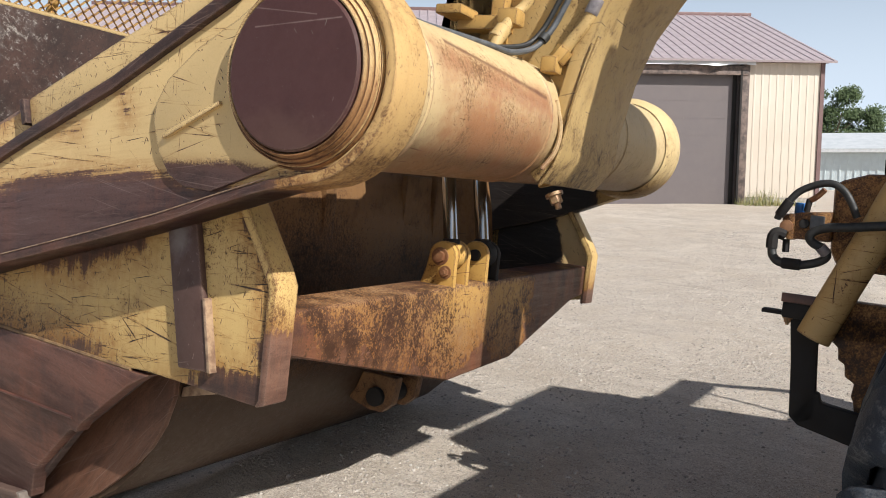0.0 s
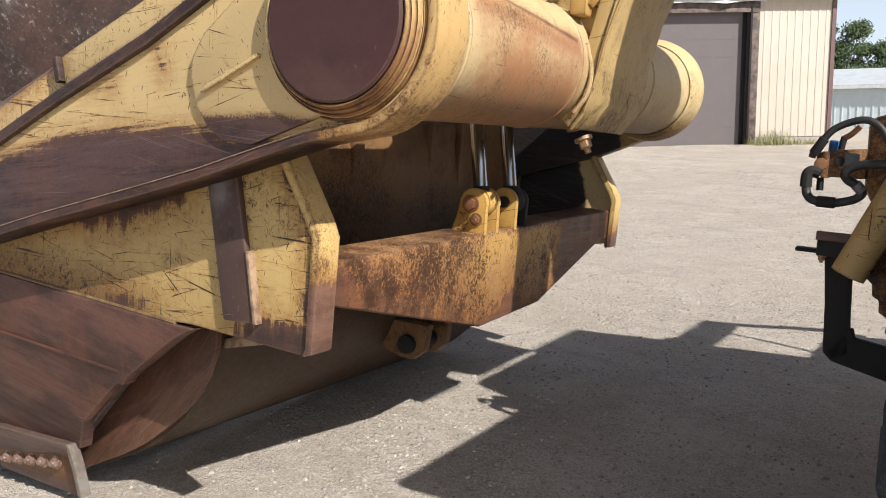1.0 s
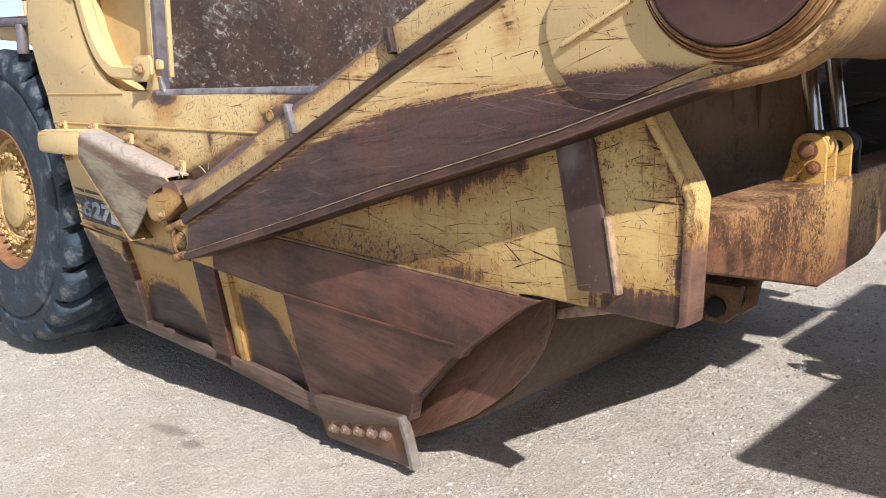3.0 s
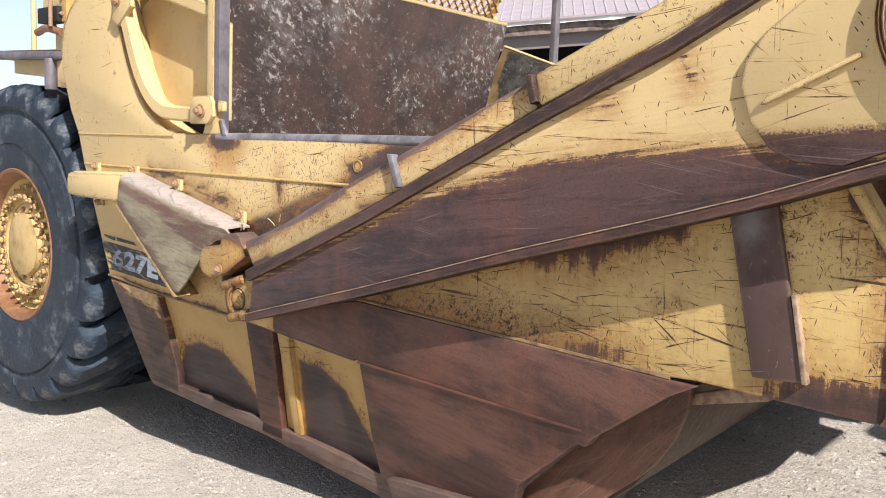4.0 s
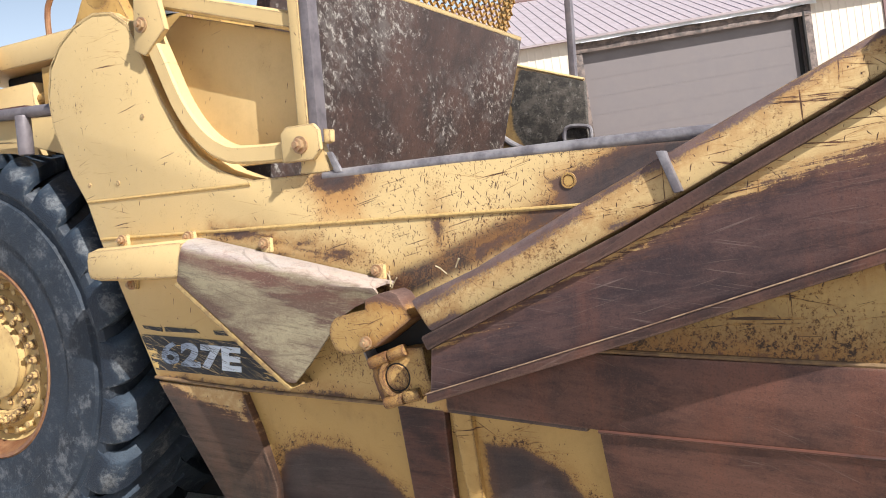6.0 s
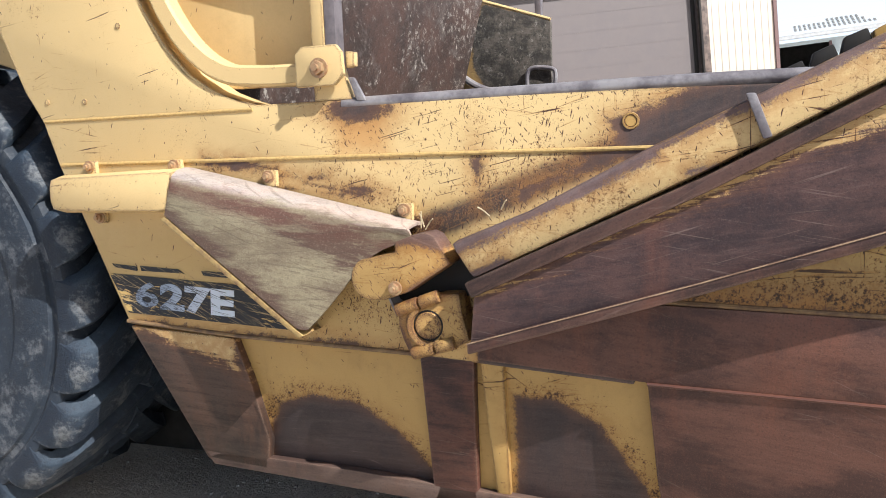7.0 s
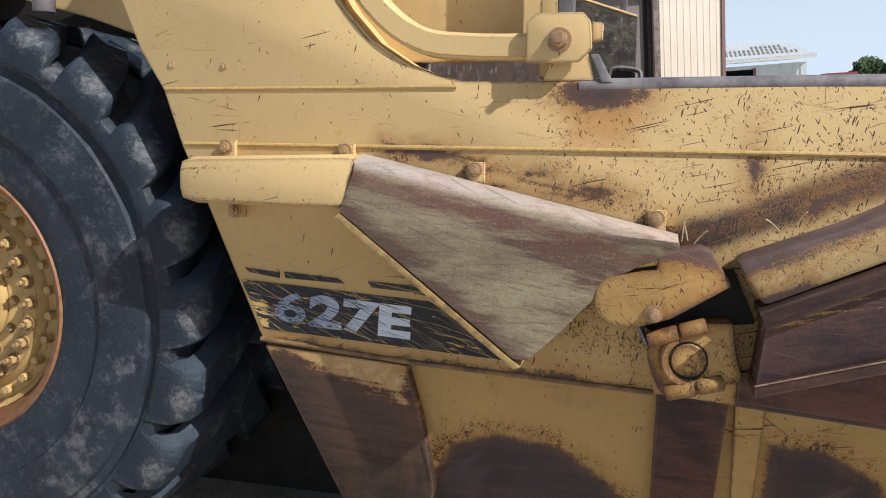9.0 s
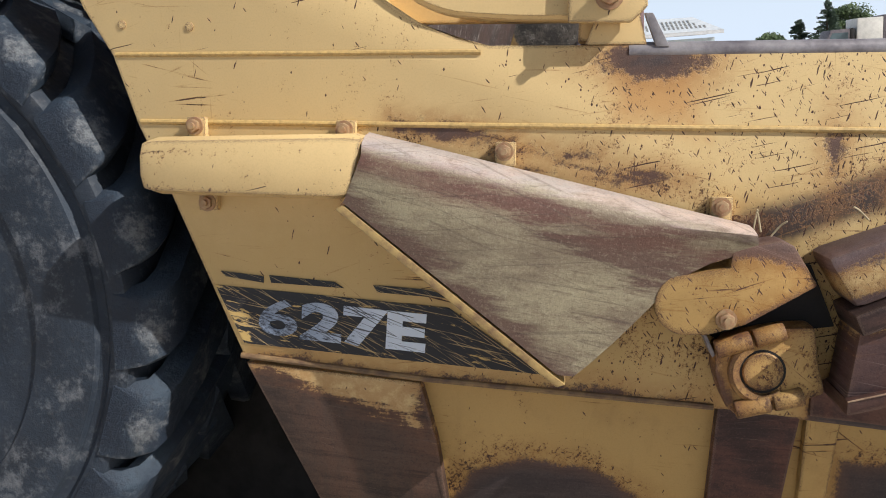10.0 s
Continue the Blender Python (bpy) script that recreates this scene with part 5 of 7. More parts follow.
def shield():
    """A bent sheet: flat flank that hangs from a rounded top, cut out round the linkage."""
    bm = bmesh.new()
    outline = [(-0.70, 1.425), (-0.45, 1.235), (-0.18, 1.028), (-0.15, 1.05), (-0.06, 1.14), (0.01, 1.22), (0.06, 1.275), (0.12, 1.31), (0.19, 1.335), (0.222, 1.355)]
    n = 14
    rows = []
    for k in range(n + 1):
        t = k / n
        x0, z0 = -0.655 + t * 0.87, 1.585 - t * 0.197
        # lower border under this station
        u = t * (len(outline) - 1)
        i = min(int(u), len(outline) - 2)
        f = u - i
        lo = Vector((outline[i][0] * (1 - f) + outline[i + 1][0] * f, 0, outline[i][1] * (1 - f) + outline[i + 1][1] * f))
        e = 1 - 0.78 * max(0, (t - 0.7) / 0.3)
        col = [Vector((x0, -0.01, z0 - 0.002)), Vector((x0, -0.055, z0 + 0.002)), Vector((x0, -0.10, z0 - 0.006 * e)), Vector((x0, -0.13, z0 - 0.022 * e)), Vector((x0 + 0.002, -0.146, z0 - 0.05 * e))]
        a = col[-1]
        for s in (0.3, 0.65, 1.0):
            p = a.lerp(lo, s)
            p.y = -0.146 + 0.016 * s
            col.append(p)
        rows.append([bm.verts.new(p) for p in col])
    for r0, r1 in zip(rows, rows[1:]):
        for i in range(len(r0) - 1):
            bm.faces.new((r0[i], r0[i + 1], r1[i + 1], r1[i]))
    bmesh.ops.recalc_face_normals(bm, faces=bm.faces)
    bmesh.ops.solidify(bm, geom=list(bm.faces), thickness=0.010)
    return bm


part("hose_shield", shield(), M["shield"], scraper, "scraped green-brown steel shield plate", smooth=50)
M["shield_edge"] = plain("shield_edge_paint", (0.42, 0.29, 0.11), 0.5, 0, 0.5, 30, (0.16, 0.09, 0.05))
part("shield_return", prism([(-0.70, 1.42), (-0.18, 1.02), (-0.20, 1.012), (-0.72, 1.41)], -0.13, 0.0, 0.003), M["shield_edge"], scraper)
for x, z in ((-1.105, 1.598), (-0.724, 1.592), (-0.338, 1.545), (0.158, 1.426)):
    t = part("guard_tab", box((x - 0.022, -0.024, z - 0.035), (x + 0.026, 0.0, z + 0.022), 0.005), M["yellow"], scraper)
    part("guard_bolt", nut((x, -0.024, z), 0.0165, 0.018), M["bolt"], t)
for x, z in ((-1.08, 1.408), (-0.715, 1.402), (-0.65, 1.36)):
    t = part("guard_tab", box((x - 0.024, -0.02, z - 0.02), (x + 0.026, 0.0, z + 0.035), 0.005), M["yellow"], scraper)
    part("guard_bolt", nut((x, -0.02, z), 0.0165, 0.018), M["bolt"], t)
# small drain ring and rivets
part("side_ring", lathe([(0.0, -0.002), (0.016, -0.002), (0.018, 0.0), (0.019, -0.004), (0.024, -0.004), (0.026, 0.001)], (0.878, 1.68), 24), M["yellow_dirty"], scraper)
for x, z in ((-1.122, 1.839), (-1.30, 1.845), (-0.94, 2.10)):
    part("rivet", rod((x, 0.002, z), (x, -0.004, z), 0.011, seg=12, bevel=0.002), M["yellow"], scraper)

# worn model decal
g = Tree("black_decal")
n = g.noise(20, 6, 0.7, stretch=(0.5, 0.5, 3), turn=(0, radians(10), 0))
n3 = g.noise(5, 4, 0.6)
hole = g.step(g.math('ADD', n, g.step(g.region(("oval", -1.03, 1.085, 0.045, 0.05)), 0.0, 0.02, 0.12, 0)), 0.61, 0.635)
c = g.mix(hole, (0.010, 0.011, 0.015), (0.52, 0.35, 0.12))
for deg, k in ((9, 3.0), (16, 3.4), (26, 4.0), (34, 5.0)):
    c = g.mix(g.step(g.noise(k, 3, 0.5, stretch=(0.8, 0.8, 60), turn=(0, radians(deg), 0)), 0.63, 0.65, 0, 0.85), c, (0.42, 0.30, 0.14))
M["decal"] = g.done(c, 0.55)
part("decal", prism([(-1.075, 1.195), (-0.47, 1.16), (-0.235, 1.003), (-1.0, 1.045)], -0.003, 0.001, 0.0), M["decal"], scraper, "scratched black model decal")
for a, b, c0, d in (((-1.06, 1.232), (-0.945, 1.222), (-0.945, 1.205), (-1.045, 1.218)), ((-0.93, 1.225), (-0.76, 1.214), (-0.735, 1.199), (-0.925, 1.206)), ((-0.66, 1.21), (-0.51, 1.203), (-0.475, 1.183), (-0.65, 1.192))):
    part("decal_stripe", prism([a, b, c0, d], -0.003, 0.001, 0.0), M["decal"], scraper)
g = Tree("decal_lettering")
n = g.noise(70, 6, 0.8, stretch=(0.7, 1.8, 1), turn=(0, 0, radians(-8)))
along = g.vec('DOT_PRODUCT', g.co, (1, 0, 0))
n = g.math('ADD', n, g.math('MULTIPLY', g.math('SUBTRACT', g.noise(16, 4, 0.65), 0.5), 0.30))
worn = g.vec('DOT_PRODUCT', g.co, (1, 2.2, 0))
c = g.mix(g.step(along, 0.12, 0.34, 0, 1, 'LINEAR'), (0.27, 0.33, 0.43), (0.60, 0.66, 0.74))
c = g.mix(g.step(g.math('ADD', n, g.step(worn, 0.02, 0.42, 0.10, -0.12, 'LINEAR')), 0.50, 0.64), c, (0.022, 0.028, 0.045))
for deg, k in ((-9, 3.0), (-16, 3.4), (-26, 4.0)):
    c = g.mix(g.step(g.noise(k, 3, 0.5, stretch=(0.8, 60, 0.8), turn=(0, 0, radians(deg))), 0.62, 0.64, 0, 0.9), c, (0.03, 0.028, 0.028))
M["letters"] = g.done(c, 0.5)
def lettering(body, bold, x0, x1):
    """Bold characters as a mesh that fills the width from x0 to x1."""
    txt = bpy.data.curves.new("model_number", 'FONT')
    txt.body, txt.size, txt.extrude, txt.offset, txt.space_character = body, 0.126, 0.001, bold, 1.05
    tob = bpy.data.objects.new("model_number", txt)
    scene.collection.objects.link(tob)
    bpy.context.view_layer.update()
    me = bpy.data.meshes.new_from_object(tob.evaluated_get(bpy.context.evaluated_depsgraph_get()))
    bpy.data.objects.remove(tob)
    lo, hi = min(v.co.x for v in me.vertices), max(v.co.x for v in me.vertices)
    for v in me.vertices:
        v.co.x = x0 + (v.co.x - lo) * (x1 - x0) / (hi - lo)
    return me


bm = bmesh.new()
bm.from_mesh(lettering("6", 0.0025, -0.004, 0.098))
bm.from_mesh(lettering("27E", 0.0060, 0.106, 0.43))
letters = part("model_number", bm, M["letters"], scraper, "faded pale model number lettering")
letters.matrix_local = pose(-0.957, -0.0045, 1.076, 90, 3.5, 0)

M["straw"] = plain("dry_straw", (0.55, 0.45, 0.28), 0.7, 0, 0.3, 30)
# ---- linkage at the arm's foot ----
M["link"] = painted("linkage_paint", [("line", (0.20, 1.165), (0.36, 1.262), 0.012), ("line", (0.14, 1.06), (0.17, 1.0), 0.012)], chips=1.3, ticks=1.6, soft=0.015, base=(0.47, 0.295, 0.105), ragged=0.03, grain=3, rust=1.0, dirt=0.6, scratch=1.0, edge=2.2, pit=(0.12, 0.055, 0.035), pits=[(("poly", [(-0.1, 1.1), (0.4, 1.1), (0.4, 1.4), (-0.1, 1.4)]), 0.20, 0.05), (("poly", [(0.1, 0.9), (0.42, 0.9), (0.42, 1.1), (0.1, 1.1)]), 0.1, 0.05)])
M["link_cover"] = painted("cover_strap_paint", [("poly", [(0.1, 1.318), (0.5, 1.300), (0.5, 1.5), (0.1, 1.5)]), ("line", (0.21, 1.182), (0.35, 1.270), 0.008)], chips=1.3, ticks=1.8, soft=0.015, base=(0.47, 0.295, 0.105), ragged=0.035, grain=1, rust=1.0, dirt=0.6, scratch=1.0, edge=2.0, fringe=0.04, pit=(0.12, 0.055, 0.035), steel=(0.115, 0.070, 0.060), steel2=(0.07, 0.042, 0.038))
re = [(0.056, 1.282)] + arc(0.079, 1.218, 0.070, 120, 262, 12) + [(0.124, 1.150), (0.206, 1.178), (0.350, 1.270), (0.297, 1.354), (0.271, 1.366), (0.214, 1.354), (0.168, 1.338), (0.166, 1.304)]
part("rod_end", prism(re, -0.134, -0.03, 0.008), M["link_cover"], scraper, "chipped yellow linkage rod end with a bare brown top")
part("rod_end_bolt", nut((0.163, -0.134, 1.190), 0.017, 0.02), M["bolt"], scraper)
pb = [(0.152, 1.058), (0.150, 1.105), (0.175, 1.135), (0.22, 1.150), (0.30, 1.168), (0.361, 1.172), (0.372, 1.096), (0.392, 1.020), (0.349, 1.002), (0.285, 0.975), (0.205, 0.958), (0.182, 0.978), (0.165, 1.015)]
block = part("pivot_block", prism(pb, -0.098, 0.0, 0.012), M["link"], scraper)
part("pivot_pin", lathe([(0.0, -0.103), (0.041, -0.103), (0.0445, -0.099), (0.0445, -0.08)], (0.255, 1.066), 36), M["link"], block)
part("pin_groove", lathe([(0.0445, -0.0985), (0.050, -0.0985), (0.050, -0.09)], (0.255, 1.066), 36), M["black"], block)
part("pin_ring", lathe([(0.050, -0.092), (0.052, -0.110), (0.066, -0.112), (0.074, -0.106), (0.078, -0.092)], (0.255, 1.066), 40, a0=radians(118), a1=radians(312)), M["link"], block)
for a, b in (((0.150, -0.10, 1.112), (0.226, -0.10, 1.138)), ((0.232, -0.10, 1.140), (0.296, -0.10, 1.162)), ((0.200, -0.10, 0.974), (0.274, -0.10, 0.995)), ((0.281, -0.10, 0.997), (0.344, -0.10, 1.015))):
    part("block_lug", rod(a, b, 0.0215, seg=16, bevel=0.005), M["link"], block)
part("hinge_leaf", prism([(0.118, 1.150), (0.126, 1.152), (0.152, 1.098), (0.146, 1.090)], -0.095, -0.01, 0.002), M["grey_rail"], block)
# black sheet put in for the shade in the gap behind the rod end
part("link_gap_shade", prism([(0.02, 1.20), (0.20, 1.29), (0.36, 1.30), (0.42, 1.16), (0.16, 1.12)], -0.03, -0.002, 0.003), M["black"], scraper)

for k, (x, z, dx, dz) in enumerate(((0.225, 1.37, 0.006, 0.055), (0.24, 1.375, -0.012, 0.045), (0.46, 1.41, -0.035, 0.028), (0.50, 1.43, 0.02, 0.03), (0.255, 1.37, 0.03, 0.035))):
    part("caught_straw", sweep([(x, -0.05 - 0.01 * k, z), (x + dx * 0.6, -0.055 - 0.01 * k, z + dz * 0.7), (x + dx, -0.06 - 0.01 * k, z + dz)], 0.0022, 5), M["straw"], scraper)

# ---- rear wheel ----
g = Tree("tyre_rubber")
n = g.noise(3.5, 7, 0.7)
n2 = g.noise(30, 6, 0.7)
c = g.mix(g.step(n, 0.38, 0.66), (0.006, 0.012, 0.022), (0.019, 0.029, 0.044))
c = g.mix(g.step(n2, 0.52, 0.70, 0, 0.45), c, (0.085, 0.088, 0.094))
c = g.mix(g.step(g.noise(5, 9, 0.8), 0.51, 0.65, 0, 0.65), c, (0.15, 0.158, 0.170))
c = g.mix(g.step(g.noise(22, 8, 0.75), 0.56, 0.68, 0, 0.5), c, (0.010, 0.012, 0.016))
M["tyre"] = g.done(c, g.step(n, 0.3, 0.7, 0.55, 0.8), 0.0, g.bump(g.math('ADD', n2, g.noise(90, 4, 0.6)), 0.4, 0.006))
g = Tree("tread_rubber")
n = g.noise(4, 7, 0.7)
c = g.mix(g.step(n, 0.4, 0.66), (0.006, 0.014, 0.028), (0.024, 0.040, 0.060))
c = g.mix(g.step(g.noise(5, 9, 0.8), 0.51, 0.63, 0, 0.8), c, (0.150, 0.158, 0.165))
c = g.mix(g.step(g.noise(45, 7, 0.8), 0.52, 0.64, 0, 0.6), c, (0.010, 0.014, 0.022))
M["tread"] = g.done(c, 0.62, 0.0, g.bump(g.math('ADD', g.noise(9, 6, 0.7), g.noise(60, 6, 0.75)), 0.6, 0.010))
# near-black colour stands in for the deep shade under the machine
M["void"] = plain("underside_shade_black", (0.009, 0.008, 0.007), 0.8, 0.0, 0.4, 6)
M["rim"] = painted("wheel_paint", [], chips=0.6, base=(0.53, 0.37, 0.155), dirt=0.6)


def wheel(cx, cz, y0, parent, r=1.05, width=0.92, seg=96):
    """A wide low-pressure tyre with slanting lugs on a bolted rim."""
    hub = new("wheel")
    hub.parent = parent
    k = r / 1.05
    half = [(0.485, 0.045), (0.50, 0.02), (0.53, 0.008), (0.60, 0.012), (0.66, 0.004), (0.665, -0.004), (0.72, -0.008), (0.80, -0.006), (0.838, 0.0), (0.846, 0.014), (0.872, 0.016), (0.885, 0.002), (0.915, -0.004), (0.938, 0.002), (0.948, 0.02), (0.955, 0.06), (0.965, 0.14), (0.975, 0.3)]
    prof = [(a * k, y0 + b) for a, b in half] + [(a * k, y0 + width - b) for a, b in half[::-1]]
    bm = lathe(prof, (cx, cz), seg)
    part("tyre", bm, M["tyre"], hub, "scuffed grey-black earthmover tyre", smooth=28)
    lugs = 22
    for flip in (0, 1):
        own = bmesh.new()
        vv = []
        for t, top, base, yy in ((0.0, 0.930, 0.86, -0.006), (0.02, 0.958, 0.88, 0.006), (0.06, 0.988, 0.93, 0.045), (0.14, 1.0, 0.94, 0.10), (0.45, 1.0, 0.94, 0.26), (1.0, 1.0, 0.94, width * 0.55)):
            wide = (0.205 - 0.03 * t) / r
            cen = 0.36 * t
            y = y0 + (yy if not flip else width - yy)
            ring = [(base * r, cen - wide * 0.60), (top * r * 0.985, cen - wide * 0.50), (top * r, cen - wide * 0.42), (top * r, cen + wide * 0.42), (top * r * 0.985, cen + wide * 0.50), (base * r, cen + wide * 0.60)]
            vv.append([own.verts.new((cx + q * math.cos(w), y, cz + q * math.sin(w))) for q, w in ring])
        for r0, r1 in zip(vv, vv[1:]):
            for j in range(6):
                own.faces.new((r0[j], r0[(j + 1) % 6], r1[(j + 1) % 6], r1[j]))
        own.faces.new(vv[0])
        own.faces.new(vv[-1][::-1])
        first = part("tread_lug", own, M["tread"], hub, smooth=40)
        for i in range(lugs):
            ob = first if i == 0 else new("tread_lug", first.data)
            ob.parent = hub
            a = 2 * math.pi * (i + 0.5 * flip) / lugs
            ob.matrix_local = Matrix.Translation((cx, 0, cz)) @ Matrix.Rotation(-a, 4, 'Y') @ Matrix.Translation((-cx, 0, -cz))
    rimb = lathe([(0.40, y0 + 0.14), (0.435, y0 + 0.09), (0.455, y0 + 0.05), (0.47, y0 + 0.02), (0.488, y0 + 0.012), (0.498, y0 + 0.022), (0.50, y0 + 0.05), (0.48, y0 + 0.06)], (cx, cz), 72)
    part("rim_flange", rimb, M["rim_rust"], hub, "rusty brown rim flange")
    disc = lathe([(0.0, y0 + 0.06), (0.19, y0 + 0.06), (0.20, y0 + 0.065), (0.205, y0 + 0.10), (0.27, y0 + 0.105), (0.28, y0 + 0.085), (0.335, y0 + 0.085), (0.345, y0 + 0.10), (0.355, y0 + 0.12), (0.40, y0 + 0.13), (0.425, y0 + 0.10)], (cx, cz), 72)
    part("wheel_disc", disc, M["rim"], hub, "yellow wheel disc")
    for i in range(26):
        a = 2 * math.pi * i / 26
        part("wheel_nut", nut((cx + 0.312 * math.cos(a), y0 + 0.086, cz + 0.312 * math.sin(a)), 0.019, 0.035, stud=True), M["rim"], hub)
        a += math.pi / 26
        part("wheel_stud", rod((cx + 0.375 * math.cos(a), y0 + 0.14, cz + 0.375 * math.sin(a)), (cx + 0.375 * math.cos(a), y0 + 0.09, cz + 0.375 * math.sin(a)), 0.017, seg=10, bevel=0.004), M["rim"], hub)
    for i in range(14):
        a = 2 * math.pi * i / 14
        part("hub_bolt", nut((cx + 0.23 * math.cos(a), y0 + 0.105, cz + 0.23 * math.sin(a)), 0.014, 0.022, stud=False), M["rim"], hub)
    return hub


rear = wheel(-2.27, 1.045, 0.04, scraper, r=1.035)
far_rear = wheel(-2.27, 1.03, 2.08, scraper)

# ---- rear engine deck ----
M["hose_dark"] = plain("dusty_grey_metal", (0.16, 0.165, 0.17), 0.5, 0.1, 0.4, 14, (0.09, 0.095, 0.10))
part("fender", prism([(-3.4, 2.31), (-1.9, 2.265), (-1.9, 2.28), (-3.4, 2.33)], 0.16, 0.98, 0.004), M["steel"], scraper)
part("fender_rail", sweep([(-3.6, 0.10, 2.305), (-1.52, 0.10, 2.218)], 0.027, 12, smooth_line=False), M["post_grey"], scraper)
part("fender_post", rod((-1.825, 0.09, 2.03), (-1.825, 0.09, 2.215), 0.036, seg=16, bevel=0.003), M["post_grey"], scraper)
FENDER = [(-2.6, 2.16), (-2.1, 2.12), (-1.75, 2.03), (-1.45, 1.93), (-1.45, 2.20), (-2.6, 2.26)]
part("fender_stay", prism(FENDER, 0.22, 0.26, 0.006), M["yellow"], scraper)
part("engine_hood", box((-3.79, 0.98, 2.72), (-1.55, 2.1, 2.885), 0.035), M["yellow"], scraper)
# solid black box, added for the shaded cavity under the hood
part("engine_bay", box((-3.44, 1.16, 2.0), (-1.5, 2.05, 2.719), 0.02), M["black"], scraper)
part("engine_side_panel", box((-3.66, 1.02, 2.15), (-3.0, 1.15, 2.63), 0.02), M["yellow"], scraper)
part("bay_pipe", sweep([(-3.0, 1.08, 2.52), (-2.6, 1.08, 2.58), (-2.2, 1.08, 2.50), (-1.7, 1.10, 2.52)], 0.035, 12), M["yellow_dirty"], scraper)
part("bay_hose", sweep([(-3.0, 1.05, 2.44), (-2.5, 1.04, 2.38), (-2.1, 1.05, 2.45), (-1.6, 1.06, 2.40)], 0.02, 10), M["rubber_hose"], scraper)
part("bay_bracket", box((-2.9, 1.02, 2.30), (-2.76, 1.14, 2.70), 0.01), M["yellow_dirty"], scraper)
part("valve_box", box((-3.62, 0.86, 2.64), (-3.30, 0.97, 2.76), 0.01), M["black"], scraper)
part("valve_bracket", box((-3.34, 0.90, 2.64), (-3.24, 0.975, 2.87), 0.008), M["yellow_dirty"], scraper)
part("bracket_bolt", nut((-3.29, 0.90, 2.83), 0.016, 0.018), M["bolt"], scraper)
part("bracket_bolt", nut((-3.29, 0.90, 2.70), 0.016, 0.018), M["bolt"], scraper)
part("valve_fitting", rod((-3.43, 0.90, 2.655), (-3.43, 0.90, 2.56), 0.022, seg=8, bevel=0.004), M["bolt_steel"], scraper)
part("valve_stem", rod((-3.36, 0.84, 2.60), (-3.36, 0.84, 2.82), 0.016, seg=10), M["bolt"], scraper)
part("valve_pipe", sweep([(-3.7, 0.90, 2.58), (-3.5, 0.88, 2.60), (-3.3, 0.90, 2.56)], 0.03, 12), M["rim_rust"], scraper)
part("exhaust_pipe", sweep([(-3.15, 1.3, 2.86), (-3.15, 1.3, 3.12), (-3.08, 1.3, 3.25), (-2.8, 1.3, 3.65)], 0.020, 10), M["rim_rust"], scraper)
part("hand_rail", rod((-4.62, 1.3, 2.3), (-4.62, 1.3, 3.9), 0.024, seg=12), M["yellow"], scraper)
part("engine_block", box((-1.80, 0.86, 2.60), (-1.25, 1.35, 2.775), 0.02), M["yellow_dirty"], scraper)
can = part("air_breather", lathe([(0.0, 2.97), (0.07, 2.97), (0.086, 2.95), (0.086, 2.905), (0.080, 2.90), (0.080, 2.865), (0.088, 2.86), (0.088, 2.83), (0.082, 2.825), (0.09, 2.775)], (-1.62, -0.94), 32), M["hose_dark"], scraper, "ribbed grey air breather")
can.matrix_local = Matrix.Rotation(radians(90), 4, 'X')
part("breather_bolt", nut((-1.45, 0.855, 2.73), 0.018, 0.02), M["bolt"], scraper)
part("rear_deck", prism([(-1.6, 2.35), (-0.75, 2.42), (-0.75, 2.58), (-1.6, 2.50)], 0.75, 2.3, 0.02), M["yellow_dirty"], scraper)
part("rear_frame", box((-3.4, 0.98, 0.7), (-1.0, 2.06, 2.0), 0.03), M["steel"], scraper)
# added filler box and plate: painted shade behind the rear wheel
part("shade_filler_box", box((-2.4, 0.9, 0.12), (-0.62, 2.14, 1.3), 0.03), M["void"], scraper)
part("shade_filler_plate", prism([(-1.25, 1.95), (-0.62, 0.42), (-0.55, 0.42), (-1.1, 1.95)], 0.16, 0.98, 0.006), M["void"], scraper)
M["red"] = plain("red_paint", (0.42, 0.03, 0.03), 0.4)
part("red_canister", rod((-1.0, 1.1, 2.62), (-1.0, 1.1, 2.80), 0.10, seg=20, bevel=0.02), M["red"], scraper)

# ---- gooseneck hoses ----
M["hose_grey"] = plain("grey_hose", (0.11, 0.12, 0.13), 0.5, 0.0, 0.4, 25)
part("hydraulic_hose", sweep([(2.96, 0.06, 2.47), (2.989, 0.2, 2.418), (2.984, 0.45, 2.405), (3.037, 0.62, 2.40), (3.10, 0.80, 2.394), (3.123, 0.95, 2.397), (3.158, 1.08, 2.44), (3.197, 1.14, 2.52), (3.24, 1.16, 2.626), (3.30, 1.165, 2.78), (3.36, 1.165, 3.0)], 0.012, 10), M["hose_grey"], scraper)
part("hydraulic_hose", sweep([(3.05, 0.92, 2.408), (3.115, 1.08, 2.45), (3.155, 1.145, 2.52), (3.20, 1.165, 2.626), (3.26, 1.17, 2.78), (3.32, 1.17, 3.0)], 0.011, 10), M["rubber_hose"], scraper)
part("hose_clip", rod((2.985, 0.27, 2.415), (2.983, 0.31, 2.412), 0.018, seg=12), M["bolt"], scraper)
part("hose_clip", rod((3.175, 1.11, 2.475), (3.185, 1.125, 2.50), 0.022, seg=12), M["rubber_hose"], scraper)
part("steel_tube", sweep([(3.015, 0.97, 2.36), (3.03, 1.0, 2.45), (3.04, 1.1, 2.57), (3.08, 1.15, 2.65), (3.18, 1.15, 2.9)], 0.024, 14), M["neck"], scraper)
part("tube_coupling", box((2.985, 1.06, 2.53), (3.075, 1.15, 2.60), 0.012, turn=None), M["yellow_dirty"], scraper)
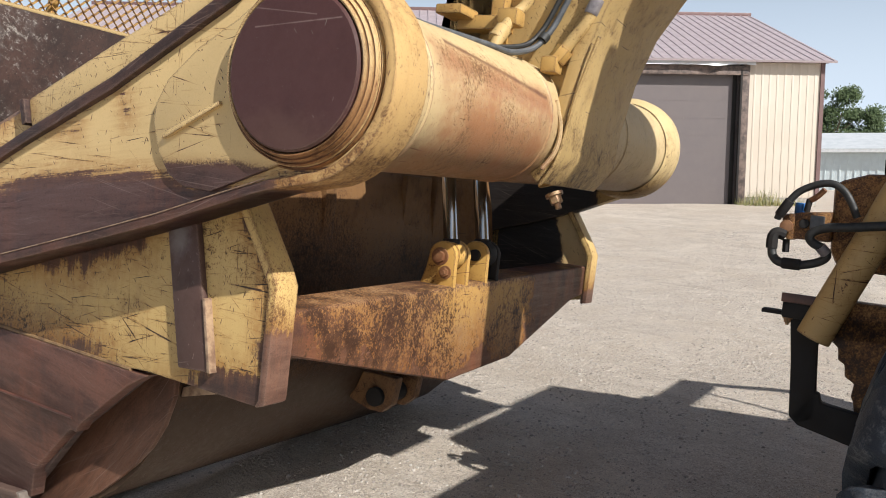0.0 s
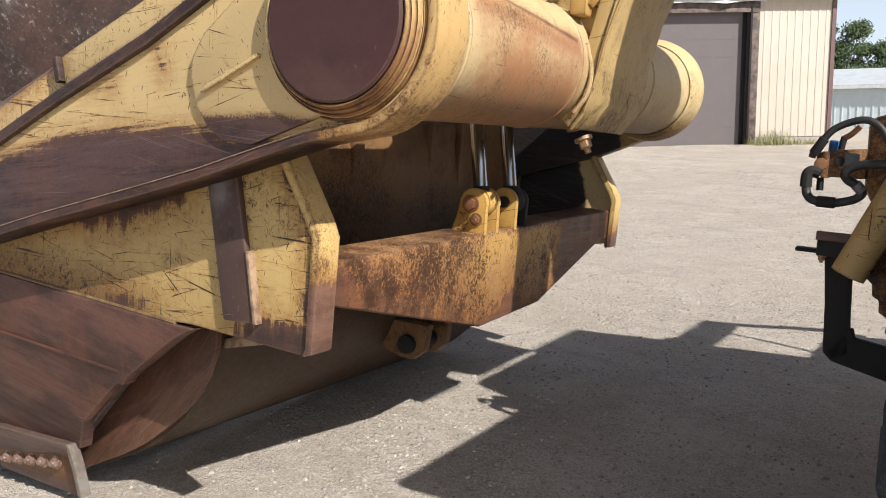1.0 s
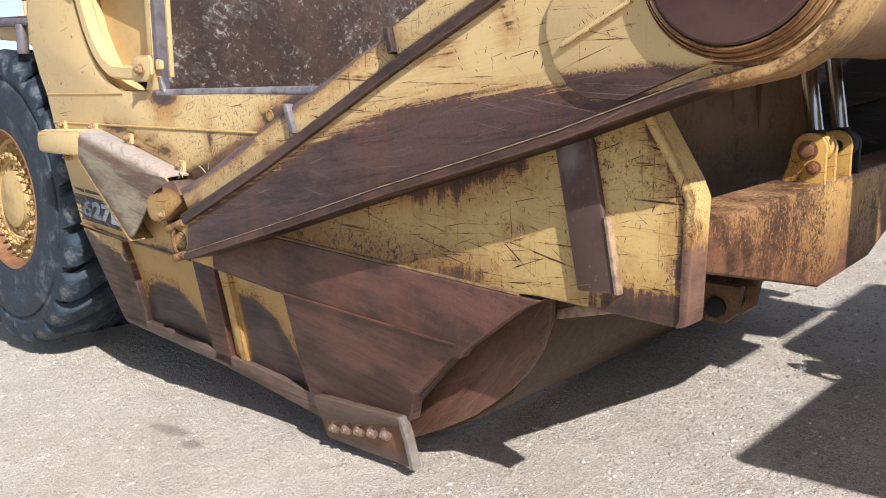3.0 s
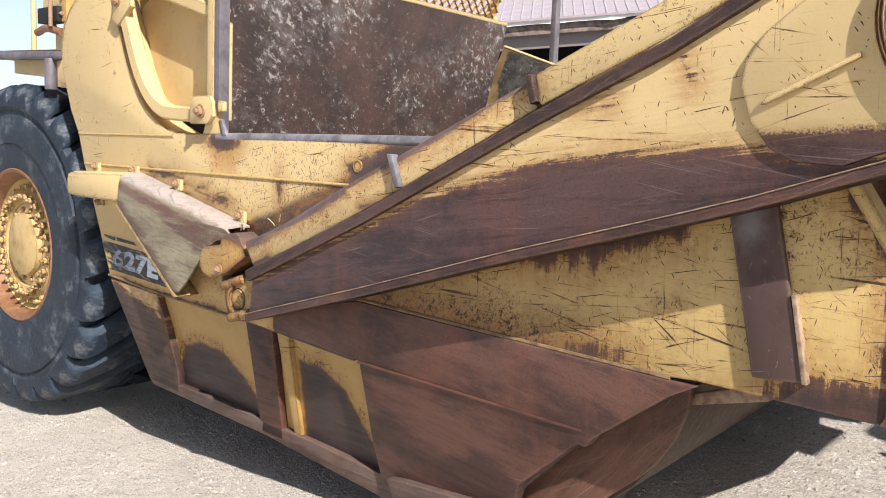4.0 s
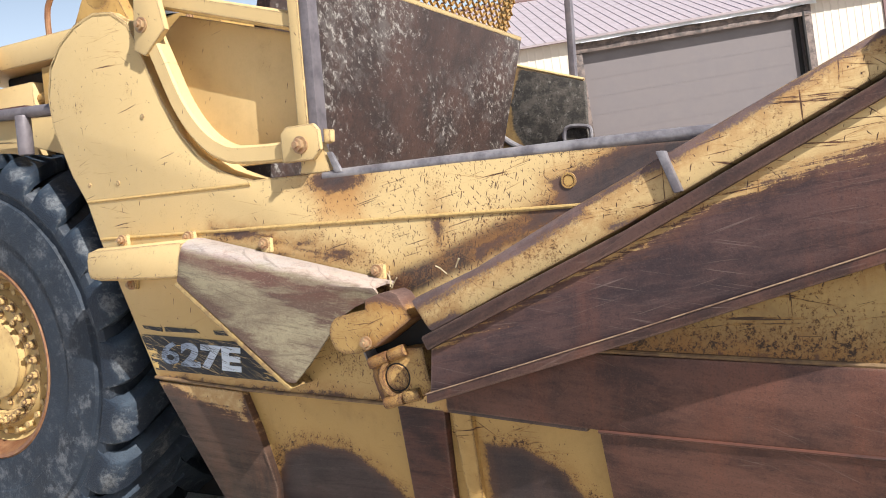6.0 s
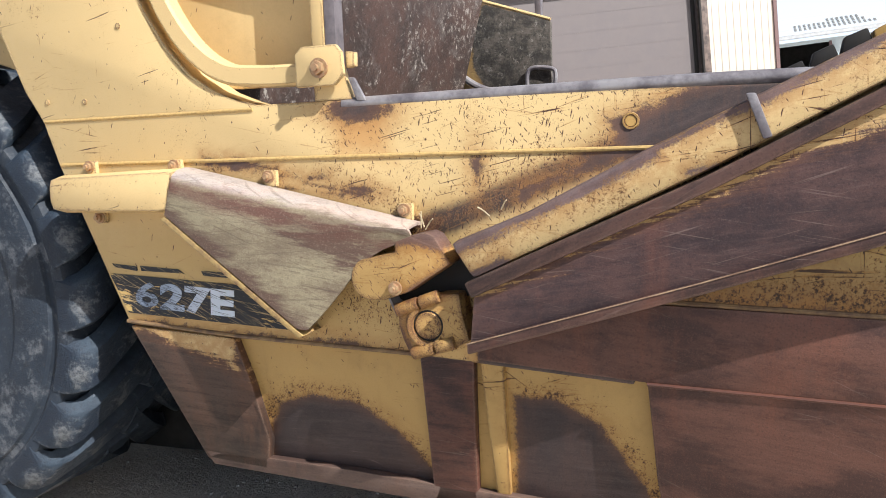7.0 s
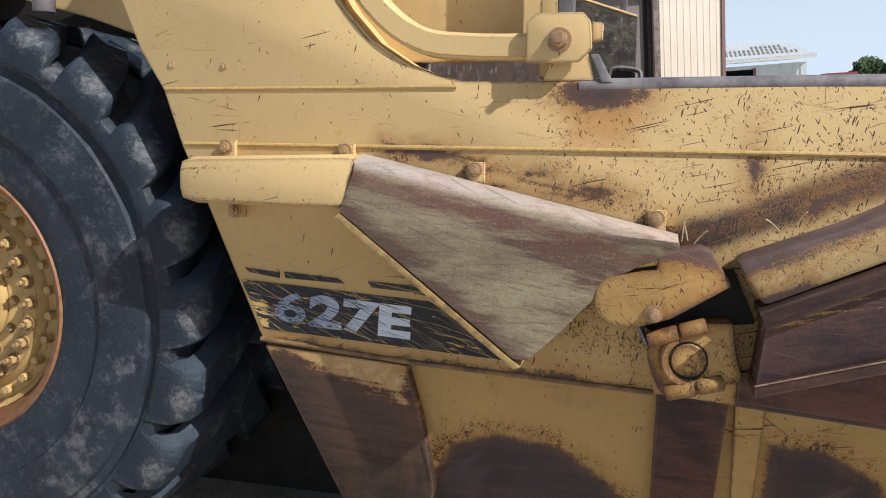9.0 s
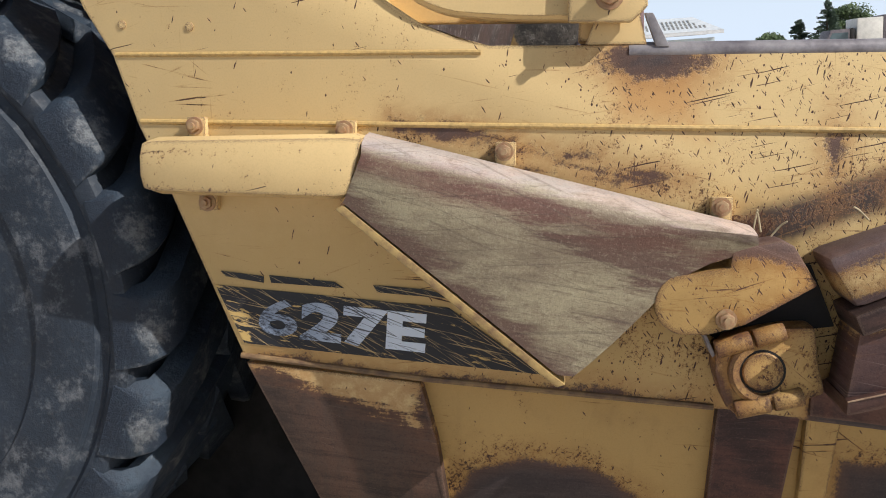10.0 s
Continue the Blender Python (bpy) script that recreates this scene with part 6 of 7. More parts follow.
part("tube_collar_ring", rod((3.018, 1.005, 2.455), (3.03, 1.05, 2.51), 0.034, seg=16, bevel=0.006), M["neck"], scraper)
part("steel_tube", sweep([(3.20, 1.14, 2.36), (3.235, 1.145, 2.405), (3.285, 1.15, 2.48), (3.335, 1.16, 2.55), (3.38, 1.17, 2.66), (3.45, 1.17, 2.9)], 0.025, 14), M["neck"], scraper)
part("elbow_block", box((3.185, 1.09, 2.345), (3.255, 1.17, 2.415), 0.014), M["yellow_dirty"], scraper)
part("elbow_nut", rod((3.235, 1.135, 2.40), (3.268, 1.145, 2.45), 0.038, seg=6, bevel=0.004), M["yellow_dirty"], scraper)
part("tube_sleeve", rod((3.35, 1.165, 2.59), (3.375, 1.17, 2.65), 0.031, seg=16, bevel=0.004), M["grey_rail"], scraper)
part("gooseneck_bracket", box((2.74, 0.98, 2.56), (2.86, 1.14, 2.60), 0.008), M["yellow_dirty"], scraper)
# weld bead down the gooseneck's foot
part("weld_seam", sweep([(3.40, 1.155, 2.50), (3.335, 1.155, 2.28), (3.305, 1.155, 2.12), (3.27, 1.155, 1.985), (3.215, 1.16, 1.90)], 0.009, 8), M["neck"], scraper)
part("weld_seam", sweep([(3.26, 1.12, 2.24), (3.285, 1.14, 2.14), (3.28, 1.13, 2.04), (3.24, 1.10, 1.96)], 0.010, 8), M["tube"], scraper)

# ---- tractor in front ----
tractor = tagged(new("tractor_unit"), "yellow tractor unit with black step and oily hydraulic hoses", "tractor")
tractor.matrix_world = LEVEL @ Matrix.Translation((-0.025, 0, 0))
wheel(5.55, 1.10, 0.32, tractor, r=1.05)
M["fender"] = painted("tractor_fender_paint", [], chips=1.0, scratch=0.6, base=(0.50, 0.345, 0.15), dirt=0.5)
M["rust_plate"] = painted("rusty_plate_paint", [], chips=2.0, base=(0.40, 0.21, 0.07), dirt=0.7, rust=1.0, pit=(0.09, 0.045, 0.025), pits=[(("poly", [(3, 0), (6, 0), (6, 3), (3, 3)]), 0.5, 0.1)])
part("fender_tube", sweep([(4.29, 1.36, 1.43), (4.365, 1.36, 1.62), (4.45, 1.36, 1.83), (4.54, 1.36, 2.05), (4.70, 1.36, 2.3), (5.0, 1.3, 2.42)], 0.063, 20), M["fender"], tractor, "scratched yellow tubular fender edge")
part("step_upright", prism([(4.225, 1.50), (4.325, 1.50), (4.345, 1.25), (4.36, 1.12), (4.30, 1.085), (4.265, 1.115), (4.25, 1.3)], 1.40, 1.46, 0.008), M["black"], tractor, "black steel step upright")
part("scraper_plate", prism([(4.30, 1.50), (4.60, 1.53), (4.60, 1.15), (4.485, 1.15), (4.475, 1.20), (4.465, 1.22), (4.47, 1.27), (4.435, 1.29), (4.43, 1.335), (4.405, 1.35), (4.40, 1.395), (4.37, 1.42), (4.30, 1.43)], 1.47, 1.50, 0.006), M["rust_plate"], tractor, "ragged rusty yellow plate")
part("step_tread", prism([(4.265, 1.115), (4.30, 1.085), (4.56, 1.03), (4.85, 1.0), (4.85, 1.12), (4.56, 1.16), (4.37, 1.185), (4.36, 1.22), (4.345, 1.22)], 1.40, 1.46, 0.008), M["black"], tractor, "black steel step")
part("step_bracket", box((4.17, 1.36, 1.49), (4.34, 1.60, 1.565), 0.01), M["black"], tractor)
part("bracket_lip", box((4.165, 1.345, 1.55), (4.34, 1.362, 1.585), 0.004), M["steel"], tractor)
part("rusty_bracket", box((4.341, 1.47, 1.42), (4.64, 1.60, 1.575), 0.012), M["rust_plate"], tractor)
part("step_tab", box((4.09, 1.42, 1.493), (4.18, 1.50, 1.508), 0.003), M["black"], tractor)
part("bracket_bolt", nut((4.19, 1.40, 1.49), 0.014, 0.02, (0, 0, -1)), M["bolt"], tractor)
part("axle_housing", prism([(4.33, 1.52), (4.9, 1.54), (4.9, 1.14), (4.60, 1.17), (4.55, 1.28), (4.45, 1.36), (4.40, 1.43)], 1.62, 2.0, 0.02), M["yellow_dirty"], tractor)
for i in range(4):
    part("axle_bolt", nut((4.45 + 0.035 * i, 1.62, 1.33 - 0.04 * i), 0.014, 0.02), M["bolt"], tractor)
valve = part("valve_manifold", prism([(4.125, 1.79), (4.30, 1.79), (4.30, 1.905), (4.20, 1.895), (4.125, 1.878)], 1.40, 1.50, 0.010), M["rust_plate"], tractor, "orange-rusty valve manifold")
part("valve_flange", box((4.148, 1.388, 1.785), (4.172, 1.51, 1.885), 0.006), M["rust_plate"], valve)
part("valve_port", rod((4.145, 1.40, 1.835), (4.145, 1.375, 1.835), 0.024, seg=14, bevel=0.004), M["rim_rust"], valve)
part("valve_port", rod((4.205, 1.40, 1.85), (4.205, 1.385, 1.85), 0.018, seg=14, bevel=0.004), M["black"], valve)
part("valve_plate", box((4.225, 1.388, 1.835), (4.275, 1.40, 1.885), 0.004), M["hose_dark"], valve)
part("manifold_plug", rod((4.147, 1.42, 1.785), (4.150, 1.42, 1.735), 0.013, seg=8), M["black"], tractor)
part("manifold_cap", rod((4.205, 1.42, 1.895), (4.212, 1.42, 1.945), 0.012, seg=12, bevel=0.003), M["black"], tractor)
part("cap_elbow", sweep([(4.212, 1.42, 1.94), (4.235, 1.41, 1.955), (4.262, 1.40, 1.985)], 0.011, 8), M["rim_rust"], tractor)
part("pump_body", prism([(4.285, 2.02), (4.30, 1.76), (4.335, 1.69), (4.75, 1.69), (4.75, 2.08), (4.40, 2.06)], 1.46, 1.80, 0.03), M["rust_plate"], tractor, "rust-stained yellow pump body")
part("hydraulic_hose", sweep([(4.112, 1.37, 1.858), (4.122, 1.365, 1.890), (4.140, 1.36, 1.918), (4.178, 1.36, 1.968), (4.24, 1.355, 2.000), (4.288, 1.35, 2.006), (4.328, 1.345, 1.985), (4.358, 1.34, 1.945), (4.385, 1.34, 1.89)], 0.0135, 12), M["rubber_hose"], tractor)
part("hose_ferrule", rod((4.116, 1.368, 1.872), (4.150, 1.36, 1.932), 0.0185, seg=14, bevel=0.003), M["black"], tractor)
part("hydraulic_hose", sweep([(4.105, 1.37, 1.75), (4.112, 1.365, 1.720), (4.135, 1.36, 1.699), (4.19, 1.355, 1.692), (4.24, 1.35, 1.701), (4.283, 1.345, 1.718), (4.302, 1.335, 1.742), (4.284, 1.325, 1.766), (4.250, 1.315, 1.784), (4.238, 1.305, 1.808), (4.262, 1.30, 1.830), (4.308, 1.29, 1.845), (4.367, 1.28, 1.852), (4.55, 1.28, 1.88)], 0.0165, 12), M["rubber_hose"], tractor)
part("hose_ferrule", rod((4.150, 1.357, 1.695), (4.215, 1.352, 1.695), 0.0215, seg=14, bevel=0.003), M["black"], tractor)
part("hose_ferrule", rod((4.300, 1.334, 1.748), (4.276, 1.322, 1.772), 0.0205, seg=14, bevel=0.003), M["grey_rail"], tractor)
part("hose_elbow", sweep([(4.145, 1.385, 1.80), (4.118, 1.378, 1.806), (4.104, 1.372, 1.79), (4.104, 1.37, 1.745)], 0.022, 10), M["black"], tractor)
M["blue"] = plain("blue_cap", (0.02, 0.14, 0.42), 0.4)
part("blue_cap", rod((4.18, 1.46, 1.885), (4.18, 1.46, 1.93), 0.022, seg=14, bevel=0.005), M["blue"], tractor)
# unseen body, fenders and cab, cut to match their shadow on the ground
part("tractor_body", box((5.0, 1.15, 1.2), (7.6, 2.1, 2.9), 0.08), M["yellow"], tractor)
part("near_fender", box((4.95, -0.08, 2.36), (6.7, 1.2, 2.44), 0.03), M["yellow"], tractor)
part("far_fender", box((4.72, 2.0, 2.34), (6.5, 2.95, 2.42), 0.03), M["yellow"], tractor)
part("far_fender_skirt", box((4.80, 2.2, 1.7), (4.86, 2.9, 2.36), 0.01), M["yellow"], tractor)
part("cab_rear_panel", box((6.15, 1.6, 2.4), (6.19, 2.28, 3.75), 0.006), M["yellow"], tractor)
part("cab_rear_panel", box((6.15, 2.281, 2.4), (6.19, 2.58, 3.42), 0.006), M["yellow"], tractor)
part("cab_rear_header", box((6.15, 2.581, 3.13), (6.19, 3.26, 3.36), 0.006), M["yellow"], tractor)
part("cab_rear_sill", box((6.15, 2.581, 2.4), (6.19, 3.75, 2.58), 0.006), M["yellow"], tractor)
part("cab_rail", sweep([(6.17, 3.24, 3.29), (6.17, 3.74, 2.56)], 0.05, 12, smooth_line=False), M["yellow"], tractor)
part("window_bar", box((6.155, 3.02, 2.58), (6.185, 3.045, 3.13), 0.003), M["black"], tractor)
part("cab_roof", box((6.0, 1.55, 3.752), (6.55, 2.3, 3.86), 0.03), M["yellow"], tractor)
part("cab_base", box((6.2, 1.6, 2.2), (7.6, 3.7, 2.45), 0.03), M["yellow"], tractor)

# the manifold, its hoses and the fender edge sit a little ahead of the step
for ob in tractor.children:
    if ob.name.split(".")[0] in ("fender_tube", "valve_manifold", "manifold_plug", "manifold_cap", "cap_elbow", "pump_body", "hydraulic_hose", "hose_ferrule", "hose_elbow", "blue_cap", "step_bracket", "bracket_lip", "step_tab", "bracket_bolt"):
        ob.location.x += 0.027

# ---- workshop building ----
CORNER, FACE = Vector((2.0, 26.0, 0)), radians(31)
U = Vector((-math.cos(FACE), -math.sin(FACE), 0))
V = Vector((-math.sin(FACE), math.cos(FACE), 0))
SHOP = Matrix((U, V, Vector((0, 0, 1)))).transposed().to_4x4()
SHOP = Matrix.Translation((CORNER.x, CORNER.y, 0.72)) @ SHOP
g = Tree("cream_metal_siding")
n = g.noise(0.8, 6, 0.6)
c = g.mix(g.step(n, 0.3, 0.7), (0.55, 0.48, 0.395), (0.60, 0.535, 0.45))
c = g.mix(g.step(g.noise(2.0, 6, 0.7, stretch=(3, 3, 0.3)), 0.55, 0.75, 0, 0.25), c, (0.45, 0.36, 0.25))
M["siding"] = g.done(c, 0.5)
M["roof"] = plain("brown_metal_roof", (0.45, 0.385, 0.40), 0.45, 0.1, 0.12, 3, (0.41, 0.345, 0.36))
M["trim"] = plain("brown_trim", (0.17, 0.10, 0.095), 0.5, 0, 0.2, 8)
M["door"] = plain("brown_grey_door", (0.150, 0.128, 0.125), 0.45, 0, 0.1, 1.2, (0.135, 0.116, 0.116), 0.05)
M["door_frame"] = plain("weathered_frame", (0.20, 0.145, 0.12), 0.6, 0, 0.5, 5, (0.045, 0.036, 0.034))
M["concrete"] = plain("concrete_base", (0.42, 0.39, 0.35), 0.8, 0, 0.3, 6)
M["white_metal"] = plain("white_sheet_metal", (0.72, 0.74, 0.75), 0.45, 0, 0.15, 5)
# near-black, so the unlit rooms' shade is in the colour
M["interior"] = plain("dark_interior", (0.016, 0.014, 0.013), 0.8, 0, 0.3, 3)
shop = tagged(new("workshop_building"), "cream metal-clad farm workshop with brown roof and big doors", "building")
shop.matrix_world = SHOP
LEN, DEEP, EAVE = 24.0, 13.5, 4.35


def wall_piece(x0, x1, z0, z1, name="wall"):
    """Ribbed siding, facing the yard."""
    wall = part(name, box((x0, 0.0, z0), (x1, 0.18, z1), 0.0), M["siding"], shop)
    k = math.ceil(x0 / 0.23)
    first = None
    while k * 0.23 < x1 - 0.02:
        if first is None:
            first = rib = part("siding_rib", prism([(-0.03, z0), (0.03, z0), (0.03, z1), (-0.03, z1)], -0.010, 0.006, 0.005), M["siding"], wall)
        else:
            rib = new("siding_rib", first.data)
            rib.parent = wall
        rib.location.x = k * 0.23
        k += 1
    return wall


wall_piece(0.0, 2.25, 0.22, EAVE)
wall_piece(9.25, 11.05, 0.22, EAVE)
wall_piece(17.2, LEN, 0.22, EAVE)
wall_piece(2.25, 9.25, 4.22, EAVE)
wall_piece(11.05, 17.2, 4.22, EAVE)
for x0, x1 in ((0.0, 2.25), (9.25, 11.05), (17.2, LEN)):
    part("foundation", box((x0, 0.02, -0.6), (x1, 0.25, 0.22), 0.01), M["concrete"], shop)
gable = part("gable_wall", box((0.0, 0.18, 0.2), (0.18, DEEP, EAVE), 0.0), M["siding"], shop)
bm = bmesh.new()
for x in (0.0, 0.18):
    for y, z in ((0, EAVE), (DEEP, EAVE), (DEEP / 2, EAVE + 2.5)):
        bm.verts.new((x, y, z))
bm.verts.ensure_lookup_table()
v = bm.verts
for f in ((0, 1, 2), (5, 4, 3), (0, 3, 4, 1), (1, 4, 5, 2), (2, 5, 3, 0)):
    bm.faces.new([v[i] for i in f])
part("gable", bm, M["siding"], shop)
part("back_wall", box((0.0, DEEP - 0.18, -0.4), (LEN, DEEP, EAVE), 0.0), M["siding"], shop)
part("end_wall", box((LEN - 0.18, 0.18, -0.4), (LEN, DEEP - 0.18, EAVE), 0.0), M["siding"], shop)
slope = math.atan2(2.5, DEEP / 2)
for s in (0, 1):
    bm = box((-0.25, -0.35, 0.0), (LEN + 0.2, DEEP / 2 / math.cos(slope) + 0.02, 0.06), 0.0)
    m = Matrix.Translation((0, 0, EAVE)) @ Matrix.Rotation(slope, 4, 'X')
    if s:
        m = Matrix.Translation((0, DEEP, 0)) @ Matrix.Diagonal((1, -1, 1, 1)) @ m
    bmesh.ops.transform(bm, matrix=m, verts=bm.verts)
    sheet = part("roof", bm, M["roof"], shop, "ribbed brown metal roof")
    if not s:
        first = part("roof_rib", box((-0.022, -0.35, 0.055), (0.022, DEEP / 2 / math.cos(slope), 0.082), 0.008), M["roof"], sheet)
        for i in range(int(LEN / 0.3) + 1):
            rib = first if i == 0 else new("roof_rib", first.data)
            rib.parent = sheet
            rib.matrix_local = m @ Matrix.Translation((-0.15 + 0.3 * i, 0, 0))
part("ridge_cap", box((-0.25, DEEP / 2 - 0.25, EAVE + 2.47), (LEN + 0.2, DEEP / 2 + 0.25, EAVE + 2.6), 0.02), M["trim"], shop)
part("corner_trim", box((-0.03, -0.05, 0.2), (0.09, 0.09, EAVE), 0.0), M["trim"], shop)
part("eave_trim", box((-0.1, -0.12, EAVE - 0.10), (LEN, -0.03, EAVE + 0.02), 0.0), M["trim"], shop)


def big_door(x0, x1, lift, name):
    d = part(name, box((x0 + 0.2, 0.20, lift - 0.35), (x1 - 0.2, 0.26, 4.0), 0.0), M["door"], shop, "brown-grey sectional overhead door")
    z = lift + 0.52
    while z < 3.95:
        part("door_section_joint", box((x0 + 0.2, 0.196, z - 0.012), (x1 - 0.2, 0.2, z + 0.012), 0.0), M["door"], d)
        z += 0.52
    part("door_jamb", box((x0, -0.06, -0.6), (x0 + 0.22, 0.22, 4.2), 0.01), M["door_frame"], shop)
    part("door_jamb", box((x1 - 0.22, -0.06, -0.6), (x1, 0.22, 4.2), 0.01), M["door_frame"], shop)
    part("door_track", box((x0 + 0.225, -0.10, -0.1), (x0 + 0.29, 0.0, 4.0), 0.01), M["black"], shop)
    part("door_head", box((x0, -0.07, 3.98), (x1, 0.22, 4.14), 0.01), M["door_frame"], shop)
    bm = bmesh.new()
    rn = random.Random(int(x0 * 10))
    rows = []
    for k in range(25):
        x = x0 - 0.1 + (x1 - x0 + 0.2) * k / 24
        sag = 0.04 * math.sin(k * 1.1) * (1 if k < 5 else 0.15) + rn.uniform(-0.006, 0.006)
        rows.append([bm.verts.new(p) for p in ((x, -0.03, 4.30), (x, -0.22 + sag, 4.27 + sag * 0.5), (x, -0.25 + sag, 4.13 + sag))])
    for r0, r1 in zip(rows, rows[1:]):
        for q in range(2):
            bm.faces.new((r0[q], r0[q + 1], r1[q + 1], r1[q]))
    bmesh.ops.solidify(bm, geom=list(bm.faces), thickness=0.01)
    part("door_canopy", bm, M["white_metal"], shop, "bent white flashing above the door")
    part("door_head_board", box((x0 + 0.05, -0.09, 3.86), (x1 - 0.05, -0.06, 3.99), 0.008), M["door_frame"], shop)
    part("door_seal", box((x0 + 0.295, 0.16, -0.1), (x0 + 0.42, 0.2, 4.0), 0.01), M["black"], shop)


big_door(2.25, 9.25, 0.0, "overhead_door")
big_door(11.05, 17.2, 3.85, "raised_overhead_door")
part("interior_wall", box((9.5, 6.0, -0.3), (18, 6.1, 4.2), 0.0), M["interior"], shop)
part("interior_floor", box((9.3, 0.3, -0.3), (18, 6.0, -0.02), 0.0), M["interior"], shop)

# ---- pile of old tyres, weeds, white shed, trucks and trees ----
def torus(c, r, w, axis, bm=None, seg=28):
    own = lathe([(r * 0.55, -w * 0.35), (r * 0.75, -w * 0.5), (r * 0.95, -w * 0.42), (r, -w * 0.2), (r, w * 0.2), (r * 0.95, w * 0.42), (r * 0.75, w * 0.5), (r * 0.55, w * 0.35), (r * 0.55, -w * 0.35)], (0, 0), seg)
    m = Matrix.Translation(c) @ Vector(axis).to_track_quat('Y', 'Z').to_matrix().to_4x4()
    bmesh.ops.transform(own, matrix=m, verts=own.verts)
    return join(bm, own)


M["old_tyre"] = plain("dusty_old_tyre", (0.10, 0.10, 0.105), 0.75, 0, 0.5, 8, (0.045, 0.046, 0.05))
rnd = random.Random(4)
for cx, cy, stack in ((-5.35, 18.3, 4), (-4.75, 18.6, 5), (-4.3, 18.2, 4)):
    z = ground_height(cx, cy) + 0.12
    for i in range(stack):
        me = bpy.data.meshes.new("old_tyre")
        bm = torus((0, 0, 0), 0.37, 0.25, (rnd.uniform(-0.12, 0.12), rnd.uniform(-0.12, 0.12), 1))
        finish(bm, 40).to_mesh(me)
        bm.free()
        me.materials.append(M["old_tyre"])
        t = new("old_tyre", me)
        t.location = (cx + rnd.uniform(-0.06, 0.06), cy + rnd.uniform(-0.06, 0.06), z)
        tagged(t, "worn dusty tyre in a stack beside the workshop", "tyre", "stacked tyres")
        z += 0.25

g = Tree("dry_weeds")
M["weed"] = g.done(g.mix(g.step(g.noise(5, 3), 0.35, 0.65), (0.16, 0.19, 0.06), (0.36, 0.31, 0.15)), 0.8)
bm = bmesh.new()
for i in range(520):
    s0 = rnd.uniform(0.6, 2.6)
    o = rnd.uniform(0.15, 1.1) ** 1.3
    base = CORNER + U * s0 - V * o
    base.z = ground_height(base.x, base.y) - 0.02
    tall = rnd.uniform(0.08, 0.45) * (1.2 if 1.5 < s0 < 2.4 else 0.6)
    tip = base + Vector((rnd.uniform(-0.15, 0.15), rnd.uniform(-0.15, 0.15), tall))
    w = Vector((rnd.uniform(-1, 1), rnd.uniform(-1, 1), 0)).normalized() * 0.012
    a, b, c = bm.verts.new(base - w), bm.verts.new(base + w), bm.verts.new(tip)
    bm.faces.new((a, b, c))
me = bpy.data.meshes.new("weeds")
bm.to_mesh(me)
bm.free()
me.materials.append(M["weed"])
tagged(new("weeds", me), "dry green and straw weeds along the workshop wall", "weeds", kind="stuff")

shed = tagged(new("white_shed"), "white metal shed with a stripped roof and open dark doorway", "shed")
M["shed_wall"] = plain("pale_blue_white_siding", (0.62, 0.70, 0.72), 0.5, 0, 0.1, 2)
M["shed_roof"] = plain("pale_shed_roof", (0.62, 0.65, 0.67), 0.45, 0, 0.2, 1.5, (0.52, 0.56, 0.58))


def shed_wall(x0, x1, z0, z1):
    wall = part("wall", box((x0, 60.0, z0), (x1, 60.2, z1), 0.0), M["shed_wall"], shed)
    first = part("siding_rib", box((-0.03, 59.96, z0), (0.03, 59.998, z1), 0.0), M["shed_wall"], wall)
    first.location.x = x0 + 0.2
    x = x0 + 0.65
    while x < x1 - 0.1:
        rib = new("siding_rib", first.data)
        rib.parent = wall
        rib.location.x = x
        x += 0.45


shed_wall(6.1, 9.35, 0.0, 3.0)
shed_wall(-6.0, 2.7, 0.0, 3.3)
shed_wall(2.7, 6.1, 2.75, 3.0)
part("door_frame", box((5.95, 59.9, 0.0), (6.12, 60.0, 2.8), 0.0), M["trim"], shed)
part("inner_wall", box((-6, 66, 0.0), (9.3, 66.2, 3.0), 0.0), M["interior"], shed)
part("inner_floor", box((-6, 60.2, 0.02), (9.3, 66, 0.06), 0.0), M["interior"], shed)
part("end_wall", box((9.15, 60.2, 0.0), (9.35, 68, 3.0), 0.0), M["shed_wall"], shed)
part("fascia", box((-6.3, 59.5, 3.22), (9.9, 59.6, 3.45), 0.0), M["white_metal"], shed)
bm = bmesh.new()
vs = [bm.verts.new(p) for p in ((-6.3, 59.5, 3.46), (9.9, 59.5, 3.46), (8.4, 64, 4.62), (-6.3, 64, 4.75), (-6.3, 68, 3.4), (9.9, 68, 3.4))]
bm.faces.new((vs[0], vs[1], vs[2], vs[3]))
bm.faces.new((vs[3], vs[2], vs[5], vs[4]))
bm.faces.new((vs[1], vs[5], vs[2]))
bmesh.ops.solidify(bm, geom=list(bm.faces), thickness=0.06)
part("roof", bm, M["shed_roof"], shed, "pale roof with sheets stripped off")
M["gap"] = plain("roof_gap_shade", (0.23, 0.23, 0.22), 0.8, 0, 0.3, 3)
nrm = Vector((0, -1.2, 4.5)).normalized()
for i in range(17):
    for j in range(3):
        x, f = 4.0 + 0.30 * i, 0.28 + 0.2 * j
        if (i < 7 and j == 2) or x > 9.35 - 1.4 * f - (0.2 if j else 0):
            continue
        c = Vector((x, 59.5 + 4.5 * f, 3.46 + 1.18 * f)) + nrm * 0.012
        part("roof_gap", box(c - Vector((0.065, 0.36, 0.008)), c + Vector((0.065, 0.36, 0.008)), 0.0, turn=Matrix.Translation(c) @ Matrix.Rotation(math.atan2(1.2, 4.5), 4, 'X') @ Matrix.Translation(-c)), M["gap"], shed)


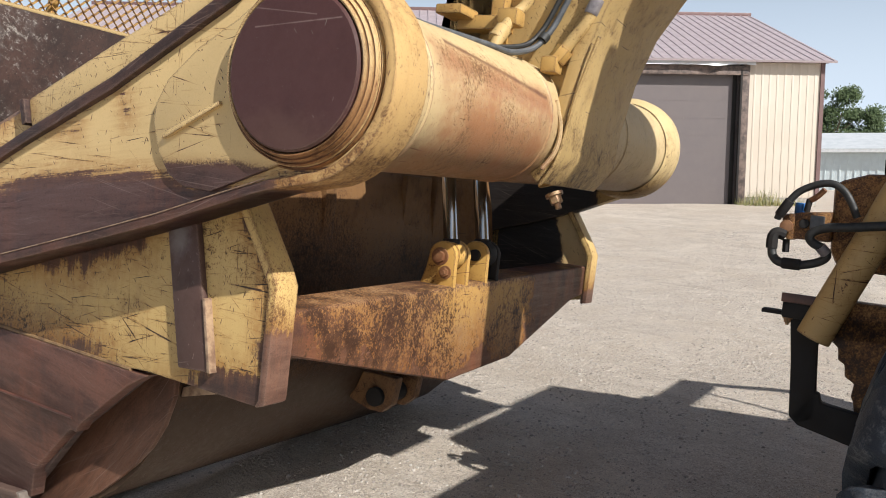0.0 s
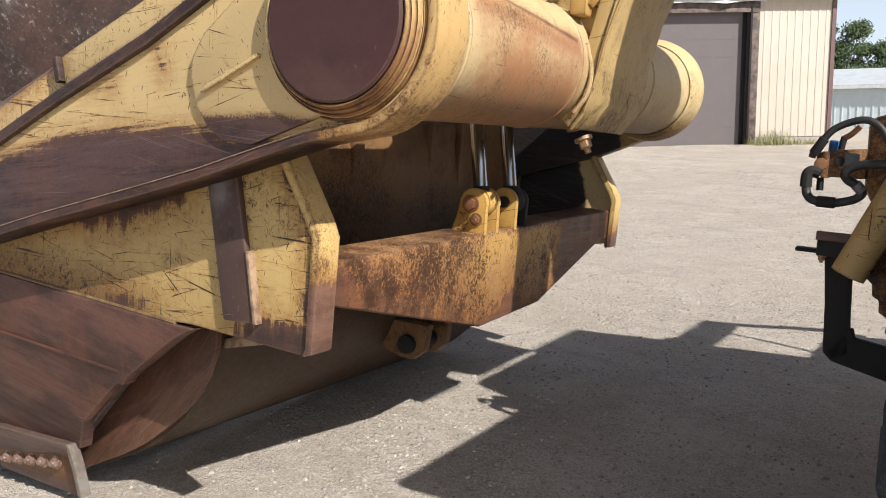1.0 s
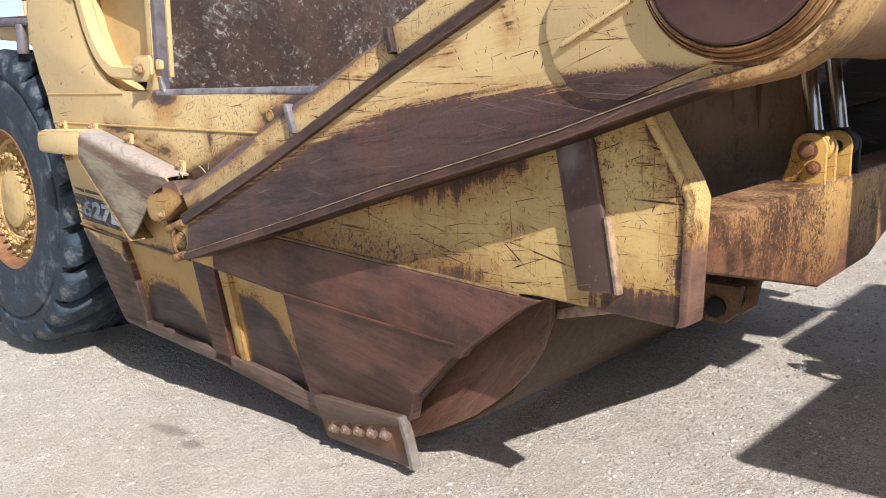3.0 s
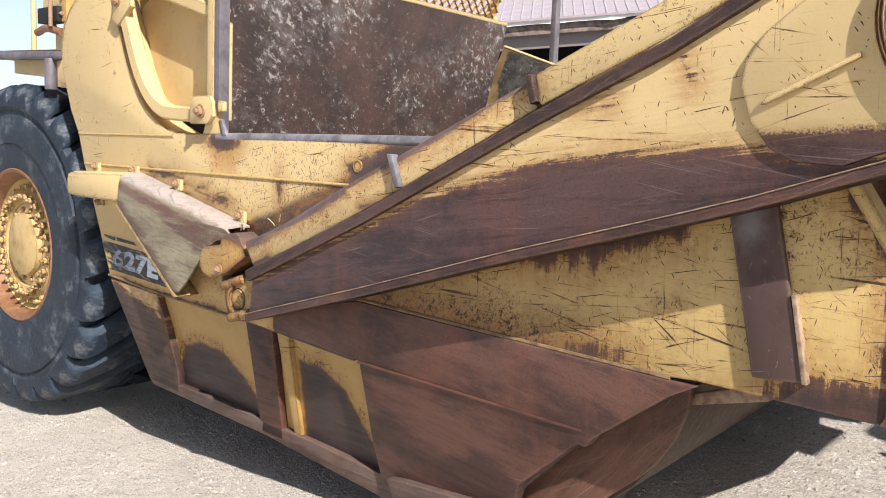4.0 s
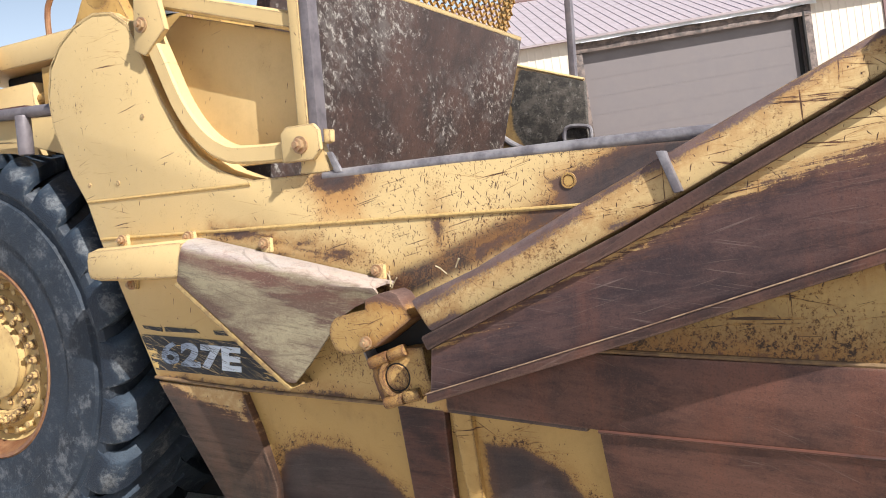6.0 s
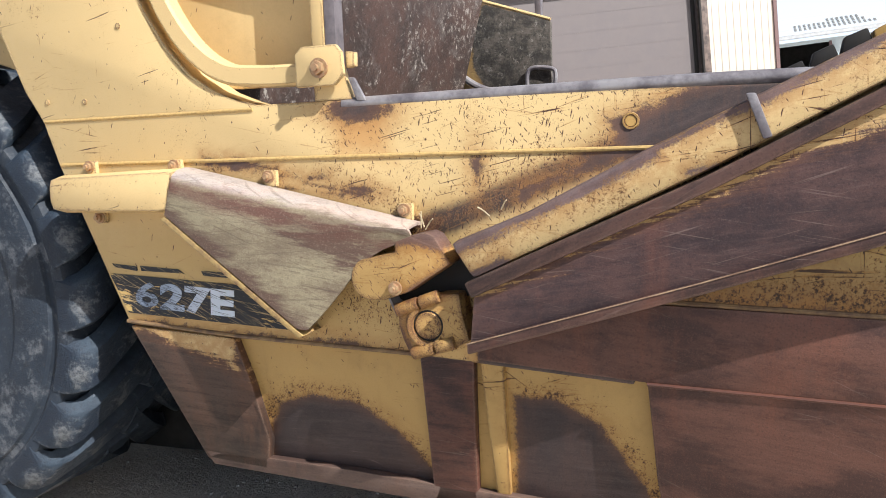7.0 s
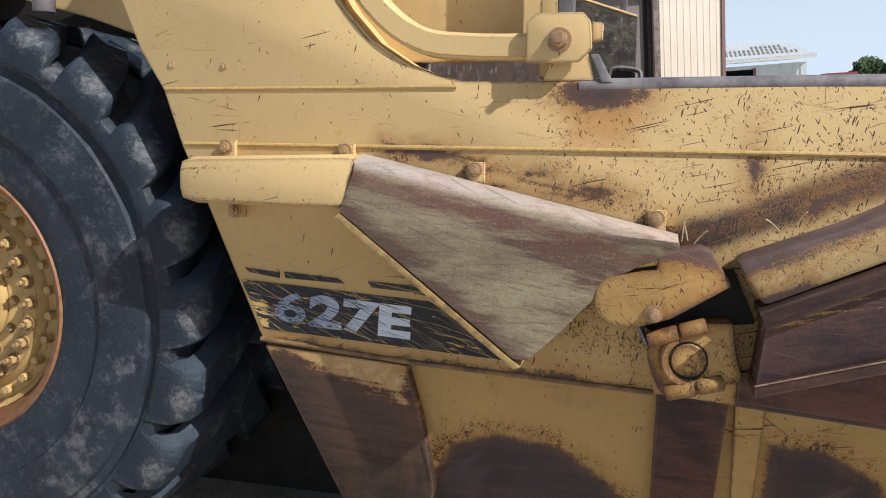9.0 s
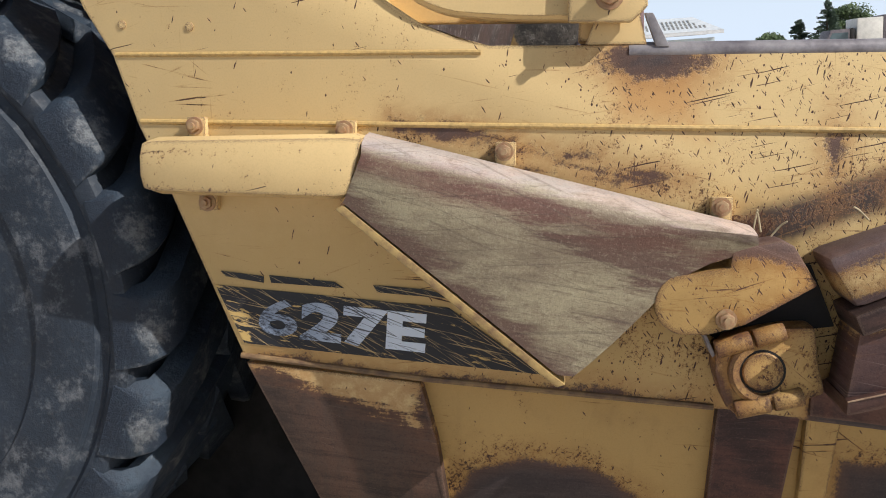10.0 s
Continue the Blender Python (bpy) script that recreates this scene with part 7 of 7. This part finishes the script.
M["glass"] = plain("tinted_glass", (0.10, 0.14, 0.15), 0.08, 0, 0.1, 3, None, 0.0)
M["red_truck"] = plain("faded_red_paint", (0.30, 0.06, 0.06), 0.4, 0, 0.3, 4)
M["white_truck"] = plain("white_truck_paint", (0.72, 0.70, 0.64), 0.4, 0, 0.2, 3)


def pickup(x, y):
    z = ground_height(x, y)
    t = tagged(new("pickup_truck"), "faded red pickup truck parked in the yard", "truck")
    t.location = (x, y, z)
    body = [(-2.6, 0.5), (2.5, 0.5), (2.6, 0.9), (2.5, 1.08), (1.2, 1.12), (0.75, 1.70), (-0.55, 1.72), (-0.75, 1.12), (-2.6, 1.08)]
    part("body", prism(body, -0.9, 0.9, 0.05), M["red_truck"], t)
    part("window", prism([(0.98, 1.16), (0.68, 1.62), (0.1, 1.63), (0.1, 1.16)], -0.905, 0.905, 0.0), M["glass"], t)
    part("window", prism([(0.02, 1.16), (0.02, 1.63), (-0.50, 1.63), (-0.66, 1.16)], -0.905, 0.905, 0.0), M["glass"], t)
    for wx in (-1.6, 1.65):
        for wy in (-0.92, 0.68):
            part("wheel", lathe([(0.0, wy), (0.2, wy), (0.34, wy + 0.02), (0.36, wy + 0.06), (0.36, wy + 0.2), (0.0, wy + 0.24)], (wx, 0.36), 24), M["tyre"], t)


pickup(8.1, 42.5)


def lorry(x, y):
    z = ground_height(x, y)
    t = tagged(new("lorry"), "pale lorry with dark-framed cab and white box", "truck")
    t.location = (x, y, z)
    part("cab", prism([(-1.1, 0.8), (0.9, 0.8), (0.9, 2.9), (-0.6, 2.85), (-1.0, 1.9)], -1.1, 1.1, 0.06), M["post_grey"], t)
    part("cab_window", prism([(-0.80, 1.95), (-0.50, 2.65), (0.5, 2.65), (0.5, 1.95)], -1.105, 1.105, 0.0), M["glass"], t)
    part("mirror", box((0.55, -1.4, 2.2), (0.75, -1.2, 2.9), 0.02), M["black"], t)
    part("cargo_box", box((1.0, -1.25, 1.1), (2.6, 1.25, 3.5), 0.03), M["white_truck"], t)
    part("cargo_box", box((2.62, -1.25, 1.1), (8.5, 1.25, 3.62), 0.03), M["post_grey"], t)
    part("chassis", box((-1.0, -0.9, 0.5), (8.4, 0.9, 1.0), 0.03), M["black"], t)
    for wx in (-0.1, 3.5, 6.5):
        for wy in (-1.2, 0.9):
            part("wheel", lathe([(0.0, wy), (0.3, wy), (0.48, wy + 0.02), (0.5, wy + 0.06), (0.5, wy + 0.3), (0.0, wy + 0.34)], (wx, 0.5), 24), M["tyre"], t)


lorry(17.2, 60.0)
g = Tree("tree_leaves")
lf = g.t.nodes.new("ShaderNodeNewGeometry")
M["leaf"] = g.done(g.mix(lf.outputs["Random Per Island"], (0.035, 0.065, 0.022), (0.085, 0.125, 0.045)), 0.7)
M["pine"] = plain("pine_needles", (0.028, 0.055, 0.032), 0.7, 0, 0.4, 6, (0.05, 0.075, 0.045))
M["bark"] = plain("bark", (0.12, 0.085, 0.06), 0.9, 0, 0.5, 10)


def leafy(x, y, h, r, seed):
    rn = random.Random(seed)
    t = tagged(new("tree"), "green leafy tree behind the buildings", "tree", "far trees")
    z = ground_height(x, y)
    t.location = (x, y, z)
    bm = rod((0, 0, 0), (0.1, 0, h * 0.55), 0.28, 0.14, seg=10)
    for i in range(7):
        a = rn.uniform(0, 6.28)
        bm = rod((0.05, 0, h * rn.uniform(0.3, 0.55)), (r * 0.6 * math.cos(a), r * 0.6 * math.sin(a), h * rn.uniform(0.6, 0.85)), 0.09, 0.03, seg=6, bm=bm)
    part("trunk", bm, M["bark"], t)
    verts, faces = [], []
    clumps = [(rn.uniform(-1, 1) * r, rn.uniform(-1, 1) * r * 0.7, h * rn.uniform(0.45, 0.98), rn.uniform(0.3, 0.55) * r) for _ in range(26)]
    for cx, cy, cz, cr in clumps:
        cx, cy = cx * (1.1 - cz / h * 0.55), cy * (1.1 - cz / h * 0.55)
        for _ in range(260):
            d = Vector((rn.gauss(0, 1), rn.gauss(0, 1), rn.gauss(0, 1))).normalized() * cr * rn.uniform(0.4, 1.1)
            p = Vector((cx, cy, cz)) + Vector((d.x, d.y, d.z * 0.7))
            u = Vector((rn.uniform(-1, 1), rn.uniform(-1, 1), rn.uniform(-1, 1))).normalized() * 0.14
            w = u.orthogonal().normalized() * 0.08
            k = len(verts)
            verts += [p - u, p + w, p + u, p - w]
            faces.append((k, k + 1, k + 2, k + 3))
    me = bpy.data.meshes.new("crown")
    me.from_pydata(verts, [], faces)
    me.materials.append(M["leaf"])
    c = new("crown", me)
    c.parent = t


def pine(x, y, h, r, seed):
    rn = random.Random(seed)
    t = tagged(new("pine_tree"), "dark green pine tree with drooping uneven boughs", "tree", "far trees")
    t.location = (x, y, ground_height(x, y))
    part("trunk", rod((0, 0, 0), (0, 0, h), 0.2, 0.03, seg=10), M["bark"], t)
    verts, faces = [], []
    z = h * 0.12
    while z < h:
        k = rn.randint(4, 6)
        for i in range(k):
            a = rn.uniform(0, 6.28)
            ln = r * (1 - z / h) ** 0.8 * rn.uniform(0.6, 1.2) + 0.15
            for j in range(int(14 + ln * 26)):
                q = rn.uniform(0.1, 1) * ln
                p = Vector((math.cos(a) * q, math.sin(a) * q, z + 0.18 * q - 0.10 * q * q / max(ln, .1) + rn.uniform(-0.1, 0.1)))
                p += Vector((rn.uniform(-1, 1), rn.uniform(-1, 1), 0)) * 0.16 * (1.2 - q / ln)
                u = Vector((math.cos(a) + rn.uniform(-.6, .6), math.sin(a) + rn.uniform(-.6, .6), rn.uniform(-.2, .5))).normalized() * 0.16
                w = u.orthogonal().normalized() * 0.05
                kk = len(verts)
                verts += [p - u, p + w, p + u, p - w]
                faces.append((kk, kk + 1, kk + 2, kk + 3))
        z += h * 0.035
    me = bpy.data.meshes.new("crown")
    me.from_pydata(verts, [], faces)
    me.materials.append(M["pine"])
    c = new("crown", me)
    c.parent = t


leafy(-3.0, 90.0, 9.3, 2.6, 3)
leafy(-0.6, 92.0, 7.6, 2.2, 5)
leafy(-6.5, 94.0, 8.6, 3.0, 8)
pine(22.6, 82.0, 5.9, 2.2, 2)
pine(20.4, 83.0, 4.4, 2.0, 6)
leafy(18.2, 84.0, 3.2, 1.8, 7)
leafy(28.5, 95.0, 5.6, 2.4, 9)

# ---- loose stones on the yard ----
g = Tree("stone_mix")
geo = g.t.nodes.new("ShaderNodeNewGeometry")
c = g.mix(g.step(geo.outputs["Random Per Island"], 0.3, 0.9), (0.28, 0.25, 0.215), (0.52, 0.48, 0.43))
M["stone"] = g.done(c, 0.85)
rn = random.Random(12)
verts, faces = [], []
cube = [(-1, -1, -1), (1, -1, -1), (1, 1, -1), (-1, 1, -1), (-.6, -.6, 1), (.6, -.6, 1), (.6, .6, 1), (-.6, .6, 1)]
quads = [(4, 5, 6, 7), (0, 1, 5, 4), (1, 2, 6, 5), (2, 3, 7, 6), (3, 0, 4, 7)]
for i in range(250000):
    x, y = rn.uniform(-3, 6.5), -1.5 + 19 * rn.random() ** 1.7
    dens = noise.noise((x * 0.5, y * 0.5, 7)) + 0.6 * noise.noise((x * 1.7, y * 1.7, 2))
    if rn.random() > (0.62 + 0.8 * dens) * min(1, max(0.3, 0.3 + (x + 0.25 * y - 0.6) / 3)):
        continue
    sz = 0.0023 + 0.0085 * rn.random() ** 8
    a = rn.uniform(0, 6.28)
    z = ground_height(x, y) + 0.018 * noise.noise((x * 0.9, y * 0.9, 0)) + 0.007 * noise.noise((x * 4.1, y * 4.1, 3))
    k = len(verts)
    fx, fy, fz = rn.uniform(0.7, 1.4), rn.uniform(0.7, 1.2), rn.uniform(0.35, 0.65)
    for v in cube:
        px_, py_, pz_ = v[0] * fx * rn.uniform(0.75, 1.2), v[1] * fy * rn.uniform(0.75, 1.2), v[2] * fz
        verts.append((x + sz * (px_ * math.cos(a) - py_ * math.sin(a)), y + sz * (px_ * math.sin(a) + py_ * math.cos(a)), z + sz * pz_ + sz * 0.2))
    faces += [tuple(k + j for j in q) for q in quads]
me = bpy.data.meshes.new("gravel")
me.from_pydata(verts, [], faces)
me.materials.append(M["stone"])
tagged(new("gravel", me), "loose grey and pale gravel stones on the yard", "gravel", kind="stuff")
